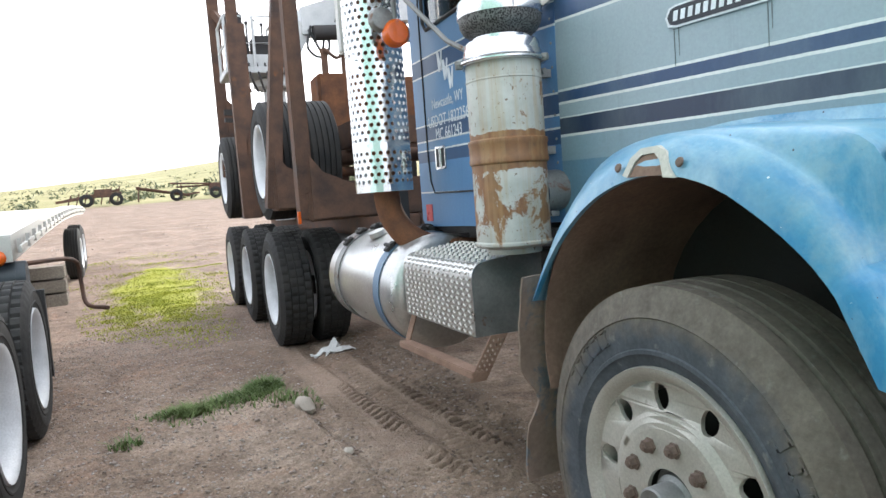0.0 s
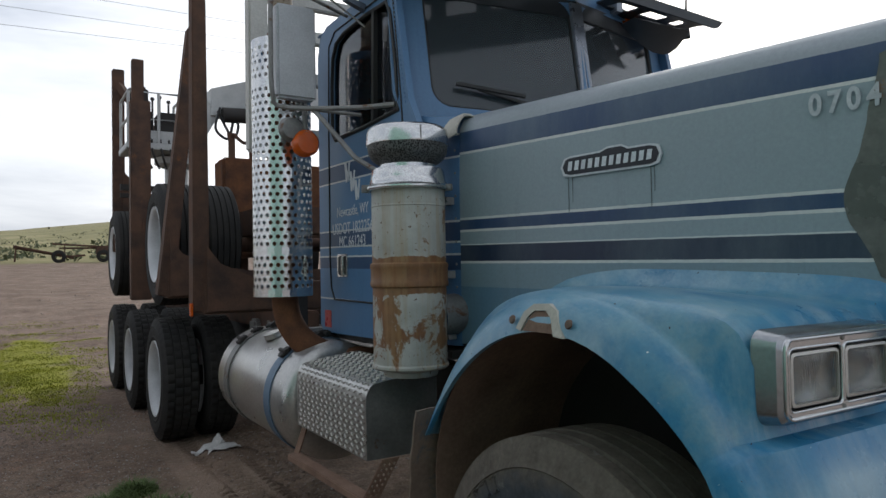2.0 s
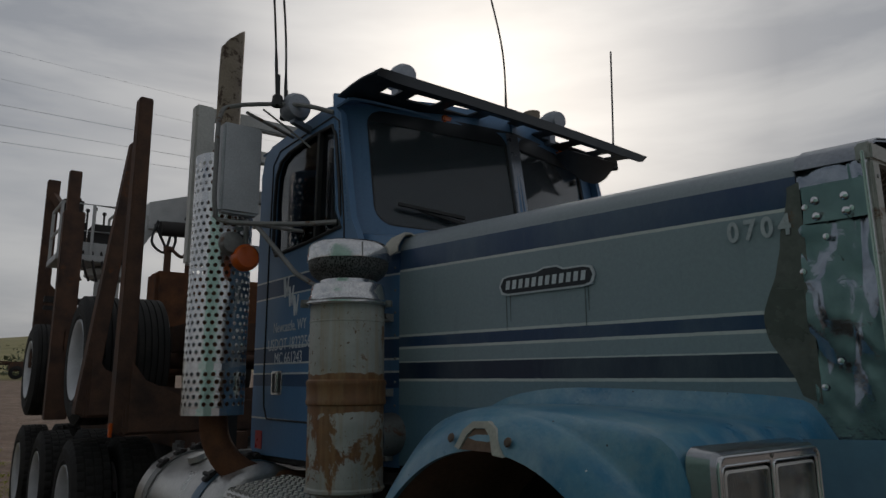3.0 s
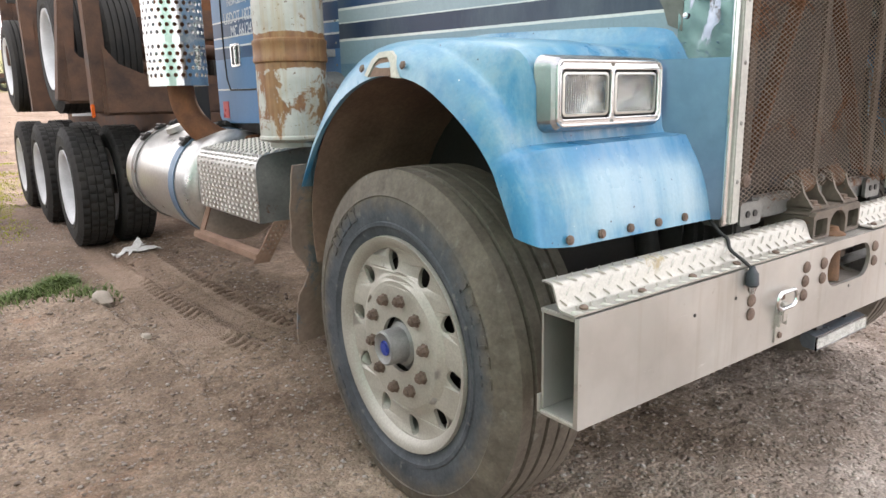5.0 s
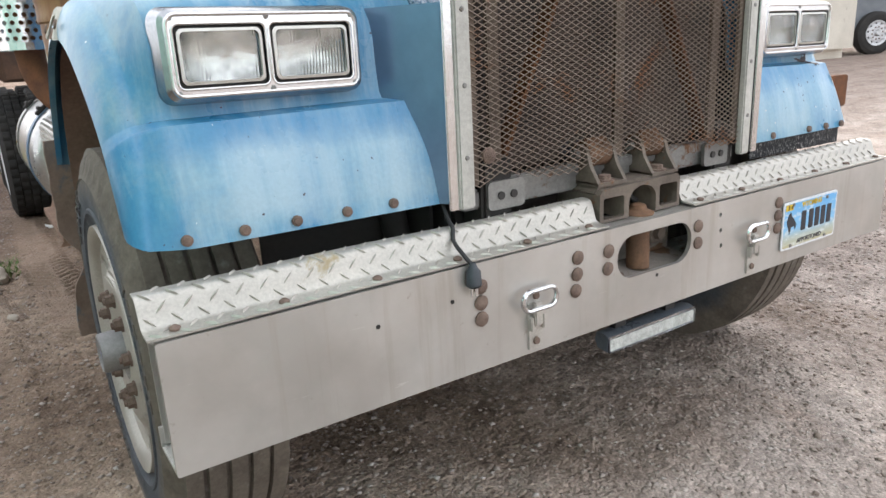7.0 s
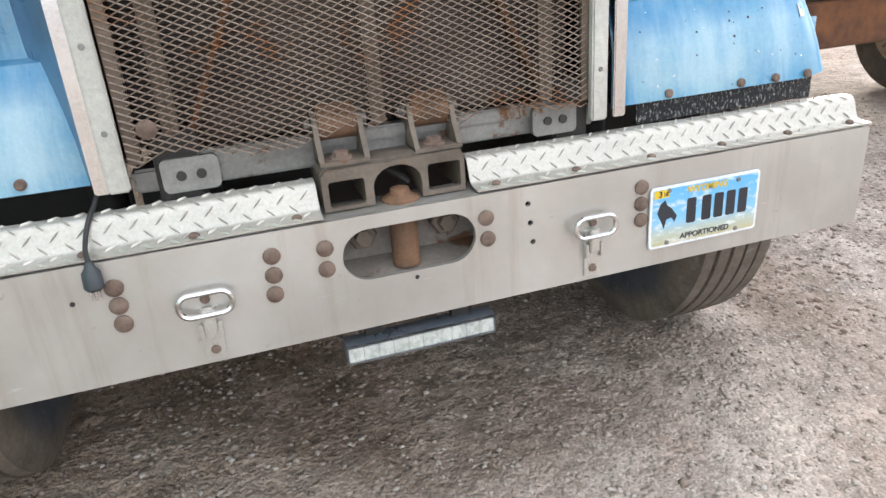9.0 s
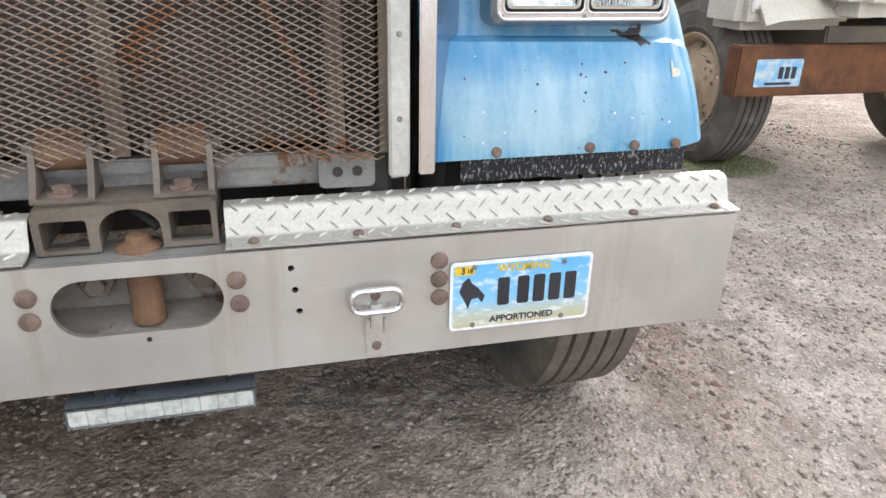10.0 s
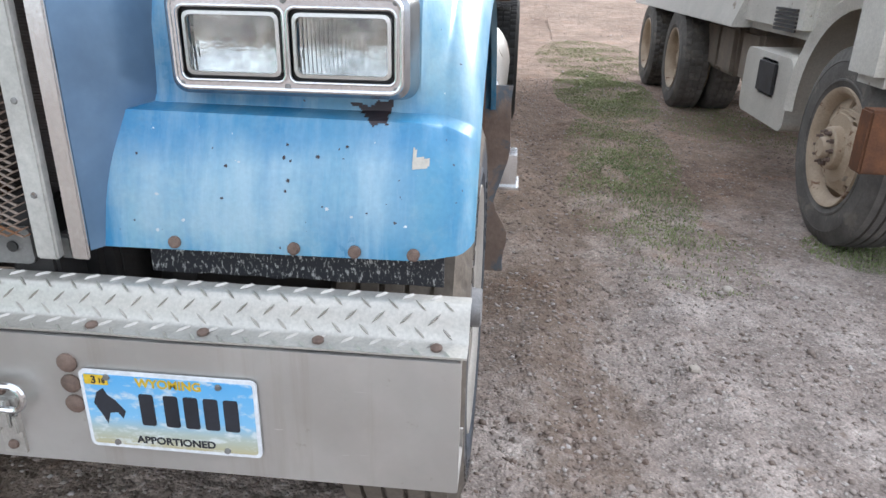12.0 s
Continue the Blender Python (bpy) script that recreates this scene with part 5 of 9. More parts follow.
# LED work-light bar under the bumper
bm = B()
prism(bm, [(0.0095, 0.452), (0.0095, 0.494), (0.026, 0.500), (0.050, 0.498), (0.056, 0.476), (0.046, 0.455)], lambda a, b, c: Vector((-0.170 + c, a, b)), 0.345)
bar = part("light_bar", bm, "barbody", truck, "slim LED light bar hung under the bumper")
bm = B()
box(bm, -0.172, 0.177, 0.001, 0.008, 0.450, 0.495, 0.002)
bl = part("bar_lens", bm, "clear", bar)
bl.visible_shadow = False
for i in range(10):
    bm = B()
    cx = -0.150 + 0.0338 * i
    prism(bm, rounded(cx - 0.0164, cx + 0.0164, 0.455, 0.487, 0.003, 2), lambda a, b, c: Vector((a, 0.0082 + c, b)), 0.001)
    part("diode", bm, "barcell", bar)
bm = B()
for hx in (-0.10, 0.10):
    box(bm, hx - 0.02, hx + 0.02, 0.03, 0.05, 0.490, 0.535)
islands("bar_bracket", bm, "black", bar)

# block-heater cord with its plug, hanging over the tread plate
bm = B()
pipe(bm, curve([(-0.56, 0.22, 0.93), (-0.575, 0.15, 0.905), (-0.592, 0.095, 0.868), (-0.600, 0.066, 0.855), (-0.610, 0.050, 0.83), (-0.612, 0.012, 0.808), (-0.607, -0.010, 0.79)], 26), 0.0048, 8)
cord = part("heater_cord", bm, "wire", truck, "black engine heater cord with a plug")
bm = B()
lathe(bm, [(0, 0.006), (0.012, 0.010), (0.02, 0.0165), (0.05, 0.0175), (0.055, 0.013), (0.055, 0)], (-0.607, -0.013, 0.797), (-0.02, -0.06, -1), 12)
part("plug", bm, "oldplastic", cord, "dark blue plug")
bm = B()
for q in (-0.007, 0.007):
    box(bm, -0.6085 + q - 0.0012, -0.6085 + q + 0.0012, -0.020, -0.014, 0.722, 0.745)
cyl(bm, (-0.608, -0.022, 0.745), (-0.608, -0.023, 0.724), 0.0024, seg=8)
islands("prong", bm, "chrome", cord)

# ---- grille ----
grille = new("grille")
grille.parent = truck
tagged(grille, "rusty expanded-metal grille in a pale frame")
GZ1 = 1.97
for gx in (-0.541, 0.485):
    bm = B()
    box(bm, gx - 0.020, gx + 0.020, 0.084, 0.106, 0.885, GZ1, 0.004)
    part("grille_bar", bm, "galv", grille, "pale aluminium grille post")
    bm = B()
    for q in range(7):
        lathe(bm, [(0, 0.006), (0.002, 0.005), (0.003, 0)], (gx, 0.084, 1.0 + q * 0.155), (0, -1, 0), 8)
    islands("rivet", bm, "steel", grille)
bm = B()
box(bm, -0.565, 0.52, 0.082, 0.12, GZ1 - 0.002, GZ1 + 0.045, 0.006)
part("grille_header", bm, "galv", grille)


def expanded_metal():
    px, pz = 0.0290, 0.0070
    x0, x1, z1 = -0.515, 0.470, GZ1
    vs, fs = [], []

    def strand(a, b):
        d = (b - a).normalized()
        s = Vector((d.z, 0, -d.x)) * 0.0012
        o = Vector((0, 0.0022, 0))
        i = len(vs)
        for p in (a, b):
            vs.extend([p + s - o, p - s - o * 0.2, p - s + o, p + s + o * 0.2])
        fs.extend([(i, i + 1, i + 5, i + 4), (i + 1, i + 2, i + 6, i + 5), (i + 2, i + 3, i + 7, i + 6), (i + 3, i, i + 4, i + 7)])

    cols = int((x1 - x0) / px)
    rows = int((z1 - 0.915) / pz)
    for r in range(rows):
        z = z1 - pz * r
        for c in range(cols):
            x = x0 + px * c + (px / 2 if r % 2 else 0)
            # the lower edge hangs torn in the middle
            edge = 0.925 + 0.018 * math.sin(c * 0.55) + (0.03 if 16 < c < 22 else 0.0)
            if z - pz < edge:
                continue
            bow = lambda xx, zz: Vector((xx, 0.105 + 0.006 * noise.noise((xx * 4, zz * 4, 0)) - 0.010 * math.exp(-((zz - 0.95) / 0.05) ** 2), zz))
            strand(bow(x, z), bow(x + px / 2, z - pz))
            strand(bow(x + px, z), bow(x + px / 2, z - pz))
    return vs, fs


_v, _f = expanded_metal()
raw("expanded_mesh", _v, _f, "mesh", grille, "rusty diamond mesh", kind="stuff")
bm = B()
for fx in (-0.505, 0.462):
    box(bm, fx - 0.012, fx + 0.012, 0.108, 0.116, 0.93, GZ1)
for fx in (-0.43, -0.02, 0.37):
    box(bm, fx - 0.016, fx + 0.016, 0.125, 0.137, 0.94, GZ1)
islands("grille_strip", bm, "grilleback", grille)
bm = B()
beam(bm, (-0.40, 0.16, 0.96), (-0.02, 0.16, 1.75), 0.012, 0.04, (0, 1, 0))
beam(bm, (0.37, 0.16, 0.96), (-0.02, 0.16, 1.75), 0.012, 0.04, (0, 1, 0))
islands("grille_brace", bm, "rust", grille, "diagonal rusty stay behind the mesh")
bm = B()
lathe(bm, [(0, 0.020), (0.004, 0.018), (0.008, 0.008), (0.009, 0)], (-0.47, 0.10, 0.995), (0, -1, 0), 12)
part("grille_washer", bm, "rustbolt", grille)
k = Nodes("radiator_core")
x_, y_, z_ = k.axes()
fin = k.math("SINE", k.math("MULTIPLY", z_, 1200.0))
rc = k.ramp(k.noise(3.5, 6, 0.65), [(0.35, (0.030, 0.026, 0.024)), (0.55, (0.07, 0.05, 0.04)), (0.72, (0.10, 0.085, 0.07))])
k.put("Base Color", k.mix(k.ramp(k.noise(4.4, 5), [(0.62, 0.0), (0.7, 0.6)]), rc, (0.03, 0.06, 0.10)))
k.put("Roughness", 0.8)
k.bump(fin, 0.4, 0.003)
bm = B()
box(bm, -0.50, 0.46, 0.20, 0.30, 0.93, 1.90, 0.01)
part("radiator", bm, k.m, truck, "dusty dark radiator core")

# ---- hood ----
def hood_w(y):
    return 0.54 + 0.16 * y


HOOD_Y0, HOOD_Y1 = 0.10, 1.735


def hood_row(y, bottom=None, n=12):
    bottom = (1.30 - 0.14 * soft_step(1.32, 1.5, y)) if bottom is None else bottom
    w = hood_w(y)
    top = 2.028 + 0.028 * (y / 1.7)
    right = [(-w, bottom + (1.84 - bottom) * i / n) for i in range(n)] + [(-w + 0.003, 1.88), (-w + 0.010, top - 0.055), (-w + 0.030, top - 0.018), (-w + 0.075, top + 0.008), (-w * 0.6, top + 0.035), (-w * 0.3, top + 0.052), (0, top + 0.058)]
    left = [(-x, z) for x, z in right[::-1][1:]]
    return [Vector((x, y, z)) for x, z in right + left]


bm = B()
ys = [0.262 + (HOOD_Y1 - 0.262) * i / 22 for i in range(23)]
sheet(bm, [hood_row(y) for y in ys])
solid(bm, 0.004)
hood = part("hood", bm, "hood", truck, "faded grey-green hood with dark blue stripes")
bm = B()
rows = []
for i in range(31):
    y = HOOD_Y0 + (0.262 - HOOD_Y0) * i / 30
    row = hood_row(y, 0.90, 70)
    for p in row:
        side = 1 if abs(p.x) > 0.3 else 0.3
        deep = soft_step(1.30, 1.5, p.z) * side
        s_ = math.copysign(1, p.x)
        dent = 0.016 * noise.noise((s_, p.y * 6, p.z * 4)) * deep + 0.013 * noise.noise((s_ * 3, p.y * 17, p.z * 9)) * deep + 0.006 * noise.noise((s_ * 7, p.y * 34, p.z * 17)) * deep + 0.002 * noise.noise((s_ * 5, p.y * 8, p.z * 6))
        # one upright crease and a deep thumb-shaped dent
        dent -= s_ * side * (0.008 * math.exp(-((p.y - 0.165 - 0.03 * math.sin(p.z * 6)) / 0.012) ** 2) * soft_step(1.40, 1.5, p.z) + 0.012 * math.exp(-((p.y - 0.235) / 0.03) ** 2 - ((p.z - 1.77) / 0.05) ** 2))
        p.x += dent
    rows.append(row)
sheet(bm, rows)
solid(bm, 0.004)
nose = part("hood_nose", bm, "nose", hood, "bare crumpled metal at the hood's front")
# the torn paint edge and its rust
bm = B()
for sx in (-1, 1):
    out = []
    for i in range(90):
        z = 1.42 + 0.52 * i / 89
        yb = 0.280 + 0.006 * noise.noise((z * 5, sx, 0.0)) + 0.085 * math.exp(-((z - 1.60) / 0.13) ** 2) + 0.022 * math.exp(-((z - 1.80) / 0.08) ** 2)
        out.append((yb, z))
    poly = [(0.25, 1.40)] + [(a + 0.003 * noise.noise((b * 21, sx, 4.0)), b) for a, b in out] + [(0.25, 1.95)]
    vs = [bm.verts.new((sx * (hood_w(a) + 0.0015), a, b)) for a, b in poly]
    bm.faces.new(vs)
islands("primer_patch", bm, "primer", hood, "dull olive-brown patch where the paint came off")
bm = B()
for sx in (-1, 1):
    for zz, yy in ((1.137, 0.19), (1.308, 0.19), (1.86, 0.14), (1.80, 0.2), (1.72, 0.26), (1.50, 0.2), (1.44, 0.24), (1.88, 0.24)):
        lathe(bm, [(0, 0.009), (0.003, 0.008), (0.005, 0)], (sx * (hood_w(yy) + 0.004), yy, zz), (sx, 0, 0), 8)
islands("rivet", bm, "chrome", hood)
bm = B()
for sx in (-1, 1):
    c = 0.570 if sx < 0 else 0.541
    box(bm, sx * c - 0.016, sx * c + 0.016, 0.092, 0.100, 0.885, 1.99, 0.003)
islands("nose_edge", bm, "polish", hood, "bright vertical hood edge strip")
for sx in (-1, 1):
    W_ = lambda y: sx * (hood_w(y) + 0.006)
    bm = B()
    sheet(bm, [[Vector((W_(y) + sx * 0.004 * noise.noise((y * 20, z * 20, sx)), y, z)) for z in (1.838, 1.86, 1.885, 1.91, 1.932)] for y in (0.094, 0.12, 0.15, 0.18, 0.21, 0.245)])
    solid(bm, 0.004)
    br = part("nose_bracket", bm, "nose", hood, "dented metal bracket plate with four bolts")
    for y, z in ((0.215, 1.892), (0.215, 1.852), (0.150, 1.892), (0.150, 1.855)):
        bm = B()
        lathe(bm, [(0, 0.0105), (0.004, 0.010), (0.007, 0.006), (0.0075, 0)], (W_(y) + sx * 0.003, y, z), (sx, 0, 0), 10)
        part("bolt", bm, "chrome", br)
bm = B()
rows = [[p + Vector((0, 0, 0.004)) + Vector((math.copysign(0.005, p.x), 0, 0)) for p in hood_row(y) if p.z > 1.93] for y in (0.095, 0.14, 0.18, 0.22, 0.264)]
sheet(bm, rows)
solid(bm, 0.003)
part("nose_cap", bm, "polishdull", hood, "bare metal cap folded over the hood's front edge")
# badge: a plain dark plaque with a pale rim, set along the hood side
hd = Vector((-0.16, 1, 0)).normalized()
bc = Vector((-hood_w(1.03) - 0.003, 1.03, 1.785))


def on_hood(a, b, c):
    """a runs forward along the hood side, b upwards, c outwards."""
    return bc - hd * a + Vector((0, 0, b)) + Vector((-1, -0.16, 0)).normalized() * c


bm = B()
prism(bm, [(-0.19, 0.0), (-0.175, 0.028), (-0.15, 0.034), (-0.03, 0.036), (0.0, 0.046), (0.05, 0.046), (0.075, 0.034), (0.15, 0.034), (0.18, 0.028), (0.19, 0.0),
           (0.18, -0.028), (0.15, -0.034), (-0.15, -0.034), (-0.18, -0.028)], on_hood, 0.006)
badge = part("badge", bm, "white", hood, "long oval maker's plaque, dark with a pale rim")
bm = B()
prism(bm, [(-0.182, 0.0), (-0.168, 0.023), (-0.15, 0.028), (-0.03, 0.030), (0.0, 0.040), (0.05, 0.040), (0.075, 0.028), (0.15, 0.028), (0.173, 0.022), (0.182, 0.0),
           (0.172, -0.022), (0.15, -0.028), (-0.15, -0.028), (-0.172, -0.022)], lambda a, b, c: on_hood(a, b, c + 0.006), 0.001)
part("badge_field", bm, "ink", badge)
bm = B()
for i in range(12):
    a0 = -0.160 + 0.0272 * i
    prism(bm, [(a0, -0.014), (a0 + 0.016, -0.014), (a0 + 0.021, 0.016), (a0 + 0.005, 0.016)], lambda a, b, c: on_hood(a, b, c + 0.007), 0.001)
islands("badge_bar", bm, "white", badge)
bm = B()
for a0, z1 in ((-0.165, 0.115), (-0.148, 0.085), (0.148, 0.120), (0.160, 0.075)):
    prism(bm, [(a0 - 0.0016, -0.034), (a0 + 0.0020, -0.034), (a0 + 0.0012, -0.034 - z1), (a0 - 0.0006, -0.034 - z1)], lambda a, b, c: on_hood(a, b, c - 0.002), 0.0008)
islands("rust_run", bm, "rundark", hood, "thin grimy run below the plaque")
for i, ch in enumerate("0704"):
    yc = 0.420 - 0.043 * i
    words("hood_digit", ch, 0.074, "fadedwhite", hood, frame_m((-hood_w(yc) - 0.006, yc, 1.843), (0.16, -1, 0), (0, 0, 1)), "faded pale painted digit", 0.0006, 0.82, 0.0022)

# ---- fenders ----
FA = [(.214, .925), (.247, .990), (.285, 1.065), (.30, 1.085), (.34, 1.13), (.43, 1.20), (.57, 1.28), (.74, 1.307), (.90, 1.28), (1.04, 1.215), (1.18, 1.105), (1.305, .945)]
FB = [(.152, .906), (.184, 1.02), (.236, 1.110), (.266, 1.122), (.30, 1.20), (.39, 1.295), (.55, 1.372), (.77, 1.395), (.97, 1.355), (1.125, 1.26), (1.24, 1.12), (1.335, .94)]
FM = [(.128, .902), (.150, 1.02), (.200, 1.120), (.246, 1.128), (.252, 1.150), (.256, 1.325), (.40, 1.375), (.75, 1.405), (1.0, 1.38), (1.17, 1.28), (1.28, 1.12), (1.36, .935)]
FC = [(.123, .900), (.142, 1.02), (.188, 1.128), (.236, 1.134), (.244, 1.155), (.250, 1.33), (.32, 1.362), (.70, 1.378), (1.05, 1.388), (1.30, 1.33), (1.41, 1.15), (1.45, .935)]
# corners that stay crisp
CRISP = (2, 3)


def fender_line(pts):
    out = []
    for i, p in enumerate(pts):
        out += [p] * (2 if i in CRISP else 1)
    return soft_line(out)


def fender(sx):
    # the driver's side sits a little further in
    X = lambda x: -x * sx - (0.024 if sx > 0 else 0.0)
    lines = []
    for pts, xs in ((FA, [-1.237] * 12), (FB, [-1.205, -1.19] + [-1.172] * 10), (FM, [-1.13] * 12), (FC, [-0.586, -0.597, -0.624, -0.651, -0.656, -0.656] + [-hood_w(y) - 0.012 for y, z in FC[6:]])):
        lines.append(fender_line([(x, y, z) for x, (y, z) in zip(xs, pts)]))
    A, Bc, Mc, C = lines
    n = len(A)
    bm = B()
    rows, inner_edge = [], []
    for i in range(n):
        a, b, m, c = A[i], Bc[i], Mc[i], C[i]
        inner = a + Vector((0.02, 0, 0))
        mid1, mid2, mid3 = m.lerp(c, 0.2), m.lerp(c, 0.5), m.lerp(c, 0.8)
        crown = Vector((0, 0, 0.012))
        if i > n * 0.5:
            mid1, mid2 = mid1 + crown * 0.8, mid2 + crown
        bulge = (b - Vector((-0.9, 0.75, 0.9))).normalized() * 0.014
        # the inner edge sweeps into the hood's side
        up = soft_step(1.29, 1.345, c.z) if c.y < 0.9 else 1.0
        yf = max(0.108, c.y - 0.040 * (1 - up))
        if up > 0:
            c = c - Vector((0.045 * up, 0, 0))
            mid3 = m.lerp(c, 0.8) + Vector((0, 0, 0.004 * up))
        f2 = Vector((-hood_w(yf) - 0.001, yf, c.z + 0.060 * up))
        f1 = Vector((c.x * 0.42 + f2.x * 0.58 + 0.002, c.y * 0.75 + yf * 0.25, c.z * 0.72 + f2.z * 0.28))
        if c.z < 1.335 and c.y < 0.3:
            q0 = Vector((-0.580, 0.100, c.z))
            q1 = q0 + Vector((-0.58, 1.0, 0)) * (c.y - 0.076)
            inner_edge.append([Vector((X(p.x), p.y, p.z)) for p in (q0, q0.lerp(q1, 0.35), q0.lerp(q1, 0.7), q1)])
        row = [inner, a + Vector((0.004, 0, 0)), a.lerp(b, 0.25) + bulge * 0.7, a.lerp(b, 0.5) + bulge, a.lerp(b, 0.8) + bulge * 0.7, a.lerp(b, 0.95) + bulge * 0.2, b,
               b.lerp(m, 0.12), b.lerp(m, 0.5) + bulge * 0.25, m, mid1, mid2, mid3, c, f1, f2]
        rows.append([Vector((X(p.x), p.y, p.z)) for p in row])
    sheet(bm, rows)
    bmesh.ops.remove_doubles(bm, verts=bm.verts[:], dist=0.0003)
    solid(bm, 0.005)
    fe = part("fender", bm, "fender", truck, "chalky sky-blue front fender with chipped paint")
    # the bare side panel of the nose, flaring out to meet the fender
    bm = B()
    sheet(bm, inner_edge)
    solid(bm, 0.004)
    part("nose_side_panel", bm, "nosepanel", truck, "smooth blue-grey metal panel beside the grille")
    # bolts along the lower front edge
    for bx in ((-1.143, -1.035, -0.93, -0.82, -0.71) if sx < 0 else (-1.135, -1.035, -0.93, -0.72)):
        bm = B()
        lathe(bm, [(-0.004, 0), (-0.004, 0.011), (0.002, 0.011), (0.003, 0.008), (0.005, 0.0075), (0.0055, 0)], (X(bx), 0.124, 0.920 if sx < 0 else 0.914), (0, -1, 0.1), 12)
        part("bolt", bm, "rustbolt", fe, "round rusty bolt")
    if sx < 0:
        # the broken lip over the wheel shows its fibre
        bm = B()
        prism(bm, [(0.655, 1.292), (0.675, 1.312), (0.70, 1.352), (0.735, 1.368), (0.79, 1.366), (0.82, 1.345), (0.835, 1.305), (0.815, 1.300), (0.80, 1.335), (0.78, 1.350), (0.74, 1.352), (0.715, 1.335), (0.69, 1.295)], lambda a, b, c: Vector((-1.240 + 0.38 * (b - 1.30) + c, a, b)), 0.012)
        part("broken_lip", bm, "cream", fe, "broken pale fibreglass edge over the wheel")
        bm = B()
        prism(bm, [(0.695, 1.300), (0.718, 1.336), (0.742, 1.351), (0.778, 1.349), (0.798, 1.334), (0.812, 1.300)], lambda a, b, c: Vector((-1.236 + 0.38 * (b - 1.30) + c, a, b)), 0.004)
        part("lip_backing", bm, "liner", fe)
        bm = B()
        for yy, zz in ((0.645, 1.325), (0.855, 1.325)):
            lathe(bm, [(0, 0.012), (0.004, 0.010), (0.005, 0)], (-1.232, yy, zz), (-1, 0, 0.3), 10)
        islands("lip_rivet", bm, "rustbolt", fe)
    # headlamp pod
    pod = new("headlamp_pod")
    pod.parent = truck
    tagged(pod, "chromed twin rectangular headlamp bezel")
    pod.matrix_basis = pose(0, 0.018 if sx < 0 else 0.002, 0)
    bm = B()
    x0, x1 = sorted((X(-1.110), X(-0.726)))
    z0, z1 = 1.166, 1.318
    oL, oR = sorted((X(-1.010), X(-0.828)))
    holes = [rounded(c - 0.0865, c + 0.0865, 1.183, 1.297, 0.012, 4) for c in (oL, oR)]
    holed(bm, rounded(x0, x1, z0, z1, 0.022, 5), holes, lambda a, b, c: Vector((a, 0.186 + c, b)), 0.005)
    bz = part("bezel", bm, "chrome", pod, "thin chrome lamp frame")
    bm = B()
    pipe(bm, [(a, 0.1865, b) for a, b in rounded(x0 + 0.003, x1 - 0.003, z0 + 0.003, z1 - 0.003, 0.020, 5)], 0.0042, 8, closed=True)
    for c in (oL, oR):
        pipe(bm, [(a, 0.1865, b) for a, b in rounded(c - 0.088, c + 0.088, 1.1815, 1.2985, 0.013, 4)], 0.0030, 8, closed=True)
    islands("bezel_bead", bm, "polish", bz)
    bm = B()
    o1, o2 = rounded(x0, x1, z0, z1, 0.022, 5), rounded(x0 - 0.018, x1 + 0.018, z0 - 0.016, z1 + 0.014, 0.03, 5)
    sheet(bm, [[Vector((a, 0.190, b)) for a, b in o1], [Vector((a * 0.5 + c * 0.5, 0.197, b * 0.5 + d * 0.5)) for (a, b), (c, d) in zip(o1, o2)], [Vector((a, 0.242, b)) for a, b in o2]], close=True)
    part("pod_rim", bm, "podside", pod)
    bm = B()
    for c in (oL, oR):
        r1, r2 = rounded(c - 0.0865, c + 0.0865, 1.183, 1.297, 0.012, 4), rounded(c - 0.079, c + 0.079, 1.190, 1.290, 0.012, 4)
        sheet(bm, [[Vector((a, 0.192, b)) for a, b in r1], [Vector((a, 0.200, b)) for a, b in r1], [Vector((a, 0.200, b)) for a, b in r2]], close=True)
    islands("gasket", bm, "black", pod)
    for c in (oL, oR):
        bm = B()
        rows = []
        for j in range(9):
            v = 1.194 + 0.092 * j / 8
            rows.append([Vector((c - 0.076 + 0.152 * i / 12, 0.1915 - 0.006 * (1 - (i / 6 - 1) ** 2) * (1 - (j / 4 - 1) ** 2), v)) for i in range(13)])
        sheet(bm, rows)
        solid(bm, 0.004)
        lamp = part("headlamp_lens", bm, "lens", pod, "ribbed glass headlamp lens")
        lamp.visible_shadow = False
        bm = B()
        rows = []
        for j in range(9):
            v = j / 4 - 1
            rows.append([Vector((c + 0.077 * (i / 6 - 1), 0.216 - 0.014 * (0.5 * (i / 6 - 1) ** 2 + 0.5 * v * v), 1.240 + 0.047 * v)) for i in range(13)])
        sheet(bm, rows)
        part("reflector", bm, "reflector", lamp)
        bm = B()
        fr1, fr2 = rounded(c - 0.080, c + 0.080, 1.1895, 1.2905, 0.012, 4), rounded(c - 0.0745, c + 0.0745, 1.195, 1.285, 0.01, 4)
        sheet(bm, [[Vector((a, 0.200, b)) for a, b in fr1], [Vector((a, 0.187, b)) for a, b in fr1], [Vector((a, 0.1855, b)) for a, b in fr2], [Vector((a, 0.196, b)) for a, b in fr2]], close=True)
        part("lamp_rim", bm, "alu", lamp)
    bm = B()
    for px in (x0 + 0.012, (x0 + x1) / 2, x1 - 0.012):
        for pz in (z0 + 0.009, z1 - 0.009):
            lathe(bm, [(0, 0.0055), (0.002, 0.005), (0.003, 0)], (px, 0.186, pz), (0, -1, 0), 8)
    islands("screw", bm, "steel", pod)
    # liner inside the arch
    bm = B()
    rows = []
    for i in range(19):
        a = radians(152 - 167 * i / 18)
        yy = 0.77 + 0.535 * math.cos(a)
        zz = 0.80 + 0.505 * math.sin(a)
        rows.append([Vector((X(x), yy, zz)) for x in (-1.20, -0.95, -0.62)])
    sheet(bm, rows[1:])
    solid(bm, 0.004)
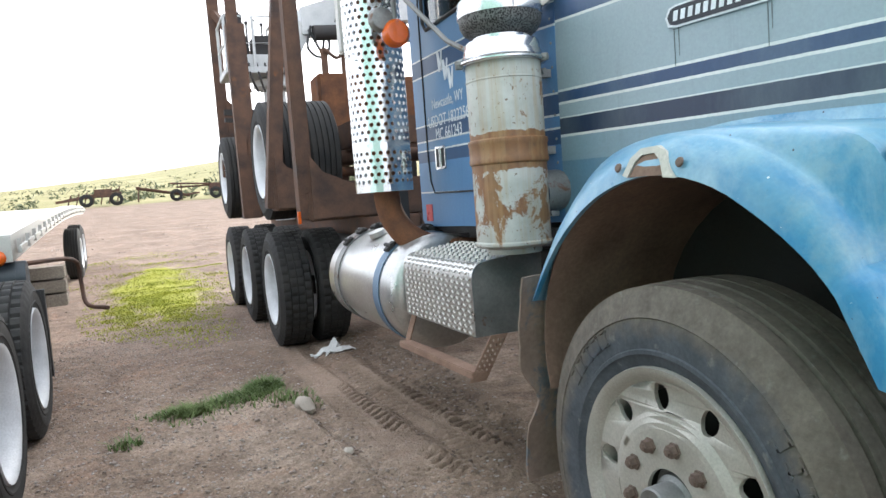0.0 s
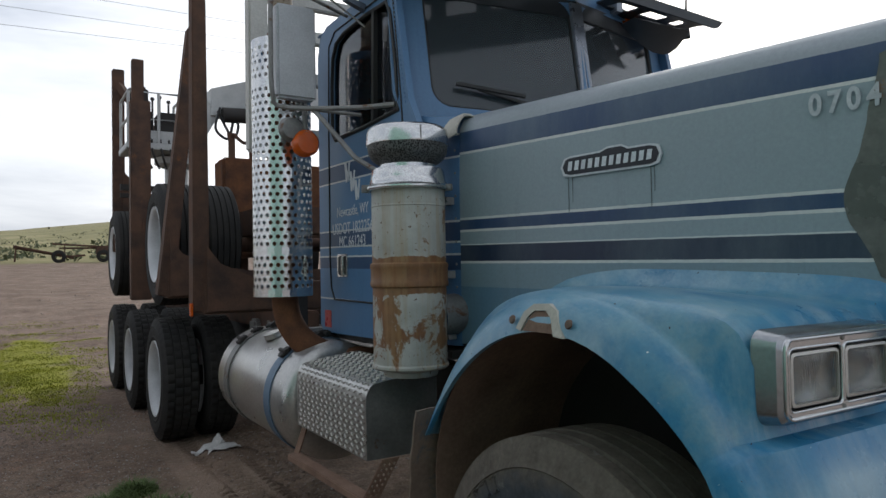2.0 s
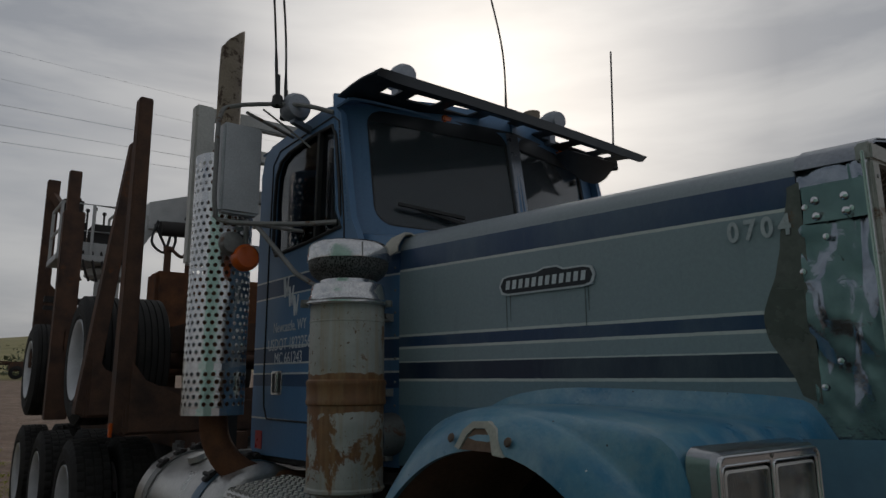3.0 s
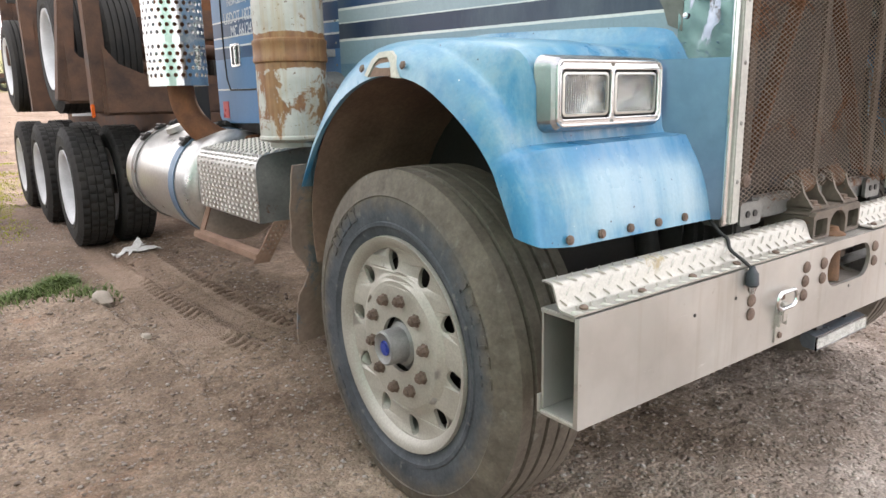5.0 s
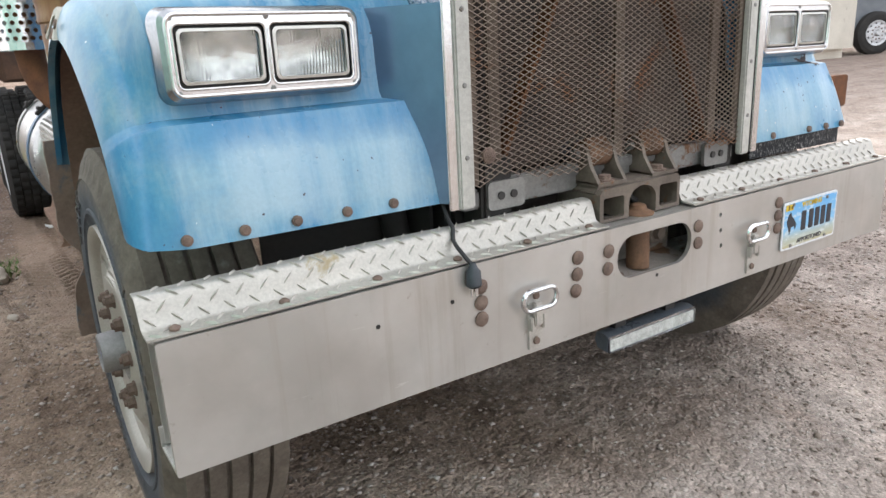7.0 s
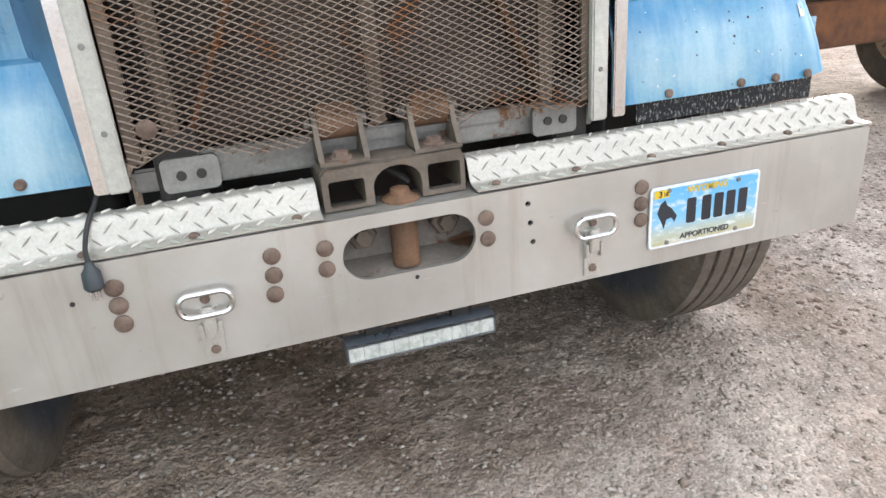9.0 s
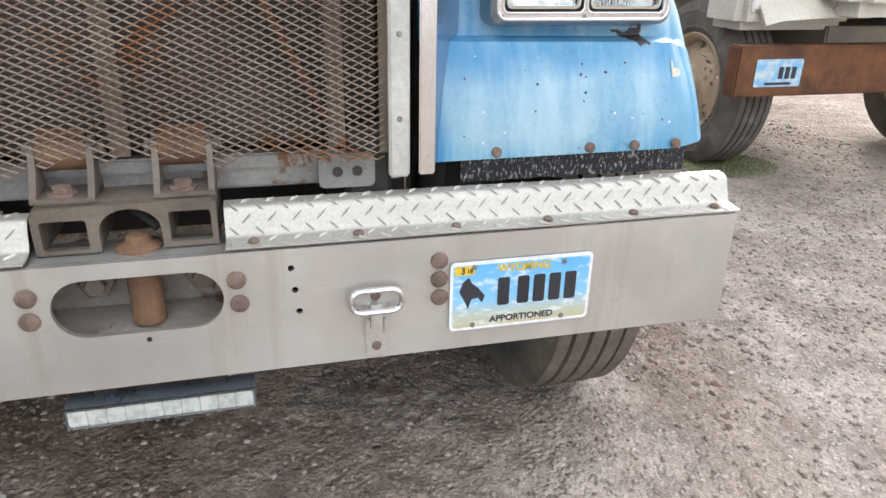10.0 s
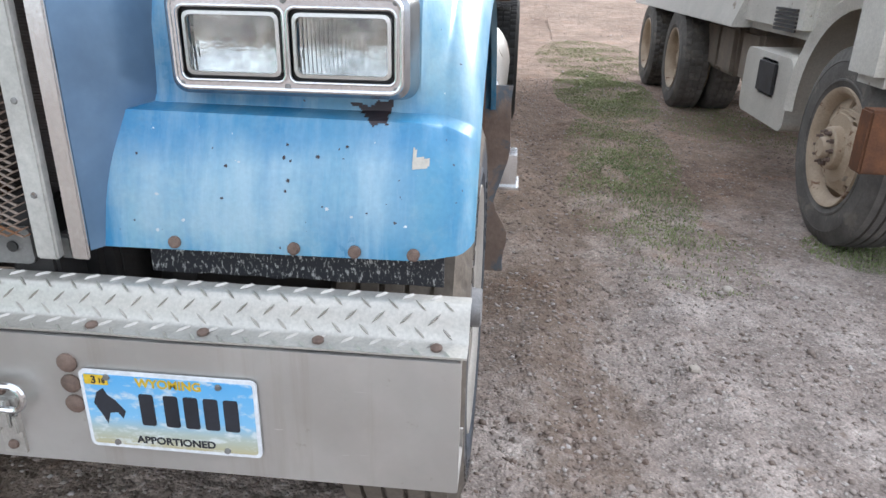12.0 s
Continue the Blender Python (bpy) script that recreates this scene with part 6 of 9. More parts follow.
    part("wheel_arch_liner", bm, "liner", truck, "brown fibre wheel arch liner")
    # inner panel under the hood
    bm = B()
    sheet(bm, [[Vector((X(-hood_w(y) + 0.03), y, z)) for z in (0.70, 1.0, 1.34)] for y in (0.24, 0.6, 1.0, 1.4, 1.72)])
    solid(bm, 0.01)
    part("inner_panel", bm, "underside", truck)
    return fe


fender(-1)
feL = fender(1)
for sx in (-1, 1):
    # unseen dark sheet, added so the gap below the fender stays black
    bm = B()
    sheet(bm, [[Vector((sx * x, 0.36 + 0.02 * math.sin(x * 9), z)) for z in (0.70, 0.85, 1.0, 1.20)] for x in (0.56, 0.66, 0.76, 0.86, 0.93)])
    solid(bm, 0.006)
    part("splash_panel", bm, "underside", truck, "added dark sheet that blacks out the gap ahead of the wheel")
    bm = B()
    box(bm, min(sx * 0.36, sx * 0.52), max(sx * 0.36, sx * 0.52), 0.20, 0.34, 0.58, 0.90, 0.02)
    cyl(bm, (sx * 0.58, 0.30, 0.62), (sx * 0.62, 0.34, 0.98), 0.035, seg=12)
    pipe(bm, curve([(sx * 0.60, 0.26, 0.93), (sx * 0.70, 0.24, 0.88), (sx * 0.78, 0.28, 0.93), (sx * 0.86, 0.30, 0.98)], 14), 0.012, 8)
    islands("spring_hanger", bm, "underside", truck)


def lay_on(name, outline, target, material, label, lift=0.0012, step=0.006):
    """A thin flake with the given outline in x and z, laid on the front of a part."""
    tree = mathutils.bvhtree.BVHTree.FromPolygons([v.co for v in target.data.vertices], [f.vertices[:] for f in target.data.polygons])
    xs, zs = [a for a, b in outline], [b for a, b in outline]
    bm, made = B(), {}

    def inside(a, b):
        hit, n = False, len(outline)
        for q in range(n):
            (x0, z0), (x1, z1) = outline[q], outline[(q + 1) % n]
            if (z0 > b) != (z1 > b) and a < x0 + (b - z0) / (z1 - z0) * (x1 - x0):
                hit = not hit
        return hit

    def corner(i, j):
        if (i, j) not in made:
            a, b = min(xs) + step * i, min(zs) + step * j
            found = tree.ray_cast(Vector((a, -0.5, b)), Vector((0, 1, 0)))
            made[i, j] = bm.verts.new(found[0] + Vector((0, -lift, lift * 0.6))) if found[0] else None
        return made[i, j]
    for i in range(int((max(xs) - min(xs)) / step) + 1):
        for j in range(int((max(zs) - min(zs)) / step) + 1):
            if inside(min(xs) + step * (i + 0.5), min(zs) + step * (j + 0.5)):
                q = [corner(i, j), corner(i + 1, j), corner(i + 1, j + 1), corner(i, j + 1)]
                if all(q):
                    bm.faces.new(q)
    return part(name, bm, material, target, label)


# marks on the driver's side fender


lay_on("paint_chip", [(0.978, 1.140), (1.002, 1.142), (1.018, 1.136), (1.034, 1.147), (1.048, 1.143), (1.058, 1.157), (1.060, 1.143), (1.054, 1.126), (1.060, 1.114), (1.046, 1.119), (1.032, 1.112), (1.022, 1.124), (1.008, 1.127), (0.998, 1.135)], feL, "chipdark", "dark chip of missing paint", step=0.003)
lay_on("filler_spot", [(1.104, 1.050), (1.128, 1.051), (1.131, 1.066), (1.110, 1.067), (1.107, 1.084), (1.103, 1.084)], feL, "cream", "pale filler spot", step=0.003)
rng = random.Random(31)
for _ in range(22):
    cx, cz, r = rng.uniform(0.62, 1.12), rng.uniform(0.93, 1.09), rng.uniform(0.0013, 0.0034)
    lay_on("paint_fleck", [(cx + r * rng.uniform(0.6, 1.5) * math.cos(q), cz + r * rng.uniform(0.6, 1.3) * math.sin(q)) for q in (0, 1.05, 2.1, 3.14, 4.2, 5.2)], feL, "fadedwhite" if rng.random() < 0.4 else "chipdark", "", step=0.0009)
# rubber strip under the driver's side fender, split flap behind each wheel
bm = B()
rows = []
for i in range(30):
    x = 0.63 + 0.53 * i / 29
    rows.append([Vector((x, 0.166 + 0.004 * noise.noise((x * 9, 0, z * 9)), z)) for z in (0.935, 0.92, 0.89, 0.842 + 0.006 * noise.noise((x * 25, 1, 1)))])
sheet(bm, rows)
solid(bm, 0.006)
k = Nodes("flaking_black_strip")
k.put("Base Color", k.mix(k.ramp(k.noise(150, 6, 0.75, (1, 1, 0.45)), [(0.55, 0.0), (0.60, 1.0)]), (0.014, 0.014, 0.017), (0.34, 0.33, 0.31)))
k.put("Roughness", 0.75)
k.bump(k.noise(60, 5), 0.5, 0.004)
part("rubber_strip", bm, k.m, truck, "flaking black rubber strip under the fender")
for sx in (-1, 1):
    bm = B()
    rows = []
    for i in range(19):
        f = i / 18
        z = 1.02 - 0.66 * f
        edge = 0.016 * noise.noise((z * 9, sx, 3)) - 0.05 * math.exp(-((z - 0.62) / 0.07) ** 2) + 0.01
        row = []
        for j in range(9):
            x = 1.25 + edge * (1 - j / 8) - 0.50 * j / 8
            y = 1.325 + 0.04 * soft_step(0, 0.45, f) + 0.02 * noise.noise((j * 0.6, z * 4, sx)) + 0.012 * math.sin(j * 1.3)
            row.append(Vector((sx * x, y, z + (0.025 * noise.noise((j * 1.7, sx, 0)) if i == 18 else 0))))
        rows.append(row)
    sheet(bm, rows)
    solid(bm, 0.007)
    part("mud_flap", bm, "flap", truck, "torn cracked rubber mud flap behind the wheel")

# ---- cab ----
CX = 0.88


def side3(sx):
    return lambda a, b, c: Vector((sx * (CX - c), a, b))


door_win = [(2.105, 2.15), (2.125, 2.36), (2.17, 2.60), (2.205, 2.655), (2.42, 2.665), (2.68, 2.655), (2.78, 2.63), (2.83, 2.56), (2.845, 2.42), (2.845, 2.17), (2.81, 2.13), (2.45, 2.135)]
for sx in (-1, 1):
    bm = B()
    outline = [(1.90, 1.14), (3.01, 1.12), (3.05, 1.16), (3.05, 2.62), (3.01, 2.72), (2.92, 2.76), (2.28, 2.77), (2.19, 2.75), (2.13, 2.69), (2.02, 2.18), (1.92, 2.02)]
    holed(bm, outline, [door_win], side3(sx), 0.03)
    cs = part("cab_side", bm, "cab", truck, "blue cab side with painted stripes")
    # door shut lines as raised beads
    bm = B()
    pts = [(2.10, 1.33), (2.06, 1.9), (2.08, 2.17), (2.145, 2.66), (2.20, 2.70), (2.80, 2.70), (2.885, 2.64), (2.90, 2.2), (2.905, 1.5), (2.89, 1.36), (2.85, 1.30), (2.16, 1.295)]
    pipe(bm, [(sx * (CX + 0.001), a, b) for a, b in pts], 0.005, 6, closed=True)
    part("door_seam", bm, "black", cs)
    bm = B()
    pipe(bm, [(sx * (CX + 0.003), a, b) for a, b in door_win], 0.010, 6, closed=True)
    part("window_seal", bm, "black", cs)
    bm = B()
    beam(bm, (sx * CX, 2.35, 2.14), (sx * CX, 2.33, 2.665), 0.022, 0.022)
    part("vent_window_post", bm, "black", cs)
    bm = B()
    prism(bm, door_win, lambda a, b, c: Vector((sx * (CX - 0.016 + c), a, b)), 0.004)
    gp = part("window_pane", bm, "glass", cs)
    gp.visible_shadow = False
    bm = B()
    for i in range(26):
        f = i / 25
        lathe(bm, [(0, 0.006), (0.003, 0.005), (0.004, 0)], (sx * (CX + 0.001), 2.045 + 0.11 * f, 2.17 + 0.53 * f), (sx, 0, 0), 6)
        lathe(bm, [(0, 0.006), (0.003, 0.005), (0.004, 0)], (sx * (CX + 0.001), 1.985, 1.2 + 0.75 * f), (sx, 0, 0), 6)
    part("rivet", bm, "cab", cs, "rows of small rivets", kind="stuff")
    # recessed handle
    bm = B()
    holed(bm, rounded(2.672, 2.80, 1.418, 1.535, 0.012, 3), [rounded(2.684, 2.788, 1.430, 1.523, 0.008, 3)], lambda a, b, c: Vector((sx * (CX + 0.006 - c), a, b)), 0.008)
    dh = part("door_handle", bm, "polish", cs, "recessed bright door handle")
    bm = B()
    box(bm, min(sx * CX, sx * (CX + 0.003)), max(sx * CX, sx * (CX + 0.003)), 2.682, 2.790, 1.428, 1.525)
    part("handle_cup", bm, "black", dh)
    bm = B()
    box(bm, min(sx * CX, sx * (CX + 0.010)), max(sx * CX, sx * (CX + 0.010)), 2.722, 2.748, 1.430, 1.523, 0.004)
    part("handle_pull", bm, "polish", dh)
    bm = B()
    box(bm, min(sx * CX, sx * (CX + 0.003)), max(sx * CX, sx * (CX + 0.003)), 2.90, 2.985, 1.15, 1.24, 0.001)
    part("reflector", bm, "red", cs, "red reflector at the cab's lower corner")
DM = lambda y, z: frame_m((-CX - 0.002, y, z), (0, -1, 0), (0, 0, 1))
ds = [o for o in truck.children if o.name.startswith("cab_side")][0]
words("door_town", "Newcastle, WY", 0.074, "white", ds, DM(2.615, 1.748), "", 0.0005, 0.80)
words("door_dot_number", "USDOT 1822256", 0.082, "white", ds, DM(2.62, 1.662), "", 0.0005, 0.84)
words("door_mc_number", "MC 661243", 0.082, "white", ds, DM(2.62, 1.593), "", 0.0005, 0.82)
for yy, zz in ((2.665, 1.945), (2.605, 1.895), (2.548, 1.845)):
    bm = B()
    prism(bm, [(yy - 0.034, zz + 0.05), (yy - 0.020, zz + 0.05), (yy - 0.008, zz - 0.01), (yy + 0.010, zz + 0.05), (yy + 0.034, zz + 0.05), (yy + 0.018, zz - 0.05), (yy + 0.002, zz - 0.05), (yy - 0.004, zz - 0.02), (yy - 0.016, zz - 0.05)], lambda a, b, c: Vector((-CX - 0.001 - c, a, b)), 0.002)
    part("door_initial", bm, "white", ds, "pale shape where one of the haulier's initials stands")

# roof, back, floor
bm = B()
rows = []
for i in range(13):
    a = math.pi * i / 12
    xx = -CX * math.cos(a)
    cx = max(-CX + 0.06, min(CX - 0.06, xx))
    lift = 0.075 * (1 - (xx / CX) ** 4) ** 0.5
    rows.append([Vector((xx if abs(xx) < CX else math.copysign(CX, xx), y, 2.745 + lift * f)) for y, f in ((2.06, 0.3), (2.14, 0.85), (2.3, 1.0), (2.6, 1.05), (2.88, 1.0), (2.99, 0.85), (3.05, 0.35))])
sheet(bm, rows)
solid(bm, 0.01)
part("cab_roof", bm, "cab", truck, "rounded blue cab roof")
bm = B()
prism(bm, rounded(-CX + 0.032, CX - 0.032, 1.13, 2.79, 0.05, 3), lambda a, b, c: Vector((a, 3.02 + c, b)), 0.028)
part("cab_back", bm, "cab", truck)
bm = B()
box(bm, -CX + 0.03, CX - 0.03, 1.75, 3.02, 1.10, 1.13)
part("cab_floor", bm, "underside", truck)
# seats and dash keep the inside dark
for sx in (-0.45, 0.45):
    bm = B()
    box(bm, sx - 0.24, sx + 0.24, 2.40, 2.86, 1.5, 1.75, 0.04)
    box(bm, sx - 0.23, sx + 0.23, 2.84, 2.98, 1.70, 2.40, 0.05)
    part("cab_seat", bm, "black", truck, "dark cab seat")
bm = B()
box(bm, -0.8, 0.8, 2.12, 2.38, 1.75, 2.12, 0.04)
part("dashboard", bm, "black", truck)

# windscreen: two flat panes meeting at a middle post, in a blue surround
for sx in (-1, 1):
    P = [Vector((sx * 0.03, 1.86, 2.13)), Vector((sx * 0.73, 2.075, 2.17)), Vector((sx * 0.715, 2.185, 2.775)), Vector((sx * 0.03, 1.96, 2.72))]
    ux, uy = (P[1] - P[0]), (P[3] - P[0])
    L, H = ux.length, uy.length
    nrm = ux.cross(uy).normalized()
    if nrm.y > 0:
        nrm = -nrm
    to = lambda a, b, c, P=P, ux=ux.normalized(), uy=uy.normalized(), nrm=nrm: P[0] + ux * a + uy * b + nrm * c
    bm = B()
    prism(bm, rounded(0.0, L, 0.0, H, 0.09, 6), to, 0.005)
    wp = part("windscreen_pane", bm, "screen", truck, "dark windscreen pane in a black seal")
    wp.visible_shadow = False
    bm = B()
    pipe(bm, [to(a, b, 0.004) for a, b in rounded(0.0, L, 0.0, H, 0.09, 6)], 0.013, 6, closed=True)
    part("windscreen_seal", bm, "black", wp)
    bm = B()
    outer = [(-0.03, -0.16), (L + 0.13, -0.12), (L + 0.175, 0.05), (L + 0.165, H * 0.5), (L + 0.15, H + 0.05), (L * 0.5, H + 0.10), (-0.03, H + 0.10)]
    holed(bm, outer, [rounded(0.0, L, 0.0, H, 0.09, 6)], to, 0.02)
    part("windscreen_surround", bm, "cab", truck)
    # wiper
    bm = B()
    beam(bm, to(0.20, 0.03, 0.03), to(0.52, 0.09, 0.035), 0.012, 0.012)
    beam(bm, to(0.30, 0.075, 0.045), to(0.62, 0.105, 0.04), 0.020, 0.014)
    part("wiper", bm, "black", truck, "black windscreen wiper")
bm = B()
beam(bm, (0, 1.845, 2.10), (0, 1.938, 2.72), 0.075, 0.02, (0, 1, 0), 0.004)
part("windscreen_post", bm, "polishdull", truck)
# cowl between hood and cab
bm = B()
rows = []
for y, f in ((1.73, 0.0), (1.80, 0.25), (1.90, 0.55), (2.02, 1.0)):
    w = hood_w(1.73) * (1 - f) + CX * f
    rows.append([Vector((x * w, y, z)) for x, z in ((-1, 1.15), (-1, 1.6), (-1, 1.95), (-0.95, 2.05 + 0.06 * f), (-0.5, 2.09 + 0.05 * f), (0, 2.10 + 0.05 * f), (0.5, 2.09 + 0.05 * f), (0.95, 2.05 + 0.06 * f), (1, 1.95), (1, 1.6), (1, 1.15))])
sheet(bm, rows)
solid(bm, 0.006)
part("cowl", bm, "cab", truck, "blue cowl panel ahead of the doors")
bm = B()
for i in range(9):
    for sx in (-1, 1):
        lathe(bm, [(0, 0.006), (0.003, 0.005), (0.004, 0)], (sx * (hood_w(1.74) + 0.003), 1.752, 1.2 + 0.09 * i), (sx, 0, 0), 6)
part("cowl_rivet", bm, "steel", truck, "row of small rivets", kind="stuff")
# weathered rubber boot over the hood corner
bm = B()
rows = [[Vector((-0.78 - 0.07 * math.sin(a), 1.70 + 0.10 * f, 1.985 + 0.075 * math.cos(a) + 0.02 * noise.noise((a * 2, f * 3, 0)))) for a in [j * 0.45 - 0.9 for j in range(7)]] for f in (0, 0.5, 1.0)]
sheet(bm, rows)
solid(bm, 0.006)
part("hood_corner_patch", bm, "cream", truck, "pale weathered tape patch on the hood corner")

# sun visor with clearance lamps in its slots
vl, vr = Vector((-0.90, 1.95, 2.74)), Vector((0.88, 1.95, 2.72))
tl, tr = Vector((-0.93, 1.70, 2.735)), Vector((0.88, 1.76, 2.725))
bm = B()
rows = []
for i in range(25):
    f = i / 24
    lo, hi = vl.lerp(vr, f), tl.lerp(tr, f)
    bow = 0.012 * math.sin(math.pi * f)
    rear = Vector((lo.x, 2.13, 2.775 + 0.015 * math.sin(math.pi * f)))
    # lip in front, then the slotted upper face
    drop = hi + Vector((0, -0.005, -0.05 + bow))
    if i in (0, 24):
        drop = hi + Vector((0, 0.03, -0.02))
    rows.append([drop, hi + Vector((0, 0, bow)), hi.lerp(rear, 0.44) + Vector((0, 0, bow + 0.014)), hi.lerp(rear, 0.68) + Vector((0, 0, bow + 0.012)), rear])
vs = [[bm.verts.new(p) for p in r] for r in rows]
for i in range(24):
    for j in range(4):
        if j == 2 and i % 6 not in (0, 3) and 1 < i < 23:
            continue
        bm.faces.new((vs[i][j], vs[i][j + 1], vs[i + 1][j + 1], vs[i + 1][j]))
solid(bm, 0.008)
visor = part("sun_visor", bm, "visor", truck, "dark slotted sun visor over the windscreen")
for f in (0.34, 0.46, 0.80):
    p = tl.lerp(tr, f) + Vector((0, 0.33, 0.02))
    bm = B()
    box(bm, p.x - 0.05, p.x + 0.05, p.y - 0.02, p.y + 0.03, p.z - 0.01, p.z + 0.025, 0.006)
    part("clearance_lamp", bm, "amber", visor, "amber clearance lamp")
# the driver's side of the visor hangs down in a dark wing
bm = B()
wing = [[Vector((0.82 - 0.56 * f, 1.93 + 0.09 * g, 2.722 - 0.15 * g * math.sin(math.pi * min(1.0, f * 1.15 + 0.12)) ** 0.8 * (1 - 0.55 * f))) for g in (0.0, 0.35, 0.7, 1.0)] for f in (0.0, 0.1, 0.2, 0.35, 0.5, 0.65, 0.75)]
sheet(bm, wing)
solid(bm, 0.006)
part("visor_wing", bm, "visor", visor, "dark drooping end of the visor")
for sx in (-1, 1):
    # black strip over the panes stands in for the visor's underside and shadow
    bm = B()
    sheet(bm, [[Vector((sx * x, y - 0.014, z)), Vector((sx * x, y - 0.008, z + 0.085))] for x, y, z in ((0.0, 1.945, 2.645), (0.2, 2.005, 2.66), (0.45, 2.09, 2.68), (0.70, 2.165, 2.70), (0.80, 2.20, 2.70))])
    solid(bm, 0.006)
    part("visor_skirt", bm, "visor", visor)
for p in ((-0.60, 2.06, 2.915), (0.36, 2.0, 2.885)):
    bm = B()
    lathe(bm, [(-0.075, 0.0), (-0.07, 0.045), (-0.04, 0.060), (0.0, 0.062), (0.07, 0.045), (0.13, 0.010), (0.135, 0)], p, (0, 1, 0.06), 20)
    box(bm, p[0] - 0.02, p[0] + 0.02, p[1] - 0.01, p[1] + 0.05, p[2] - 0.12, p[2] - 0.05)
    part("roof_lamp", bm, "polishdull", truck, "bullet-shaped chrome roof lamp")
bm = B()
lathe(bm, [(-0.07, 0.0), (-0.06, 0.058), (-0.02, 0.072), (0.04, 0.062), (0.11, 0.03), (0.13, 0)], (-0.98, 2.42, 2.79), (0, 1, 0.1), 20)
beam(bm, (-1.0, 2.40, 2.72), (-0.86, 2.45, 2.70), 0.03, 0.03)
part("spot_lamp", bm, "polishdull", truck, "round chrome spot lamp on the cab corner")
for base, tip, top in (((-1.07, 2.42, 2.78), (-1.10, 2.43, 3.30), (-1.16, 2.46, 4.1)), ((-0.95, 2.60, 2.80), (-0.96, 2.60, 3.2), (-0.98, 2.62, 3.55)), ((0.30, 2.30, 2.85), (0.29, 2.30, 3.38), (0.22, 2.33, 3.80)), ((1.00, 2.10, 2.76), (1.02, 2.10, 3.1), (1.04, 2.10, 3.56))):
    bm = B()
    pipe(bm, curve([base, tip, top], 14), [0.009] * 4 + [0.006] * 10, 6)
    lathe(bm, [(0, 0.03), (0.05, 0.025), (0.06, 0.012), (0.16, 0.010), (0.16, 0)], base, (0, 0, 1), 10)
    part("aerial", bm, "black", truck, "thin black whip aerial")

# ---- air cleaner ----
ac = (-1.02, 1.78)
turned = lambda prof: lathe(B(), prof, (ac[0], ac[1], 0), (0, 0, 1), 48)
air = part("air_cleaner", turned([(1.052, 0.0), (1.052, 0.100), (1.058, 0.104), (1.072, 0.104), (1.076, 0.112), (1.080, 0.138), (1.087, 0.146), (1.096, 0.146), (1.102, 0.141), (1.385, 0.141),
    (1.390, 0.148), (1.402, 0.150), (1.410, 0.147), (1.455, 0.147), (1.462, 0.150), (1.474, 0.149), (1.480, 0.141), (1.688, 0.141), (1.690, 0.143), (1.693, 0.143), (1.695, 0.141), (1.758, 0.140)]), "cleaner", truck, "rust-blotched white air cleaner canister")
clamp = part("clamp_ring", turned([(1.750, 0.143), (1.752, 0.160), (1.757, 0.166), (1.763, 0.166), (1.768, 0.158), (1.776, 0.150), (1.800, 0.143), (1.826, 0.139), (1.834, 0.134), (1.838, 0.108), (1.858, 0.106)]), "polish", air, "dull polished clamp ring")
for a in (0.7, 2.6, 4.4):
    bm = B()
    box(bm, -0.012, 0.012, -0.176, -0.154, 1.748, 1.772, 0.002, Matrix.Translation((ac[0], ac[1], 0)) @ Matrix.Rotation(a, 4, "Z"))
    cyl(bm, Matrix.Translation((ac[0], ac[1], 0)) @ Matrix.Rotation(a, 4, "Z") @ Vector((-0.02, -0.166, 1.760)), Matrix.Translation((ac[0], ac[1], 0)) @ Matrix.Rotation(a, 4, "Z") @ Vector((0.02, -0.166, 1.760)), 0.004, seg=8)
    part("clamp_bolt", bm, "steel", clamp)
bm = turned([(1.850, 0.106), (1.858, 0.120), (1.874, 0.140), (1.895, 0.151), (1.928, 0.155)])
k = Nodes("intake_screen")
v = k.n.new("ShaderNodeTexVoronoi")
v.inputs["Scale"].default_value = 160
k.l.new(k.tc.outputs["Object"], v.inputs["Vector"])
k.put("Base Color", k.ramp(v.outputs["Distance"], [(0.3, (0.008, 0.008, 0.008)), (0.6, (0.15, 0.15, 0.145))]))
k.put("Roughness", 0.5)
k.put("Metallic", 0.5)
part("intake_screen", bm, k.m, air, "fine dark intake screen")
cap = part("intake_cap", turned([(1.922, 0.152), (1.924, 0.158), (1.930, 0.159), (1.972, 0.156), (1.984, 0.152), (1.993, 0.140), (1.998, 0.09), (2.0, 0.0)]), "polish", air, "polished intake cap")
bm = B()
box(bm, ac[0] - 0.03, ac[0] - 0.027, ac[1] - 0.158, ac[1] - 0.150, 1.926, 1.978)
part("cap_seam", bm, "steel", cap)
bm = B()
lathe(bm, [(0, 0.080), (0.1, 0.080), (0.2, 0.078)], (ac[0] + 0.10, ac[1] - 0.02, 1.27), (1, 0.1, 0.05), 20)
for z in (1.72, 1.19, 1.43):
    beam(bm, (ac[0] + 0.12, ac[1], z), (-0.80, ac[1], z), 0.04, 0.03)
    cyl(bm, (ac[0] + 0.135, ac[1] - 0.05, z), (ac[0] + 0.135, ac[1] - 0.075, z), 0.010, seg=8)
islands("air_bracket", bm, "steel", air)

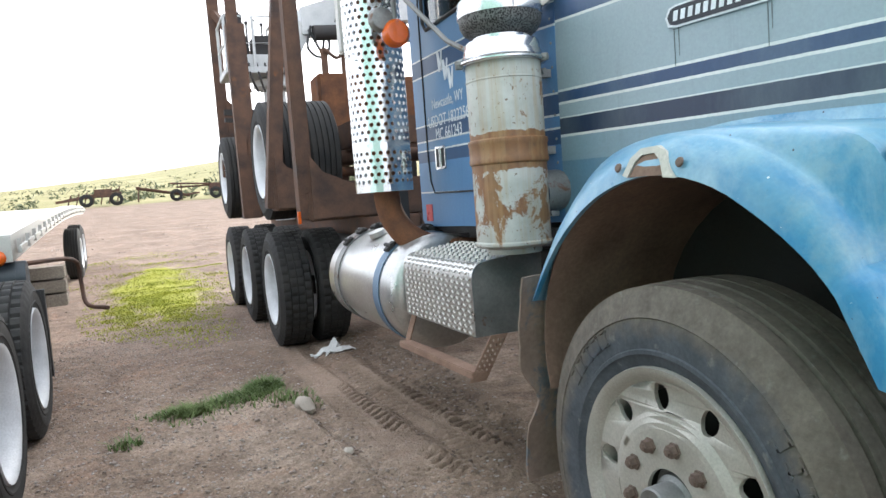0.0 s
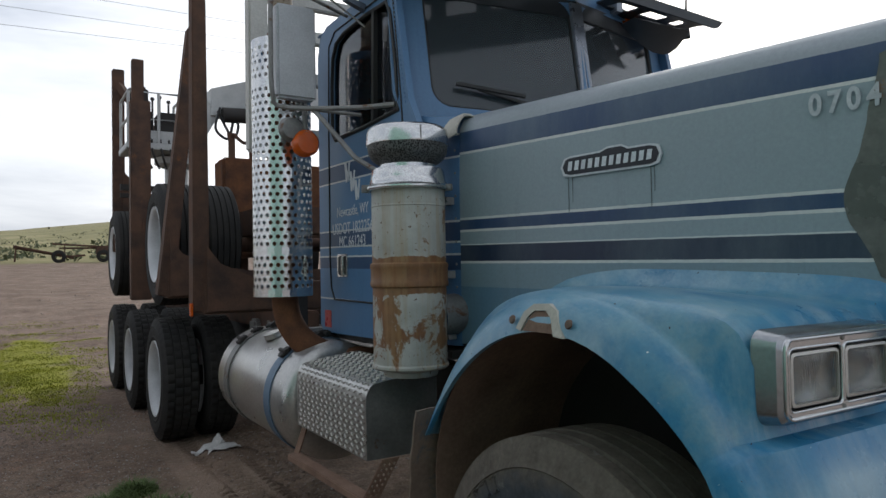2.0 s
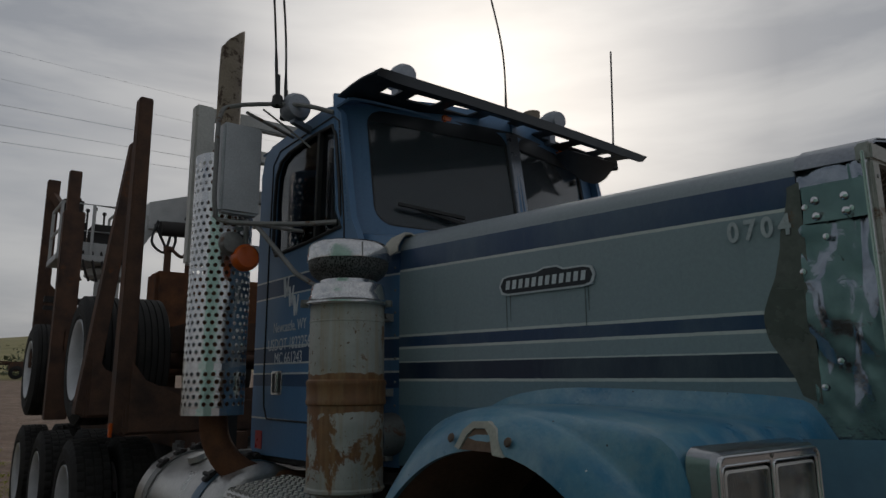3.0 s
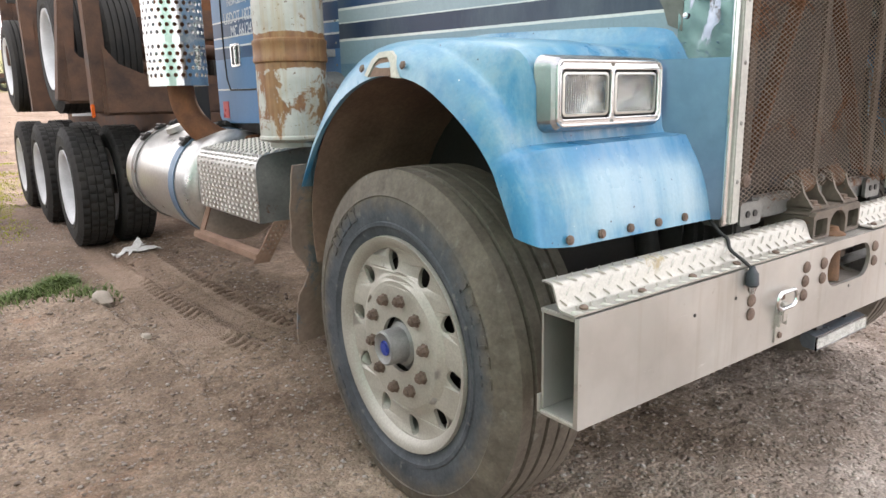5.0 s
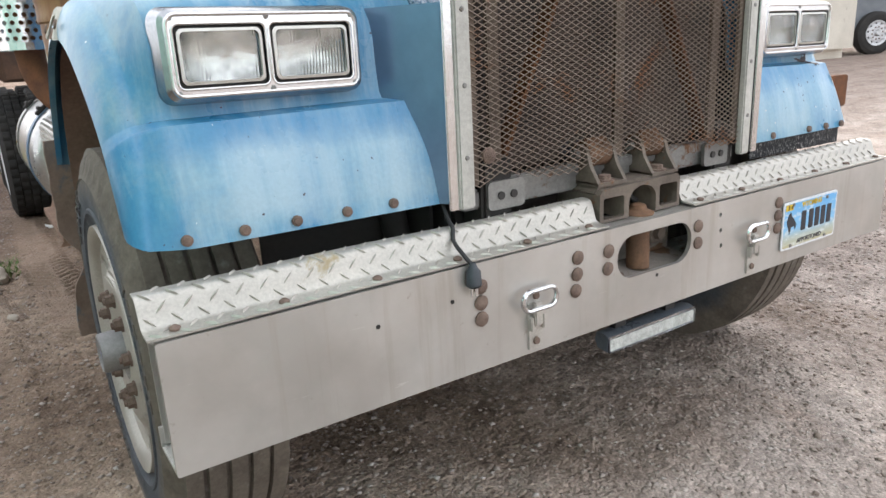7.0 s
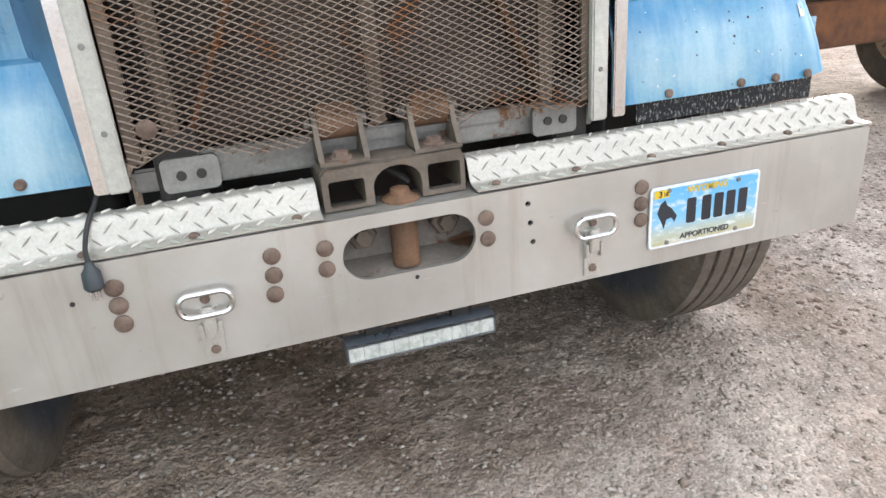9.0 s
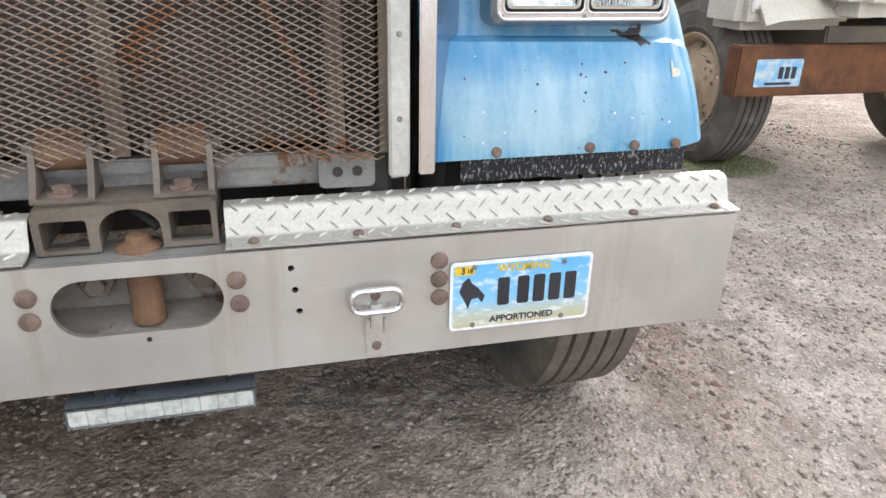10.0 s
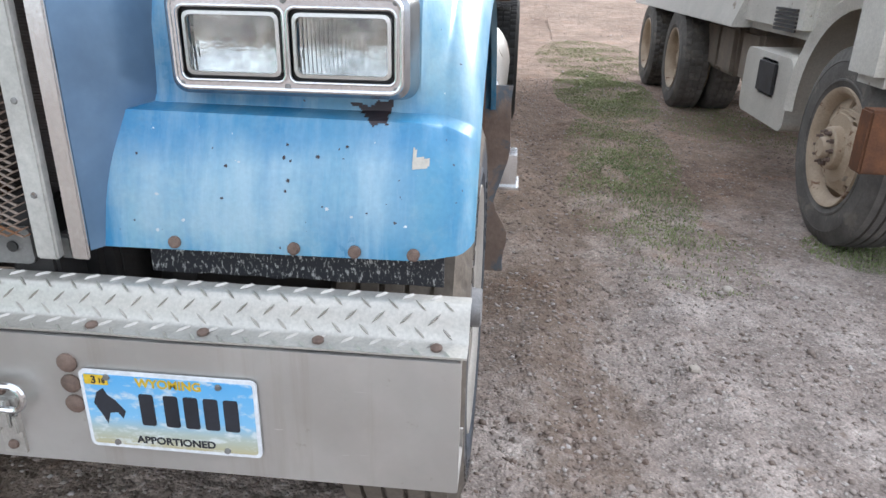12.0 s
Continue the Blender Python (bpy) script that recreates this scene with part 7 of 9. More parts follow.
# ---- exhaust ----
ex, ey = -1.13, 2.93
bm = B()
pipe(bm, curve([(-0.62, 2.62, 0.98), (-0.85, 2.72, 1.0), (-1.02, 2.83, 1.06), (-1.11, 2.91, 1.20), (ex, ey, 1.40)], 18), 0.068, 18)
pipe(bm, [(ex, ey, 1.38), (ex, ey, 2.0), (ex, ey, 2.68)], 0.07, 18)
exh = part("exhaust_elbow", bm, "rust", truck, "rusted exhaust elbow")
bm = B()
lathe(bm, [(2.62, 0.062), (2.9, 0.062), (3.1, 0.062), (3.29, 0.062), (3.33, 0.060), (3.33, 0.052), (2.9, 0.050)], (ex, ey, 0), (0, 0, 1), 24)
for v in bm.verts:
    if v.co.z > 3.27:
        v.co.z += 0.06 * (v.co.x - ex) / 0.06
        v.co.x += 0.008 * noise.noise((v.co.x * 30, v.co.y * 30, 0))
part("stack_pipe", bm, "stack", exh, "flaking cream and rust stack pipe, torn at the top")


def perforated(cx, cy, r, z0, z1, cols, rows):
    vs, fs = [], []
    H = (z1 - z0) / rows
    for j in range(rows):
        for i in range(cols):
            off = 0.5 if j % 2 else 0.0
            def P(u, v):
                a = 2 * math.pi * (i + off + u) / cols
                return (cx + r * math.cos(a), cy + r * math.sin(a), z0 + H * (j + v))
            b = len(vs)
            rim = [(0, 0), (0.5, 0), (1, 0), (1, 0.5), (1, 1), (0.5, 1), (0, 1), (0, 0.5)]
            vs.extend(P(u, v) for u, v in rim)
            blocked = j in (0, 6, rows - 7, rows - 1)
            if blocked:
                fs.append((b, b + 2, b + 4, b + 6))
                continue
            vs.extend(P(0.5 + 0.30 * math.cos(q), 0.5 + 0.30 * math.sin(q) * (2 * math.pi * r / cols) / H) for q in [radians(225 + 45 * t) for t in range(8)])
            for t in range(8):
                fs.append((b + t, b + (t + 1) % 8, b + 8 + (t + 1) % 8, b + 8 + t))
    return vs, fs


_v, _f = perforated(ex, ey, 0.150, 1.325, 2.63, 26, 37)
raw("heat_shield", _v, _f, "polish", exh, "polished perforated heat shield round the stack", smooth=True)
# driver's side stack
bm = B()
pipe(bm, [(-ex, ey, 1.3), (-ex, ey, 2.75)], 0.07, 16)
lathe(bm, [(2.70, 0.062), (3.44, 0.062), (3.44, 0.052)], (-ex, ey, 0), (0, 0, 1), 20)
exl = part("exhaust_stack", bm, "stack", truck)
_v, _f = perforated(-ex, ey, 0.150, 1.325, 2.63, 26, 37)
raw("heat_shield", _v, _f, "polish", exl, smooth=True)

# ---- mirror and its bars ----
bm = B()
box(bm, -1.260, -1.064, 2.60, 2.665, 2.272, 2.722, 0.012)
mir = part("side_mirror", bm, "mirrorback", truck, "tall grey side mirror housing on tubular bars")
bm = B()
box(bm, -1.250, -1.074, 2.666, 2.668, 2.282, 2.712)
part("mirror_glass", bm, "chrome", mir)
bm = B()
rr = 0.0115
pipe(bm, curve([(-0.88, 2.20, 2.72), (-1.0, 2.35, 2.78), (-1.22, 2.58, 2.80), (-1.28, 2.61, 2.735), (-1.285, 2.61, 2.5), (-1.28, 2.61, 2.29), (-1.23, 2.60, 2.225), (-1.0, 2.33, 2.19), (-0.88, 2.14, 2.18)], 36), rr, 8)
pipe(bm, [(-1.12, 2.50, 2.205), (-1.02, 2.26, 1.95), (-0.89, 2.00, 1.78)], 0.012, 8)
pipe(bm, [(-1.20, 2.58, 2.225), (-0.90, 2.45, 2.19)], 0.009, 8)
pipe(bm, [(-1.16, 2.58, 2.78), (-0.89, 2.62, 2.72)], 0.009, 8)
pipe(bm, curve([(-1.10, 2.52, 2.79), (-0.98, 2.48, 2.70), (-0.9, 2.40, 2.60)], 10), 0.005, 6)
part("mirror_bar", bm, "steel", mir, "bent tubular mirror bars")
bm = B()
lathe(bm, [(-0.03, 0.0), (-0.028, 0.050), (-0.01, 0.064), (0.03, 0.064), (0.045, 0.05), (0.05, 0)], (-1.122, 2.60, 2.062), (0, 1, 0), 24)
sig = part("turn_signal", bm, "amber", mir, "round amber turn signal")
bm = B()
cyl(bm, (-1.122, 2.61, 2.12), (-1.122, 2.61, 2.22), 0.012, seg=10)
lathe(bm, [(-0.05, 0.0), (-0.04, 0.05), (0.0, 0.06), (0.012, 0.055)], (-1.185, 2.64, 2.13), (0, 1, 0), 18)
part("signal_bracket", bm, "steel", mir)

# ---- fuel tank, tool box and step ----
bm = B()
tx, tz, tr = -0.93, 0.80, 0.295
lathe(bm, [(2.68, 0.0), (2.68, tr - 0.05), (2.70, tr - 0.015), (2.73, tr), (3.92, tr), (3.945, tr - 0.012), (3.975, tr - 0.08), (3.99, 0.0)], (tx, 0, tz), (0, 1, 0), 48)
tank = part("fuel_tank", bm, "tank", truck, "round brushed aluminium fuel tank")
for yy in (2.92, 3.72):
    bm = B()
    lathe(bm, [(yy - 0.045, tr + 0.002), (yy - 0.045, tr + 0.008), (yy + 0.045, tr + 0.008), (yy + 0.045, tr + 0.002)], (tx, 0, tz), (0, 1, 0), 48)
    part("tank_strap", bm, "strapblue" if yy < 3 else "steel", tank, "blue tank strap" if yy < 3 else "grey tank strap")
    bm = B()
    cyl(bm, (tx - 0.02, yy - 0.04, tz + tr + 0.02), (tx - 0.02, yy + 0.04, tz + tr + 0.02), 0.016, seg=10)
    pipe(bm, curve([(tx - 0.05, yy, tz + tr + 0.01), (tx + 0.02, yy, tz + tr + 0.035), (tx + 0.1, yy, tz + tr - 0.01)], 8), 0.012, 6)
    for a in (-0.25, 0.15, 0.5):
        m = Matrix.Translation((tx, yy, tz)) @ Matrix.Rotation(-a - 0.2, 4, "Y")
        box(bm, -0.035, 0.035, -0.03, 0.03, tr + 0.009, tr + 0.026, 0.004, m)
        cyl(bm, m @ Vector((0, -0.05, tr + 0.028)), m @ Vector((0, 0.05, tr + 0.028)), 0.011, seg=8)
    part("strap_bolt", bm, "underside", tank, "black strap clamp with bolts")
bm = B()
lathe(bm, [(0, 0.05), (0.03, 0.05), (0.035, 0.04), (0.04, 0)], (tx - 0.12, 3.35, tz + tr - 0.02), (-0.35, 0, 1), 16)
part("filler_cap", bm, "alu", tank)

bx0, bx1, by0, by1, bz0, bz1 = -1.172, -0.86, 1.86, 2.61, 0.730, 1.020
bm = B()
sec = [(bx0, bz0), (bx0, bz1 - 0.06), (bx0 + 0.02, bz1 - 0.015), (bx0 + 0.06, bz1), (bx1, bz1 + 0.03), (bx1, bz0)]
prism(bm, sec, lambda a, b, c: Vector((a, by0 + c, b)), by1 - by0)
tb = part("tool_box", bm, "steel", truck, "diamond-plate tool box step beside the tank")
# chequer plate cover with raised lugs
bm = B()
cov = curve([(bx0 - 0.003, 0, bz0 + 0.004), (bx0 - 0.003, 0, bz0 + 0.12), (bx0 - 0.003, 0, bz1 - 0.06), (bx0 + 0.018, 0, bz1 - 0.012), (bx0 + 0.06, 0, bz1 + 0.003), (bx1 - 0.1, 0, bz1 + 0.023), (bx1, 0, bz1 + 0.033)], 24)
sheet(bm, [[Vector((p.x, y, p.z)) for p in cov] for y in (by0 - 0.002, by0 + 0.2, by0 + 0.4, by0 + 0.6, by1 + 0.002)])
solid(bm, 0.003)
cover = part("chequer_cover", bm, "tank", tb, "worn chequer-plate cover")
bm = B()
total = sum((cov[i + 1] - cov[i]).length for i in range(23))
s, r = 0.012, 0
while s < total - 0.012:
    acc = 0
    for i in range(23):
        L = (cov[i + 1] - cov[i]).length
        if acc + L >= s:
            p = cov[i].lerp(cov[i + 1], (s - acc) / L)
            tg = (cov[i + 1] - cov[i]).normalized()
            break
        acc += L
    nm = Vector((0, -1, 0)).cross(tg).normalized()
    if nm.x > 0.1 or nm.z < -0.1:
        nm = -nm
    y, c = by0 + 0.012 + (0.0125 if r % 2 else 0), 0
    while y < by1 - 0.012:
        ang = radians(43 if (c + r) % 2 else -43)
        e1 = Vector((0, 1, 0)) * math.cos(ang) + tg * math.sin(ang)
        e2_ = nm.cross(e1)
        lug(bm, Vector((p.x, y, p.z)) + nm * 0.003, e1, e2_, nm, 0.0105, 0.0055, 0.0019, 0.004)
        y += 0.026
        c += 1
    s += 0.021
    r += 1
part("chequer_lug", bm, "lug", cover, "bright worn raised lugs", kind="stuff")
bm = B()
beam(bm, (-1.195, 1.80, 0.600), (-1.195, 2.62, 0.585), 0.060, 0.030, bevel=0.004)
hang = part("hanging_step", bm, "step", truck, "bent rusty hanging step under the tool box")
bm = B()
dots = []
for i in range(8):
    for j in range(3):
        f = (i + 0.5) / 8
        cx, cz = -1.222 + 0.105 * f + 0.021 * j, 0.588 + 0.142 * f
        dots.append([(cx + 0.0062 * math.cos(q * math.pi / 3), cz + 0.0062 * math.sin(q * math.pi / 3)) for q in range(6)])
holed(bm, [(-1.238, 0.574), (-1.166, 0.574), (-1.060, 0.742), (-1.132, 0.742)], dots, lambda a, b, c: Vector((a, 1.806 + c, b)), 0.006)
part("step_hanger", bm, "step", hang, "perforated rusty hanger plate")
bm = B()
beam(bm, (-1.195, 2.60, 0.575), (-1.12, 2.64, 0.735), 0.03, 0.008)
part("step_strap", bm, "step", hang)
# driver's side tank and step
bm = B()
lathe(bm, [(2.0, 0.0), (2.0, tr - 0.05), (2.03, tr), (3.92, tr), (3.95, tr - 0.03), (3.98, 0.0)], (-tx, 0, tz), (0, 1, 0), 40)
part("fuel_tank", bm, "tank", truck, "round brushed aluminium fuel tank")
bm = B()
for i in range(4):
    box(bm, 1.18, 1.29, 1.62 + 0.035 * i, 1.645 + 0.035 * i, 0.60, 0.72, 0.003)
box(bm, 1.16, 1.30, 1.60, 1.76, 0.59, 0.60)
part("cab_step", bm, "polish", truck, "ribbed aluminium cab step")

# headache rack behind the cab
bm = B()
for x in (-1.05, 1.05, -0.80, 0.80):
    box(bm, x - 0.06, x + 0.06, 3.58, 3.67, 2.18, 3.19, 0.012)
for z in (3.15, 2.93, 2.66, 2.3):
    box(bm, -1.0, 1.0, 3.595, 3.655, z - 0.04, z + 0.04, 0.008)
islands("rack_bar", bm, "galv", truck, "pale steel headache rack behind the cab")
bm = B()
for x in (-0.80, 0.80):
    box(bm, x - 0.05, x + 0.05, 3.59, 3.66, 0.98, 2.18, 0.01)
islands("rack_leg", bm, "underside", truck)

# ---- front log bunk with its stakes ----
def bunk(y, z, name, lab, top, lean=0.0, w=0.13, half=1.25):
    bk = new(name)
    bk.parent = truck
    tagged(bk, lab)
    bm = B()
    box(bm, -half, half, y - 0.10, y + 0.10, z - 0.05, z + 0.16, 0.012)
    part("bunk_beam", bm, "rustdark", bk)
    for sx in (-1, 1):
        bm = B()
        beam(bm, (sx * half, y, z - 0.03), (sx * (half + lean), y, top), w, 0.15, (0, 1, 0), 0.008, w * 0.8, 0.12)
        part("stake", bm, "rustdark", bk, "tall rusted log stake")
        bm = B()
        prism(bm, [(half - 0.03, z - 0.03), (half - 0.03, z + 0.42), (half - 0.12, z + 0.30), (half - 0.35, z + 0.20), (half - 0.62, z + 0.165), (half - 0.62, z - 0.03)], lambda a, b, c: Vector((sx * a, y - 0.115 + c, b)), 0.014)
        part("gusset", bm, "rustdark", bk)
    return bk


bunk(4.48, 1.21, "log_bunk", "rusty log bunk with tall tapered stakes", 3.50, 0.0, 0.115, 1.215)
bunk(5.28, 1.30, "log_bunk", "rusty log bunk with leaning stakes", 3.42, -0.23, 0.12, 1.31)
bm = B()
for sx in (-0.5, 0.5):
    box(bm, sx - 0.06, sx + 0.06, 4.2, 10.0, 0.98, 1.16, 0.01)
islands("bunk_bolster", bm, "rustdark", truck)
bm = B()
box(bm, -1.292, -1.272, 4.40, 4.44, 1.15, 1.24, 0.004)
part("side_marker", bm, "amber", truck, "small amber side marker")
bm = B()
for yy in (4.02, 4.25, 5.2):
    box(bm, -0.62, -0.36, yy, yy + 0.16, 0.75, 1.05, 0.02)
for i in range(5):
    cyl(bm, (-0.55, 4.15 + 0.28 * i, 0.75), (-0.55, 4.15 + 0.28 * i, 1.05), 0.03, seg=8)
cyl(bm, (-0.62, 4.3, 0.78), (-0.62, 5.6, 0.78), 0.11, seg=16)
islands("air_tank", bm, "steel", truck)


# ---- log trailer carried piggyback on the truck ----
trailer = thing("log_trailer", "rusty log trailer loaded piggyback on the truck", "trailer")
TZ = 1.70
for yy in (5.95, 9.05):
    for sx in (-1, 1):
        wheel("trailer_wheel", 0.53, 0.29, sx * 1.28, yy, TZ, sx, False, "deep", trailer, "raised trailer wheel with a white rim", mats=("rubber2", "whitewheel"))
        wheel("inner_trailer_wheel", 0.53, 0.29, sx * 0.93, yy, TZ, sx, False, "plain", trailer, mats=("rubber2", "whitewheel"))
bm = B()
for yy in (5.95, 9.05):
    cyl(bm, (-0.95, yy, TZ), (0.95, yy, TZ), 0.07, seg=14)
islands("axle", bm, "rustdark", trailer)
bm = B()
for sx in (-0.42, 0.42):
    box(bm, sx - 0.06, sx + 0.06, 5.2, 9.6, 1.78, 2.02, 0.01)
    for yy in (5.4, 9.4):
        box(bm, sx - 0.08, sx + 0.08, yy - 0.1, yy + 0.1, 1.15, 1.79, 0.01)
box(bm, -0.5, 0.5, 5.4, 5.6, 1.78, 2.02)
box(bm, -0.5, 0.5, 9.2, 9.4, 1.78, 2.02)
part("trailer_frame", bm, "rustdark", trailer)
for yy, base, top, half in ((7.05, 1.18, 3.62, 1.235), (9.25, 1.72, 4.08, 1.185)):
    for sx in (-1, 1):
        bm = B()
        if yy < 8:
            beam(bm, (sx * half, yy, base), (sx * half, yy, top - 0.42), 0.19, 0.14, (0, 1, 0), 0.008)
            beam(bm, (sx * (half + 0.02), yy, top - 0.45), (sx * (half + 0.02), yy, top), 0.11, 0.10, (0, 1, 0), 0.006)
        else:
            beam(bm, (sx * half, yy, base), (sx * half, yy, top), 0.14, 0.12, (0, 1, 0), 0.008)
            prism(bm, [(half - 0.05, 1.78), (half - 0.05, 2.76), (half - 0.28, 2.5), (half - 0.40, 2.28), (half - 0.40, 1.78)], lambda a, b, c: Vector((sx * a, yy - 0.08 + c, b)), 0.02)
        part("stake", bm, "rustdark", trailer, "rusted trailer stake")
bm = B()
beam(bm, (-1.18, 9.21, 3.88), (-0.60, 8.5, 2.76), 0.085, 0.085)
beam(bm, (1.18, 9.21, 3.88), (0.60, 8.5, 2.76), 0.085, 0.085)
box(bm, -1.18, 1.18, 9.17, 9.33, 1.82, 2.03, 0.01)
box(bm, -1.23, 1.23, 6.97, 7.13, 1.82, 2.02, 0.01)
islands("trailer_brace", bm, "rustdark", trailer)

# winch and rusty machinery between cab rack and trailer
winch = thing("winch_gear", "rust-brown winch housing with chains behind the bunk", "machinery")
bm = B()
box(bm, -0.55, -0.02, 7.35, 7.75, 2.20, 2.82, 0.03)
box(bm, -0.02, 0.75, 7.3, 7.8, 2.2, 2.78, 0.06)
box(bm, -0.55, 0.7, 7.35, 7.75, 1.95, 2.2)
part("housing", bm, "rust", winch)
bm = B()
for x in (-0.42, -0.20, 0.0, 0.2, 0.42):
    beam(bm, (x, 7.5, 2.80), (x, 7.5, 3.08), 0.06, 0.06)
    lathe(bm, [(0, 0.045), (0.05, 0.05), (0.06, 0)], (x, 7.5, 3.06), (0, 0, 1), 8)
pipe(bm, curve([(-0.42, 7.45, 3.1), (-0.3, 7.43, 3.0), (-0.2, 7.45, 3.08), (-0.1, 7.43, 2.98), (0.0, 7.45, 3.08), (0.2, 7.43, 2.97), (0.4, 7.45, 3.08)], 40), 0.02, 6)
part("chain_post", bm, "rustdark", winch)
BACK = Matrix.Diagonal((0.97, 0.89, 0.925, 1.0))
for ob in winch.children:
    ob.data.transform(BACK)

# ---- log loader crane further back ----
crane = thing("log_loader", "grey knuckle-boom log loader with an operator platform", "crane")
bm = B()
cyl(bm, (-0.68, 9.25, 1.2), (-0.68, 9.25, 2.95), 0.14, seg=20)
lathe(bm, [(2.92, 0.18), (2.96, 0.26), (3.04, 0.26), (3.08, 0.16)], (-0.68, 9.25, 0), (0, 0, 1), 20)
part("pedestal", bm, "craneg", crane)
bm = B()
prism(bm, [(-0.32, 3.60), (-0.32, 3.95), (0.35, 4.18), (1.3, 4.2), (1.35, 3.85), (0.5, 3.78), (0.0, 3.62)], lambda a, b, c: Vector((a, 8.95 + c, b)), 0.26)
part("boom", bm, "craneg", crane, "grey box-section boom")
bm = B()
beam(bm, (-0.68, 9.1, 3.0), (-0.28, 9.08, 3.75), 0.2, 0.24)
part("boom_post", bm, "craneg", crane)
bm = B()
cyl(bm, (-0.20, 8.86, 3.60), (0.25, 8.86, 3.62), 0.10, seg=16)
cyl(bm, (0.25, 8.86, 3.62), (0.9, 8.86, 3.75), 0.05, seg=12)
part("ram", bm, "underside", crane, "dark hydraulic ram")
bm = B()
for pts in ([(-0.25, 8.9, 3.65), (-0.10, 8.8, 3.3), (-0.02, 8.82, 3.45), (-0.05, 8.9, 3.62)], [(-0.22, 8.9, 3.7), (-0.30, 8.8, 3.4), (-0.15, 8.8, 3.28), (-0.08, 8.85, 3.5)], [(0.2, 8.88, 3.85), (0.28, 8.8, 4.25), (0.45, 8.82, 4.3), (0.5, 8.88, 4.1)], [(0.1, 8.88, 3.75), (0.22, 8.8, 4.15), (0.40, 8.82, 4.22), (0.62, 8.88, 4.15)]):
    pipe(bm, curve(pts, 18), 0.018, 6)
part("hose", bm, "wire", crane, "looping black hydraulic hoses")
bm = B()
box(bm, -1.30, -0.62, 8.8, 9.6, 3.08, 3.16, 0.008)
box(bm, -1.2, -0.7, 8.85, 9.3, 3.16, 3.32, 0.01)
for x, y in ((-1.28, 8.82), (-0.95, 8.82), (-0.66, 8.82), (-1.28, 9.55), (-0.66, 9.55)):
    cyl(bm, (x, y, 3.12), (x, y, 3.78), 0.017, seg=8)
for z in (3.45, 3.78):
    pipe(bm, [(-1.28, 9.55, z), (-1.28, 8.82, z), (-0.66, 8.82, z), (-0.66, 9.55, z)], 0.017, 8)
part("operator_platform", bm, "craneg", crane, "railed operator platform")
bm = B()
for x, z in ((-1.15, 3.95), (-1.0, 3.72), (-0.92, 3.75), (-0.82, 3.70)):
    cyl(bm, (x, 8.95, 3.3), (x, 8.95, z), 0.012, seg=6)
    lathe(bm, [(-0.02, 0), (0, 0.025), (0.03, 0.02), (0.035, 0)], (x, 8.95, z), (0, 0, 1), 8)
islands("control_lever", bm, "underside", crane)
bm = B()
box(bm, -1.22, -1.0, 9.0, 9.3, 3.3, 3.62, 0.03)
box(bm, -1.22, -1.0, 9.25, 9.33, 3.55, 3.95, 0.03)
part("operator_seat", bm, "underside", crane, "dark operator seat")
bm = B()
box(bm, -0.95, -0.70, 8.86, 9.2, 3.30, 3.56, 0.02)
box(bm, -0.62, -0.46, 8.9, 9.3, 3.1, 3.5, 0.02)
part("valve_block", bm, "underside", crane, "black valve block")
bm = B()
for i in range(6):
    pipe(bm, curve([(-1.2 + 0.09 * i, 8.9, 3.3), (-1.22 + 0.1 * i, 8.8, 3.05), (-1.1 + 0.08 * i, 8.85, 2.85)], 8), 0.014, 5)
islands("control_hose", bm, "underside", crane)
bm = B()
beam(bm, (-1.35, 9.0, 2.62), (0.3, 9.0, 2.58), 0.07, 0.07)
beam(bm, (-1.35, 9.0, 2.52), (0.3, 9.0, 2.48), 0.05, 0.05)
part("outrigger", bm, "underside", crane)
for ob in crane.children:
    ob.data.transform(BACK)

# ---- the tan dump truck standing beside ----
RX, RY = 2.97, 2.905


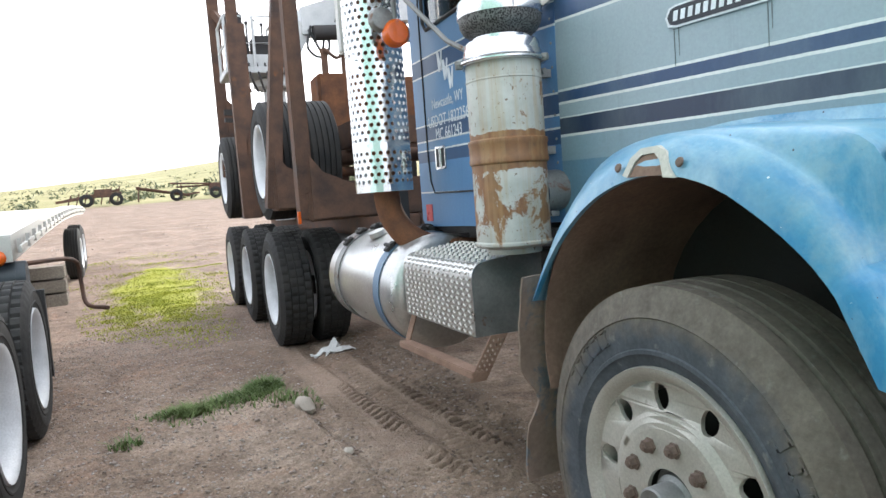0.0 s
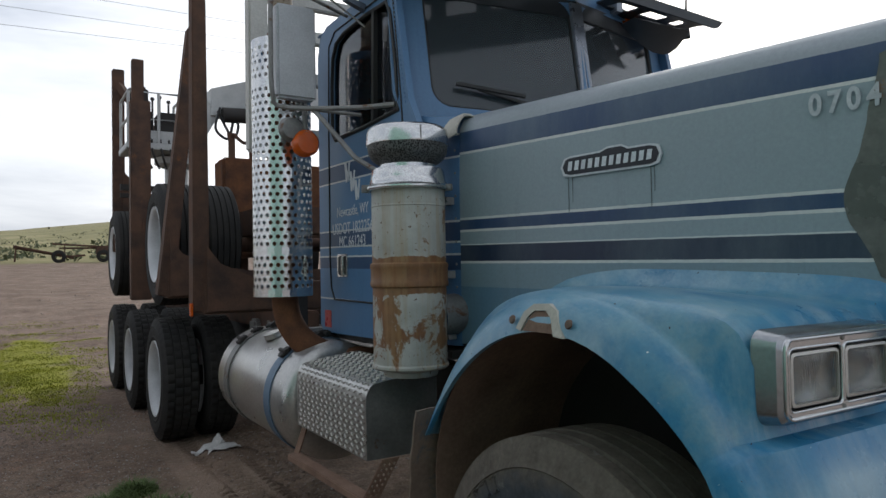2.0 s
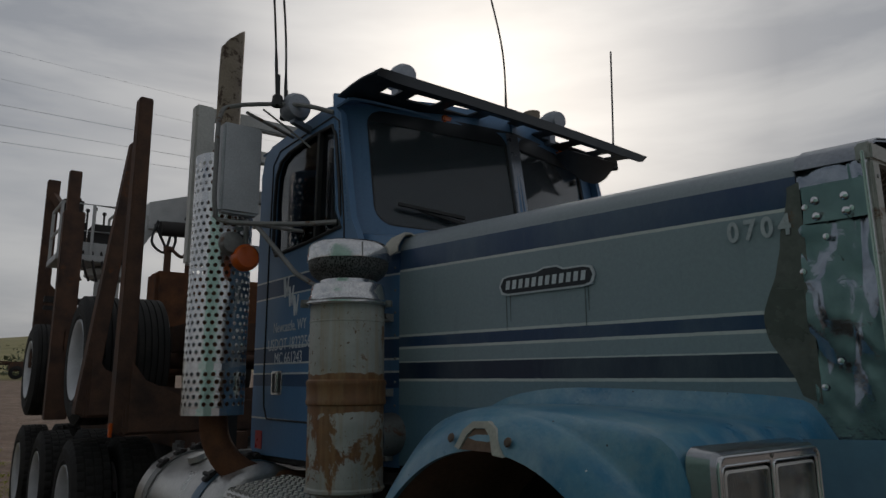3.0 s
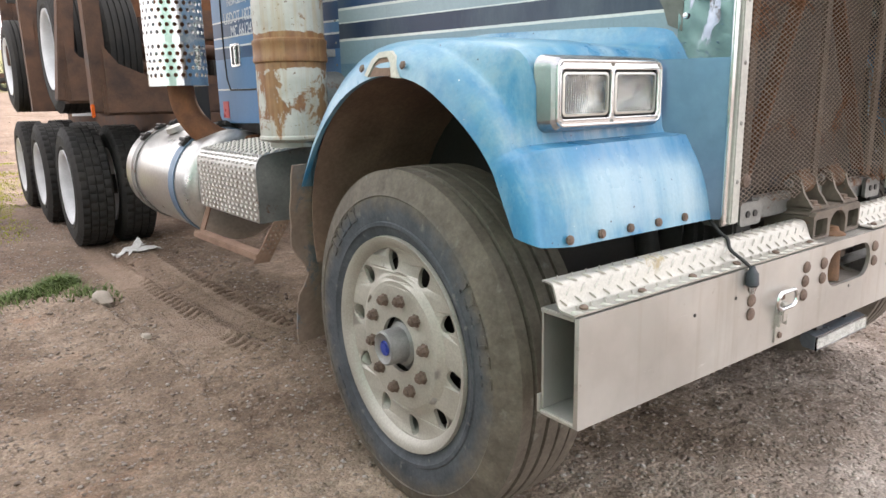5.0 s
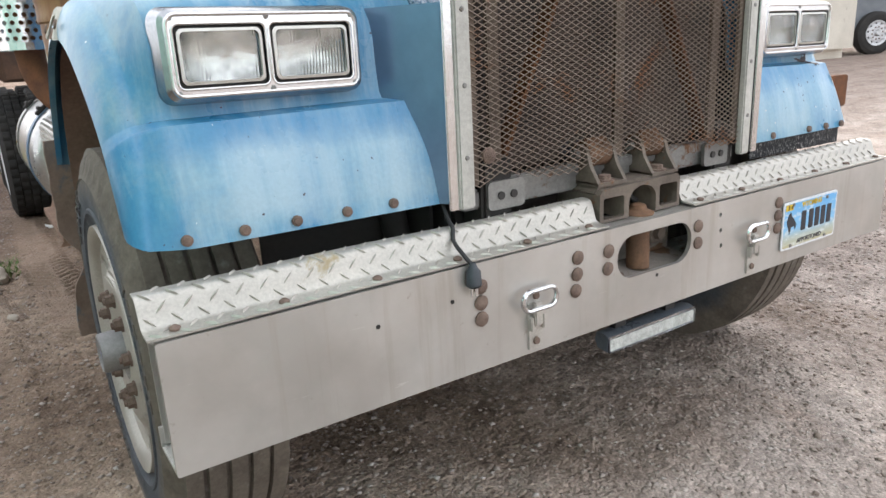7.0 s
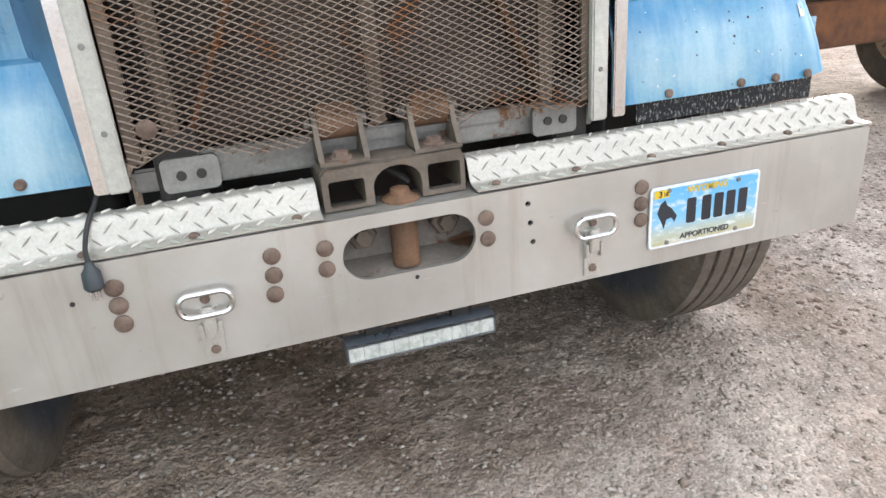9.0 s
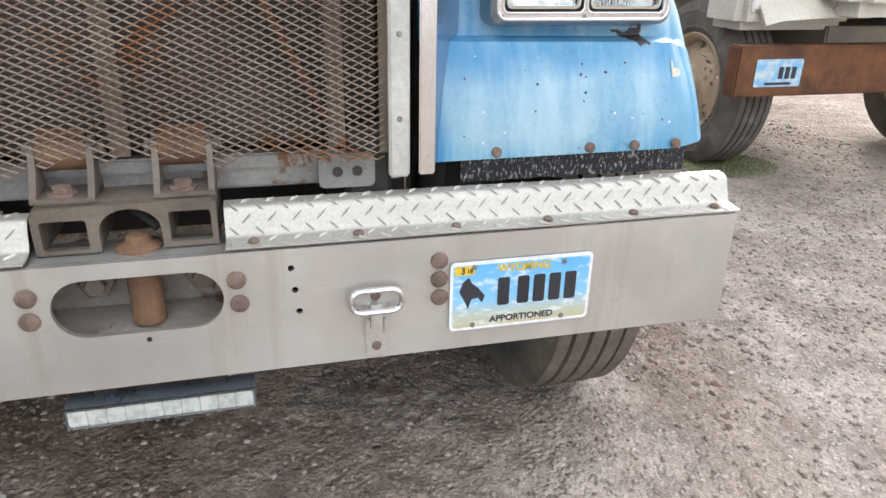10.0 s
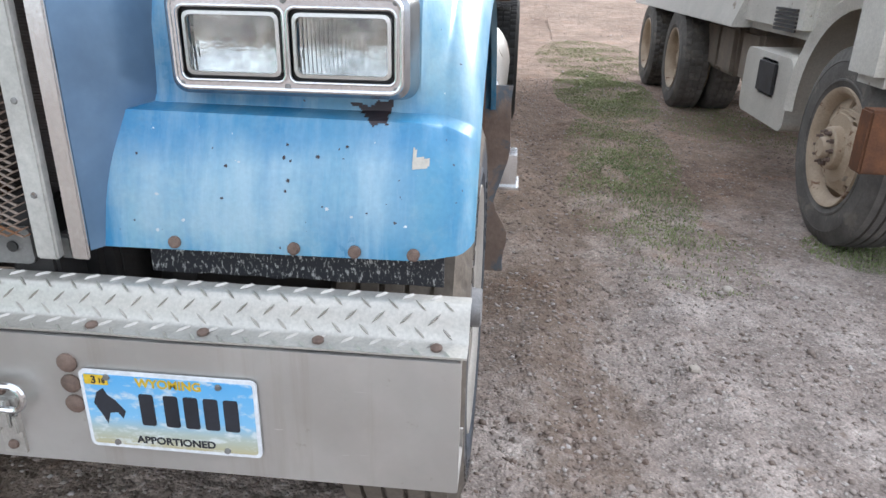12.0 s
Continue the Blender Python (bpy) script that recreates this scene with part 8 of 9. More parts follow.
def tan_truck():
    t = thing("dump_truck", "dust-covered cream dump truck with a rusty bumper", "truck")
    wheel("front_wheel", 0.52, 0.27, RX, RY, 0.515, -1, False, "hubbed", t, "wheel with a tan rust-stained rim", mats=("dusttyre", "tanrim"), rim_r=0.31)
    wheel("front_wheel", 0.52, 0.27, RX + 2.15, RY, 0.515, 1, False, "hubbed", t, mats=("dusttyre", "tanrim"), rim_r=0.31)
    for yy in (RY + 4.25, RY + 5.95):
        z = 0.515 + land(RX, yy)
        wheel("rear_wheel", 0.53, 0.29, RX, yy, z, -1, True, "deep", t, "dusty rear wheel with an orange-brown rim", mats=("dusttyre", "tanrim"), rim_r=0.31)
        wheel("inner_rear_wheel", 0.53, 0.29, RX + 0.34, yy, z, -1, True, "plain", t, mats=("dusttyre", "tanrim"))
        wheel("rear_wheel", 0.53, 0.29, RX + 2.2, yy, z, 1, True, "deep", t, mats=("dusttyre", "tanrim"), rim_r=0.31)
    # bumper, rust brown, with its plate
    bm = B()
    box(bm, 2.79, RX + 2.3, 2.20, 2.31, 0.555, 0.835, 0.01)
    bp = part("bumper", bm, "rust", t, "rust-brown steel bumper")
    bm = B()
    prism(bm, rounded(2.908, 3.213, 0.612, 0.764, 0.01, 3), lambda a, b, c: Vector((a, 2.194 + c, b)), 0.004)
    pl = part("licence_plate", bm, k_plate, bp, "pale blue licence plate")
    bm = B()
    for i in range(3):
        box(bm, 3.06 + 0.042 * i, 3.088 + 0.042 * i, 2.191, 2.1938, 0.656, 0.722)
    box(bm, 2.98, 3.15, 2.191, 2.1938, 0.623, 0.637)
    islands("plate_bar", bm, "ink", pl)
    bm = B()
    box(bm, RX + 0.5, RX + 1.7, RY - 0.55, RY + 7.2, 0.66, 0.92, 0.01)
    part("chassis", bm, "dusty", t)
    # fender over the front wheel
    bm = B()
    rows = []
    for i in range(21):
        a = math.pi * (1.02 - 0.86 * i / 20)
        c, s = math.cos(a), math.sin(a)
        rows.append([Vector((RX + 0.02, RY - 0.68 * c, 0.62 + 0.60 * s)), Vector((RX - 0.01, RY - 0.75 * c, 0.62 + 0.66 * s)), Vector((RX + 0.06, RY - 0.80 * c, 0.62 + 0.72 * s)), Vector((RX + 0.35, RY - 0.82 * c, 0.62 + 0.76 * s)), Vector((RX + 0.62, RY - 0.82 * c, 0.62 + 0.76 * s))])
    sheet(bm, rows)
    solid(bm, 0.008)
    part("fender", bm, "cream", t, "cream front fender, rust along its edge")
    bm = B()
    box(bm, RX + 0.3, RX + 1.9, RY - 0.95, RY + 0.95, 1.0, 1.95, 0.08)
    part("hood", bm, "cream", t)
    bm = B()
    box(bm, RX + 0.10, RX + 2.1, RY + 0.95, RY + 2.5, 0.98, 2.75, 0.06)
    part("cab", bm, "cream", t, "chalky cream cab")
    bm = B()
    for i in range(6):
        box(bm, RX + 0.085, RX + 0.10, RY + 1.1, RY + 1.5, 1.02 + 0.026 * i, 1.036 + 0.026 * i)
    islands("vent_slat", bm, "underside", t)
    # tank with a step recess
    bm = B()
    prism(bm, rounded(RY + 0.80, RY + 1.75, 0.42, 0.88, 0.08, 4), lambda a, b, c: Vector((RX + 0.02 + c, a, b)), 0.5)
    tk = part("fuel_tank", bm, "cream", t, "cream tank with a step recess")
    bm = B()
    box(bm, RX + 0.0, RX + 0.3, RY + 1.05, RY + 1.40, 0.60, 0.84, 0.02)
    part("step_recess", bm, "underside", tk)
    bm = B()
    prism(bm, [(RX, 0.98), (RX, 1.0), (RX + 0.2, 1.55), (RX + 0.2, 2.5), (RX + 2.2, 2.5), (RX + 2.2, 0.98)], lambda a, b, c: Vector((a, RY + 2.2 + c, b)), 5.0)
    part("dump_body", bm, "cream", t, "pale dump body")
    bm = B()
    for yy in (RY + 2.2, RY + 2.9, RY + 3.4):
        box(bm, RX + 0.25, RX + 0.55, yy, yy + 0.5, 0.50, 0.95, 0.04)
    islands("under_gear", bm, "dusty", t)
    return t


k = Nodes("pale_plate_print")
k.put("Base Color", k.ramp(k.noise(20, 4), [(0.4, (0.16, 0.38, 0.60)), (0.65, (0.50, 0.56, 0.56))]))
k.put("Roughness", 0.35)
k_plate = k.m
tan_truck()

# ---- mint-green highway tractor and flatbed trailer on the other side ----
mint = thing("highway_tractor", "mint-green highway tractor with amber marker lights", "truck")
MX = -2.96
bm = B()
rows = []
sec = curve([(1.52, 0, 1.02), (1.55, 0, 1.04), (1.55, 0, 1.06)], 3)
prism(bm, [(-3.2, 0.80), (1.10, 0.80), (1.30, 0.86), (1.55, 0.98), (1.63, 1.03), (1.575, 1.27), (1.535, 1.5), (1.475, 1.9), (1.42, 2.6), (1.36, 3.2), (-3.2, 3.2)], lambda a, b, c: Vector((MX - c, a, b)), 2.3)
part("sleeper", bm, "mint", mint, "glossy mint-green sleeper side")
bm = B()
for yy in (1.50, 1.44, 0.9, 0.3):
    for i in range(16):
        lathe(bm, [(0, 0.006), (0.002, 0.005), (0.003, 0)], (MX, yy + (0.02 if i % 2 else 0), 1.12 + 0.12 * i), (1, 0, 0), 6)
part("rivet", bm, "polish", mint, "rows of small rivets", kind="stuff")
bm = B()
prism(bm, [(-3.2, 0.62), (0.9, 0.66), (1.2, 0.755), (1.66, 0.785), (1.71, 0.80), (1.70, 0.88), (1.63, 1.03), (1.55, 0.975), (1.30, 0.855), (1.10, 0.795), (-3.2, 0.795)], lambda a, b, c: Vector((MX + 0.005 - c, a, b)), 0.02)
sk = part("side_skirt", bm, "galv", mint, "bare metal side skirt")
for yy, zz in ((1.675, 0.82), (1.52, 0.815), (1.36, 0.818)):
    bm = B()
    lathe(bm, [(0, 0.034), (0.01, 0.034), (0.022, 0.024), (0.026, 0)], (MX + 0.006, yy, zz), (1, 0, 0), 16)
    part("marker_light", bm, "amber", sk, "round amber marker light")
bm = B()
box(bm, MX + 0.004, MX + 0.008, 1.605, 1.655, 0.855, 0.945, 0.001)
part("reflector", bm, "red", sk)
wheel("steer_wheel", 0.48, 0.26, -3.0, 1.95, 0.48, 1, False, "disc", mint, "polished wheel with a domed hub", mats=("rubber2", "wheel"), rim_r=0.29)
for yy, out in ((3.20, -3.03), (4.52, -3.06)):
    wheel("drive_wheel", 0.48, 0.27, out, yy, 0.48, 1, True, "deep", mint, "white-rimmed drive wheel", mats=("rubber2", "whitewheel"), rim_r=0.30)
    wheel("inner_drive_wheel", 0.48, 0.27, -3.39, yy, 0.48, 1, True, "plain", mint, mats=("rubber2", "whitewheel"))
    wheel("inner_drive_wheel", 0.48, 0.27, -4.6, yy, 0.48, 1, True, "plain", mint, mats=("rubber2", "whitewheel"))
bm = B()
rows = [[Vector((x, 2.605, 0.36)) for x in (-2.985, -3.0, -3.3, -3.70)]]
for i in range(7):
    a = radians(188 - 7.2 * i)
    rows.append([Vector((x, 3.20 + r * math.cos(a), 0.50 + r * math.sin(a))) for x, r in ((-2.985, 0.575), (-3.0, 0.60), (-3.3, 0.605), (-3.70, 0.60))])
rows.append([p + Vector((0, -0.018, 0.012)) for p in rows[-1]])
sheet(bm, rows)
solid(bm, 0.012)
part("quarter_fender", bm, "greyfender", mint, "grey plastic quarter fender")
bm = B()
pipe(bm, [(-3.5, 2.55, 0.795), (-3.07, 2.55, 0.795), (-3.05, 2.55, 0.795)], 0.024, 10)
pipe(bm, [(-3.085, 2.56, 0.79), (-3.085, 2.575, 0.70), (-3.085, 2.585, 0.585)], 0.013, 8)
part("fender_bracket", bm, "greyfender", mint)
bm = B()
box(bm, -3.085, -3.065, 5.05, 5.10, 0.25, 0.85)
box(bm, -3.7, -3.0866, 5.06, 5.09, 0.25, 0.85)
part("mud_flap", bm, "black", mint, "black rubber mud flap")
bm = B()
for x in (-3.7, -4.5):
    box(bm, x - 0.05, x + 0.05, 0.5, 5.6, 0.62, 0.86, 0.008)
islands("frame_rail", bm, "underside", mint)

mint.matrix_basis = pose(0.10, -0.22, 0)

flat = thing("flatbed_trailer", "arched flatbed trailer with bleached deck boards", "trailer")
FM_ = Matrix.Translation((-3.13, 4.9, -0.05)) @ Matrix.Rotation(radians(1.9), 4, "Z")


def fl(x, y, z):
    """Deck coordinates: x from the near side inwards (minus), y rearwards, z above the deck line."""
    rise = 1.262 + 0.030 * y + 0.09 * math.sin(math.pi * min(1, y / 12.5))
    return FM_ @ Vector((x, y, rise + z))


for i in range(9):
    bm = B()
    xa, xb = -0.10 - 0.275 * i, -0.10 - 0.275 * (i + 1) + 0.016
    sheet(bm, [[fl(xa, 12.5 * j / 12, 0), fl(xb, 12.5 * j / 12, 0.0)] for j in range(13)])
    solid(bm, 0.03)
    part("deck_board", bm, "deck", flat)
for sx in (0, -2.62):
    bm = B()
    sheet(bm, [[fl(sx + a, 12.5 * j / 16, b) for a, b in ((0.0, -0.16), (0.0, 0.02), (-0.09, 0.022), (-0.09, -0.03))] for j in range(17)])
    solid(bm, 0.012)
    part("side_rail", bm, "galv", flat, "pale steel side rail")
bm = B()
for j in range(24):
    y = 0.2 + 0.52 * j
    p, q = fl(0.03, y, -0.12), fl(0.03, y, -0.02)
    beam(bm, p, q, 0.07, 0.03)
    beam(bm, fl(0.05, y - 0.2, -0.07), fl(0.05, y + 0.2, -0.07), 0.012, 0.03)
islands("stake_pocket", bm, "galv", flat)
bm = B()
prism(bm, [(0.0, -0.16), (0.0, 0.01), (-2.62, 0.01), (-2.62, -0.16)], lambda a, b, c: fl(a, -0.02 + c, b), 0.02)
fr = part("front_bolster", bm, "galv", flat)
words("trailer_number", "9281", 0.10, "ink", fr, Matrix.Translation(fl(-0.40, -0.045, -0.10)) @ Matrix.Rotation(radians(3), 4, "Z") @ Matrix.Rotation(radians(90), 4, "X"), "", 0.001)
bm = B()
lathe(bm, [(0, 0.055), (0.015, 0.05), (0.03, 0.03), (0.032, 0)], fl(-0.09, -0.022, -0.13), (0, -1, 0), 16)
part("marker_light", bm, "amber", flat, "round amber marker light")
bm = B()
for x in (-0.75, -1.85):
    sheet(bm, [[fl(x + a, 12.3 * j / 10, b) for a, b in ((0.07, -0.04), (0.07, -0.45), (-0.07, -0.45), (-0.07, -0.04))] for j in range(11)], close=True)
islands("main_beam", bm, "underside", flat)
for i in range(3):
    bm = B()
    p, q = fl(0.24, 0.9, -0.36 - 0.11 * i), fl(-1.9, 0.9, -0.36 - 0.11 * i)
    beam(bm, p, q, 0.24, 0.095, bevel=0.006)
    part("timber", bm, "timber", flat, "weathered timber dunnage")
bm = B()
cyl(bm, fl(0.06, 0.12, -0.285), fl(-1.6, 0.12, -0.285), 0.115, seg=20)
for c in (0.0, -0.22, -0.45):
    cyl(bm, fl(c, 0.12, -0.285), fl(c - 0.03, 0.12, -0.285), 0.119, seg=20)
part("drain_pipe", bm, "oldplastic", flat, "dark plastic pipe under the deck")
bm = B()
pipe(bm, curve([fl(-0.3, 0.4, -0.25), fl(0.05, 0.6, -0.24), fl(0.30, 1.1, -0.30), fl(0.33, 1.2, -0.50), fl(0.36, 1.1, -0.68), fl(0.52, 0.9, -0.70)], 24), 0.018, 8)
part("hanging_cable", bm, "rustdark", flat)
for yy in (10.2, 11.5):
    c = fl(-0.02, yy, 0)
    wheel("trailer_wheel", 0.50, 0.28, c.x, c.y, ground_z(c.x, c.y) + 0.49, 1, False, "deep", flat, "", mats=("rubber2", "whitewheel"), rim_r=0.29)
    wheel("trailer_wheel", 0.50, 0.28, c.x - 2.4, c.y, ground_z(c.x - 2.4, c.y) + 0.49, -1, False, "deep", flat, "", mats=("rubber2", "whitewheel"), rim_r=0.29)

# ---- dark lorry far off across the yard ----
far = thing("dark_lorry", "dark lorry with pale wheels parked across the yard", "truck")
for q in (0, -3.6):
    wheel("wheel", 0.50, 0.28, 0, 0, 0.5, -1, False, "disc", far, mats=("rubber2", "whitewheel"), rim_r=0.29).matrix_basis = pose(q, 0, 0.5, 0, 0, 90)
bm = B()
box(bm, -6.5, 1.4, 0.15, 2.2, 0.55, 1.3, 0.05)
box(bm, -6.5, 1.2, 0.1, 2.2, 1.3, 2.9, 0.08)
part("body", bm, "greyfender", far, "dark grey lorry body")
far.matrix_basis = pose(17.2, 7.6, ground_z(17.2, 7.6), 0, 0, -26)
# corner panel and lamp of the dump truck above its bumper
bm = B()
box(bm, RX - 0.12, RX + 0.65, 2.34, 2.7, 0.90, 1.62, 0.05)
tan = [o for o in scene.objects if o.name == "dump_truck"][0]
cp = part("corner_panel", bm, "cream", tan, "cream corner panel above the bumper")
bm = B()
holed(bm, rounded(RX - 0.06, RX + 0.32, 1.00, 1.18, 0.02, 3), [rounded(RX - 0.04, RX + 0.30, 1.02, 1.16, 0.015, 3)], lambda a, b, c: Vector((a, 2.332 + c, b)), 0.012)
part("lamp_rim", bm, "polish", cp)
bm = B()
box(bm, RX - 0.04, RX + 0.30, 2.336, 2.342, 1.02, 1.16)
part("lamp", bm, "white", cp)


# ---- litter, stones and plants on the yard ----
def litter():
    """A torn, creased piece of card: a flat tongue and a folded-up flap."""
    t = thing("card_scrap", "crumpled torn white card lying on the dirt", "litter")
    for cx, cy, sx_, sy_, tilt, seed in ((-0.87, 5.28, 0.13, 0.10, 0.10, 1), (-0.96, 5.38, 0.12, 0.05, 0.28, 2), (-0.90, 5.40, 0.05, 0.07, 0.55, 3)):
        bm = B()
        rows = []
        for i in range(9):
            row = []
            for j in range(7):
                a, b = i / 4 - 1, j / 3 - 1
                e = 1 + 0.22 * noise.noise((a * 1.7 + seed, b * 1.7, 0))
                x, y = cx + a * sx_ * e, cy + b * sy_ * e + 0.2 * a * sy_
                row.append(Vector((x, y, ground_z(x, y) + 0.012 + 0.02 * abs(noise.noise((a * 2, b * 2, seed))) + max(0.0, a + 0.3 * b) * tilt * 0.10)))
            rows.append(row)
        sheet(bm, rows)
        solid(bm, 0.004)
        part("torn_sheet", bm, "paper", t, smooth=False)


litter()


def stone(x, y, s, seed):
    bm = B()
    bmesh.ops.create_icosphere(bm, subdivisions=2, radius=1.0)
    for v in bm.verts:
        q = 1 + 0.35 * noise.noise((v.co.x * 1.3 + seed, v.co.y * 1.3, v.co.z * 1.3))
        v.co = Vector((x + v.co.x * s[0] * q, y + v.co.y * s[1] * q, ground_z(x, y) + s[2] * 0.6 + v.co.z * s[2] * q))
    tagged(part("stone", bm, "stone"), "pale dusty stone lying on the yard", "stone", "stones on the yard")


for i, (x, y, s) in enumerate(((-1.48, 3.79, (0.062, 0.125, 0.055)), (1.98, 1.35, (0.022, 0.02, 0.014)), (2.3, 2.1, (0.026, 0.02, 0.016)), (-1.45, 2.9, (0.03, 0.03, 0.02)))):
    stone(x, y, s, i * 3.1)


def scatter_stones():
    rng = random.Random(5)
    vs, fs = [], []
    oct_f = ((0, 2, 4), (2, 1, 4), (1, 3, 4), (3, 0, 4), (2, 0, 5), (1, 2, 5), (3, 1, 5), (0, 3, 5))
    for n, x0, x1, y0, y1, smin, smax in ((16000, -0.8, 4.5, -1.6, 2.2, 0.003, 0.013), (10000, 1.2, 4.5, 0.5, 9.0, 0.004, 0.016), (20000, -3.2, -0.4, -0.6, 8.0, 0.003, 0.013), (350, -4.0, 4.0, -1.5, 10.0, 0.010, 0.022), (900, -8, 4, 8, 30, 0.012, 0.035)):
        for _ in range(n):
            x, y = rng.uniform(x0, x1), rng.uniform(y0, y1)
            s = smin + (smax - smin) * rng.random() ** 2.2
            if tyre_prints(x, y)[0] > 0.4 and s > 0.004:
                continue
            z = ground_z(x, y)
            i = len(vs)
            a = rng.uniform(0, 3.14)
            c, d = math.cos(a), math.sin(a)
            for dx, dy, dz in ((-1, 0, 0), (1, 0, 0), (0, 1, 0), (0, -1, 0), (0, 0, 1), (0, 0, -1)):
                j = rng.uniform(0.65, 1.2)
                px, py, pz = dx * s * j * 1.2, dy * s * j, dz * s * j * 0.6
                vs.append((x + px * c - py * d, y + px * d + py * c, z + s * 0.2 + pz))
            fs.extend(tuple(i + q for q in f) for f in oct_f)
    k = Nodes("mixed_pebbles")
    g = k.n.new("ShaderNodeNewGeometry")
    k.put("Base Color", k.ramp(g.outputs["Random Per Island"], [(0.0, (0.16, 0.12, 0.097)), (0.5, (0.27, 0.222, 0.188)), (0.9, (0.34, 0.295, 0.26)), (1.0, (0.42, 0.385, 0.355))]))
    k.put("Roughness", 0.9)
    return tagged(raw("pebbles", vs, fs, k.m, smooth=True), "scattered grey and brown pebbles on the dirt", "gravel", kind="stuff")


scatter_stones()


def soil_clods():
    """Crumbled clods of damp soil along the churned wheel tracks."""
    rng = random.Random(17)
    g = (1 + 5 ** 0.5) / 2
    ico = [Vector(v).normalized() for v in ((-1, g, 0), (1, g, 0), (-1, -g, 0), (1, -g, 0), (0, -1, g), (0, 1, g), (0, -1, -g), (0, 1, -g), (g, 0, -1), (g, 0, 1), (-g, 0, -1), (-g, 0, 1))]
    tri = ((0, 11, 5), (0, 5, 1), (0, 1, 7), (0, 7, 10), (0, 10, 11), (1, 5, 9), (5, 11, 4), (11, 10, 2), (10, 7, 6), (7, 1, 8),
           (3, 9, 4), (3, 4, 2), (3, 2, 6), (3, 6, 8), (3, 8, 9), (4, 9, 5), (2, 4, 11), (6, 2, 10), (8, 6, 7), (9, 8, 1))
    vs, fs = [], []
    for n, cx, w, y0, y1, big in ((1300, 1.53, 0.08, 0.2, 5.5, 0.016), (900, -0.60, 0.08, 1.6, 5.6, 0.018), (350, -1.36, 0.05, 1.6, 4.4, 0.012), (300, -1.0, 0.04, 2.2, 5.6, 0.011), (700, 0.4, 0.75, 0.05, 1.0, 0.009), (500, -1.9, 0.5, -0.4, 5.0, 0.009)):
        for _ in range(n):
            x, y = rng.gauss(cx, w), rng.uniform(y0, y1)
            s = 0.004 + (big - 0.004) * rng.random() ** 2.6
            z, i = ground_z(x, y), len(vs)
            low = rng.uniform(0.35, 0.7)
            for v in ico:
                q = s * rng.uniform(0.55, 1.4)
                vs.append((x + v.x * q, y + v.y * q, z + s * 0.12 + v.z * q * low))
            fs.extend((i + a, i + b, i + c) for a, b, c in tri)
    k = Nodes("damp_soil_clods")
    geo = k.n.new("ShaderNodeNewGeometry")
    col = k.ramp(geo.outputs["Random Per Island"], [(0.0, (0.12, 0.085, 0.066)), (0.5, (0.19, 0.14, 0.11)), (0.85, (0.25, 0.19, 0.155)), (1.0, (0.32, 0.26, 0.22))])
    k.put("Base Color", k.mix(0.4, col, k.ramp(k.noise(160, 4), [(0.3, 0.6), (0.7, 1.3)]), "MULTIPLY"))
    k.put("Roughness", 0.95)
    return tagged(raw("soil_clods", vs, fs, k.m), "crumbled brown soil clods along the wheel tracks", "soil", kind="stuff")


soil_clods()


def tufts(name, label, clumps, seed, mat_, h, w, lean=0.6):
    rng = random.Random(seed)
    spots = []
    for cx, cy, rx, ry, n in clumps:
        for _ in range(n):
            a, r = rng.uniform(0, 6.283), math.sqrt(rng.random())
            x, y = cx + rx * r * math.cos(a), cy + ry * r * math.sin(a)
            if noise.noise((x * 1.9, y * 1.9, seed)) < -0.12 and rng.random() < 0.75:
                continue
            spots.append((x, y, 0.5 + (1 - r) * 0.8))
    vs, fs = blade_field(spots, seed + 1, h, w, lean)
    return tagged(raw(name, vs, fs, mat_), label, "grass", kind="stuff")


tufts("grass_tuft", "low green weed tufts growing in the dirt", [(-1.63, 4.50, 0.14, 0.14, 1100), (-1.80, 4.36, 0.24, 0.10, 450), (-2.20, 4.20, 0.20, 0.10, 800), (-2.02, 4.26, 0.36, 0.08, 260), (-2.52, 3.72, 0.09, 0.08, 90), (-1.95, 4.15, 0.6, 0.28, 320), (-1.50, 4.12, 0.16, 0.18, 130), (-1.45, 3.86, 0.10, 0.10, 60)], 3, "grass", 0.06, 0.0045, 1.6)
tufts("yellow_green_grass", "bright yellow-green grass patch on the yard", [(-2.35, 9.8, 0.6, 2.0, 11000), (-2.3, 10.0, 0.95, 2.8, 9000), (-1.9, 12.5, 1.2, 4.0, 9000), (-2.2, 15.5, 1.6, 4.6, 6000), (-1.9, 7.6, 0.5, 1.2, 1200)], 9, "drygrass", 0.026, 0.005, 1.4)
tufts("thin_grass", "sparse short grass between the trucks", [(2.05, 3.6, 0.45, 0.9, 5200), (2.15, 4.9, 0.45, 1.3, 9000), (2.35, 8.0, 0.6, 2.2, 26000), (2.5, 11.5, 0.9, 2.4, 16000), (2.2, 2.5, 0.4, 0.5, 1900), (3.2, 2.7, 0.35, 0.3, 2600), (3.3, 6.0, 0.6, 1.2, 3600)], 13, "softgrass", 0.022, 0.0028, 1.6)


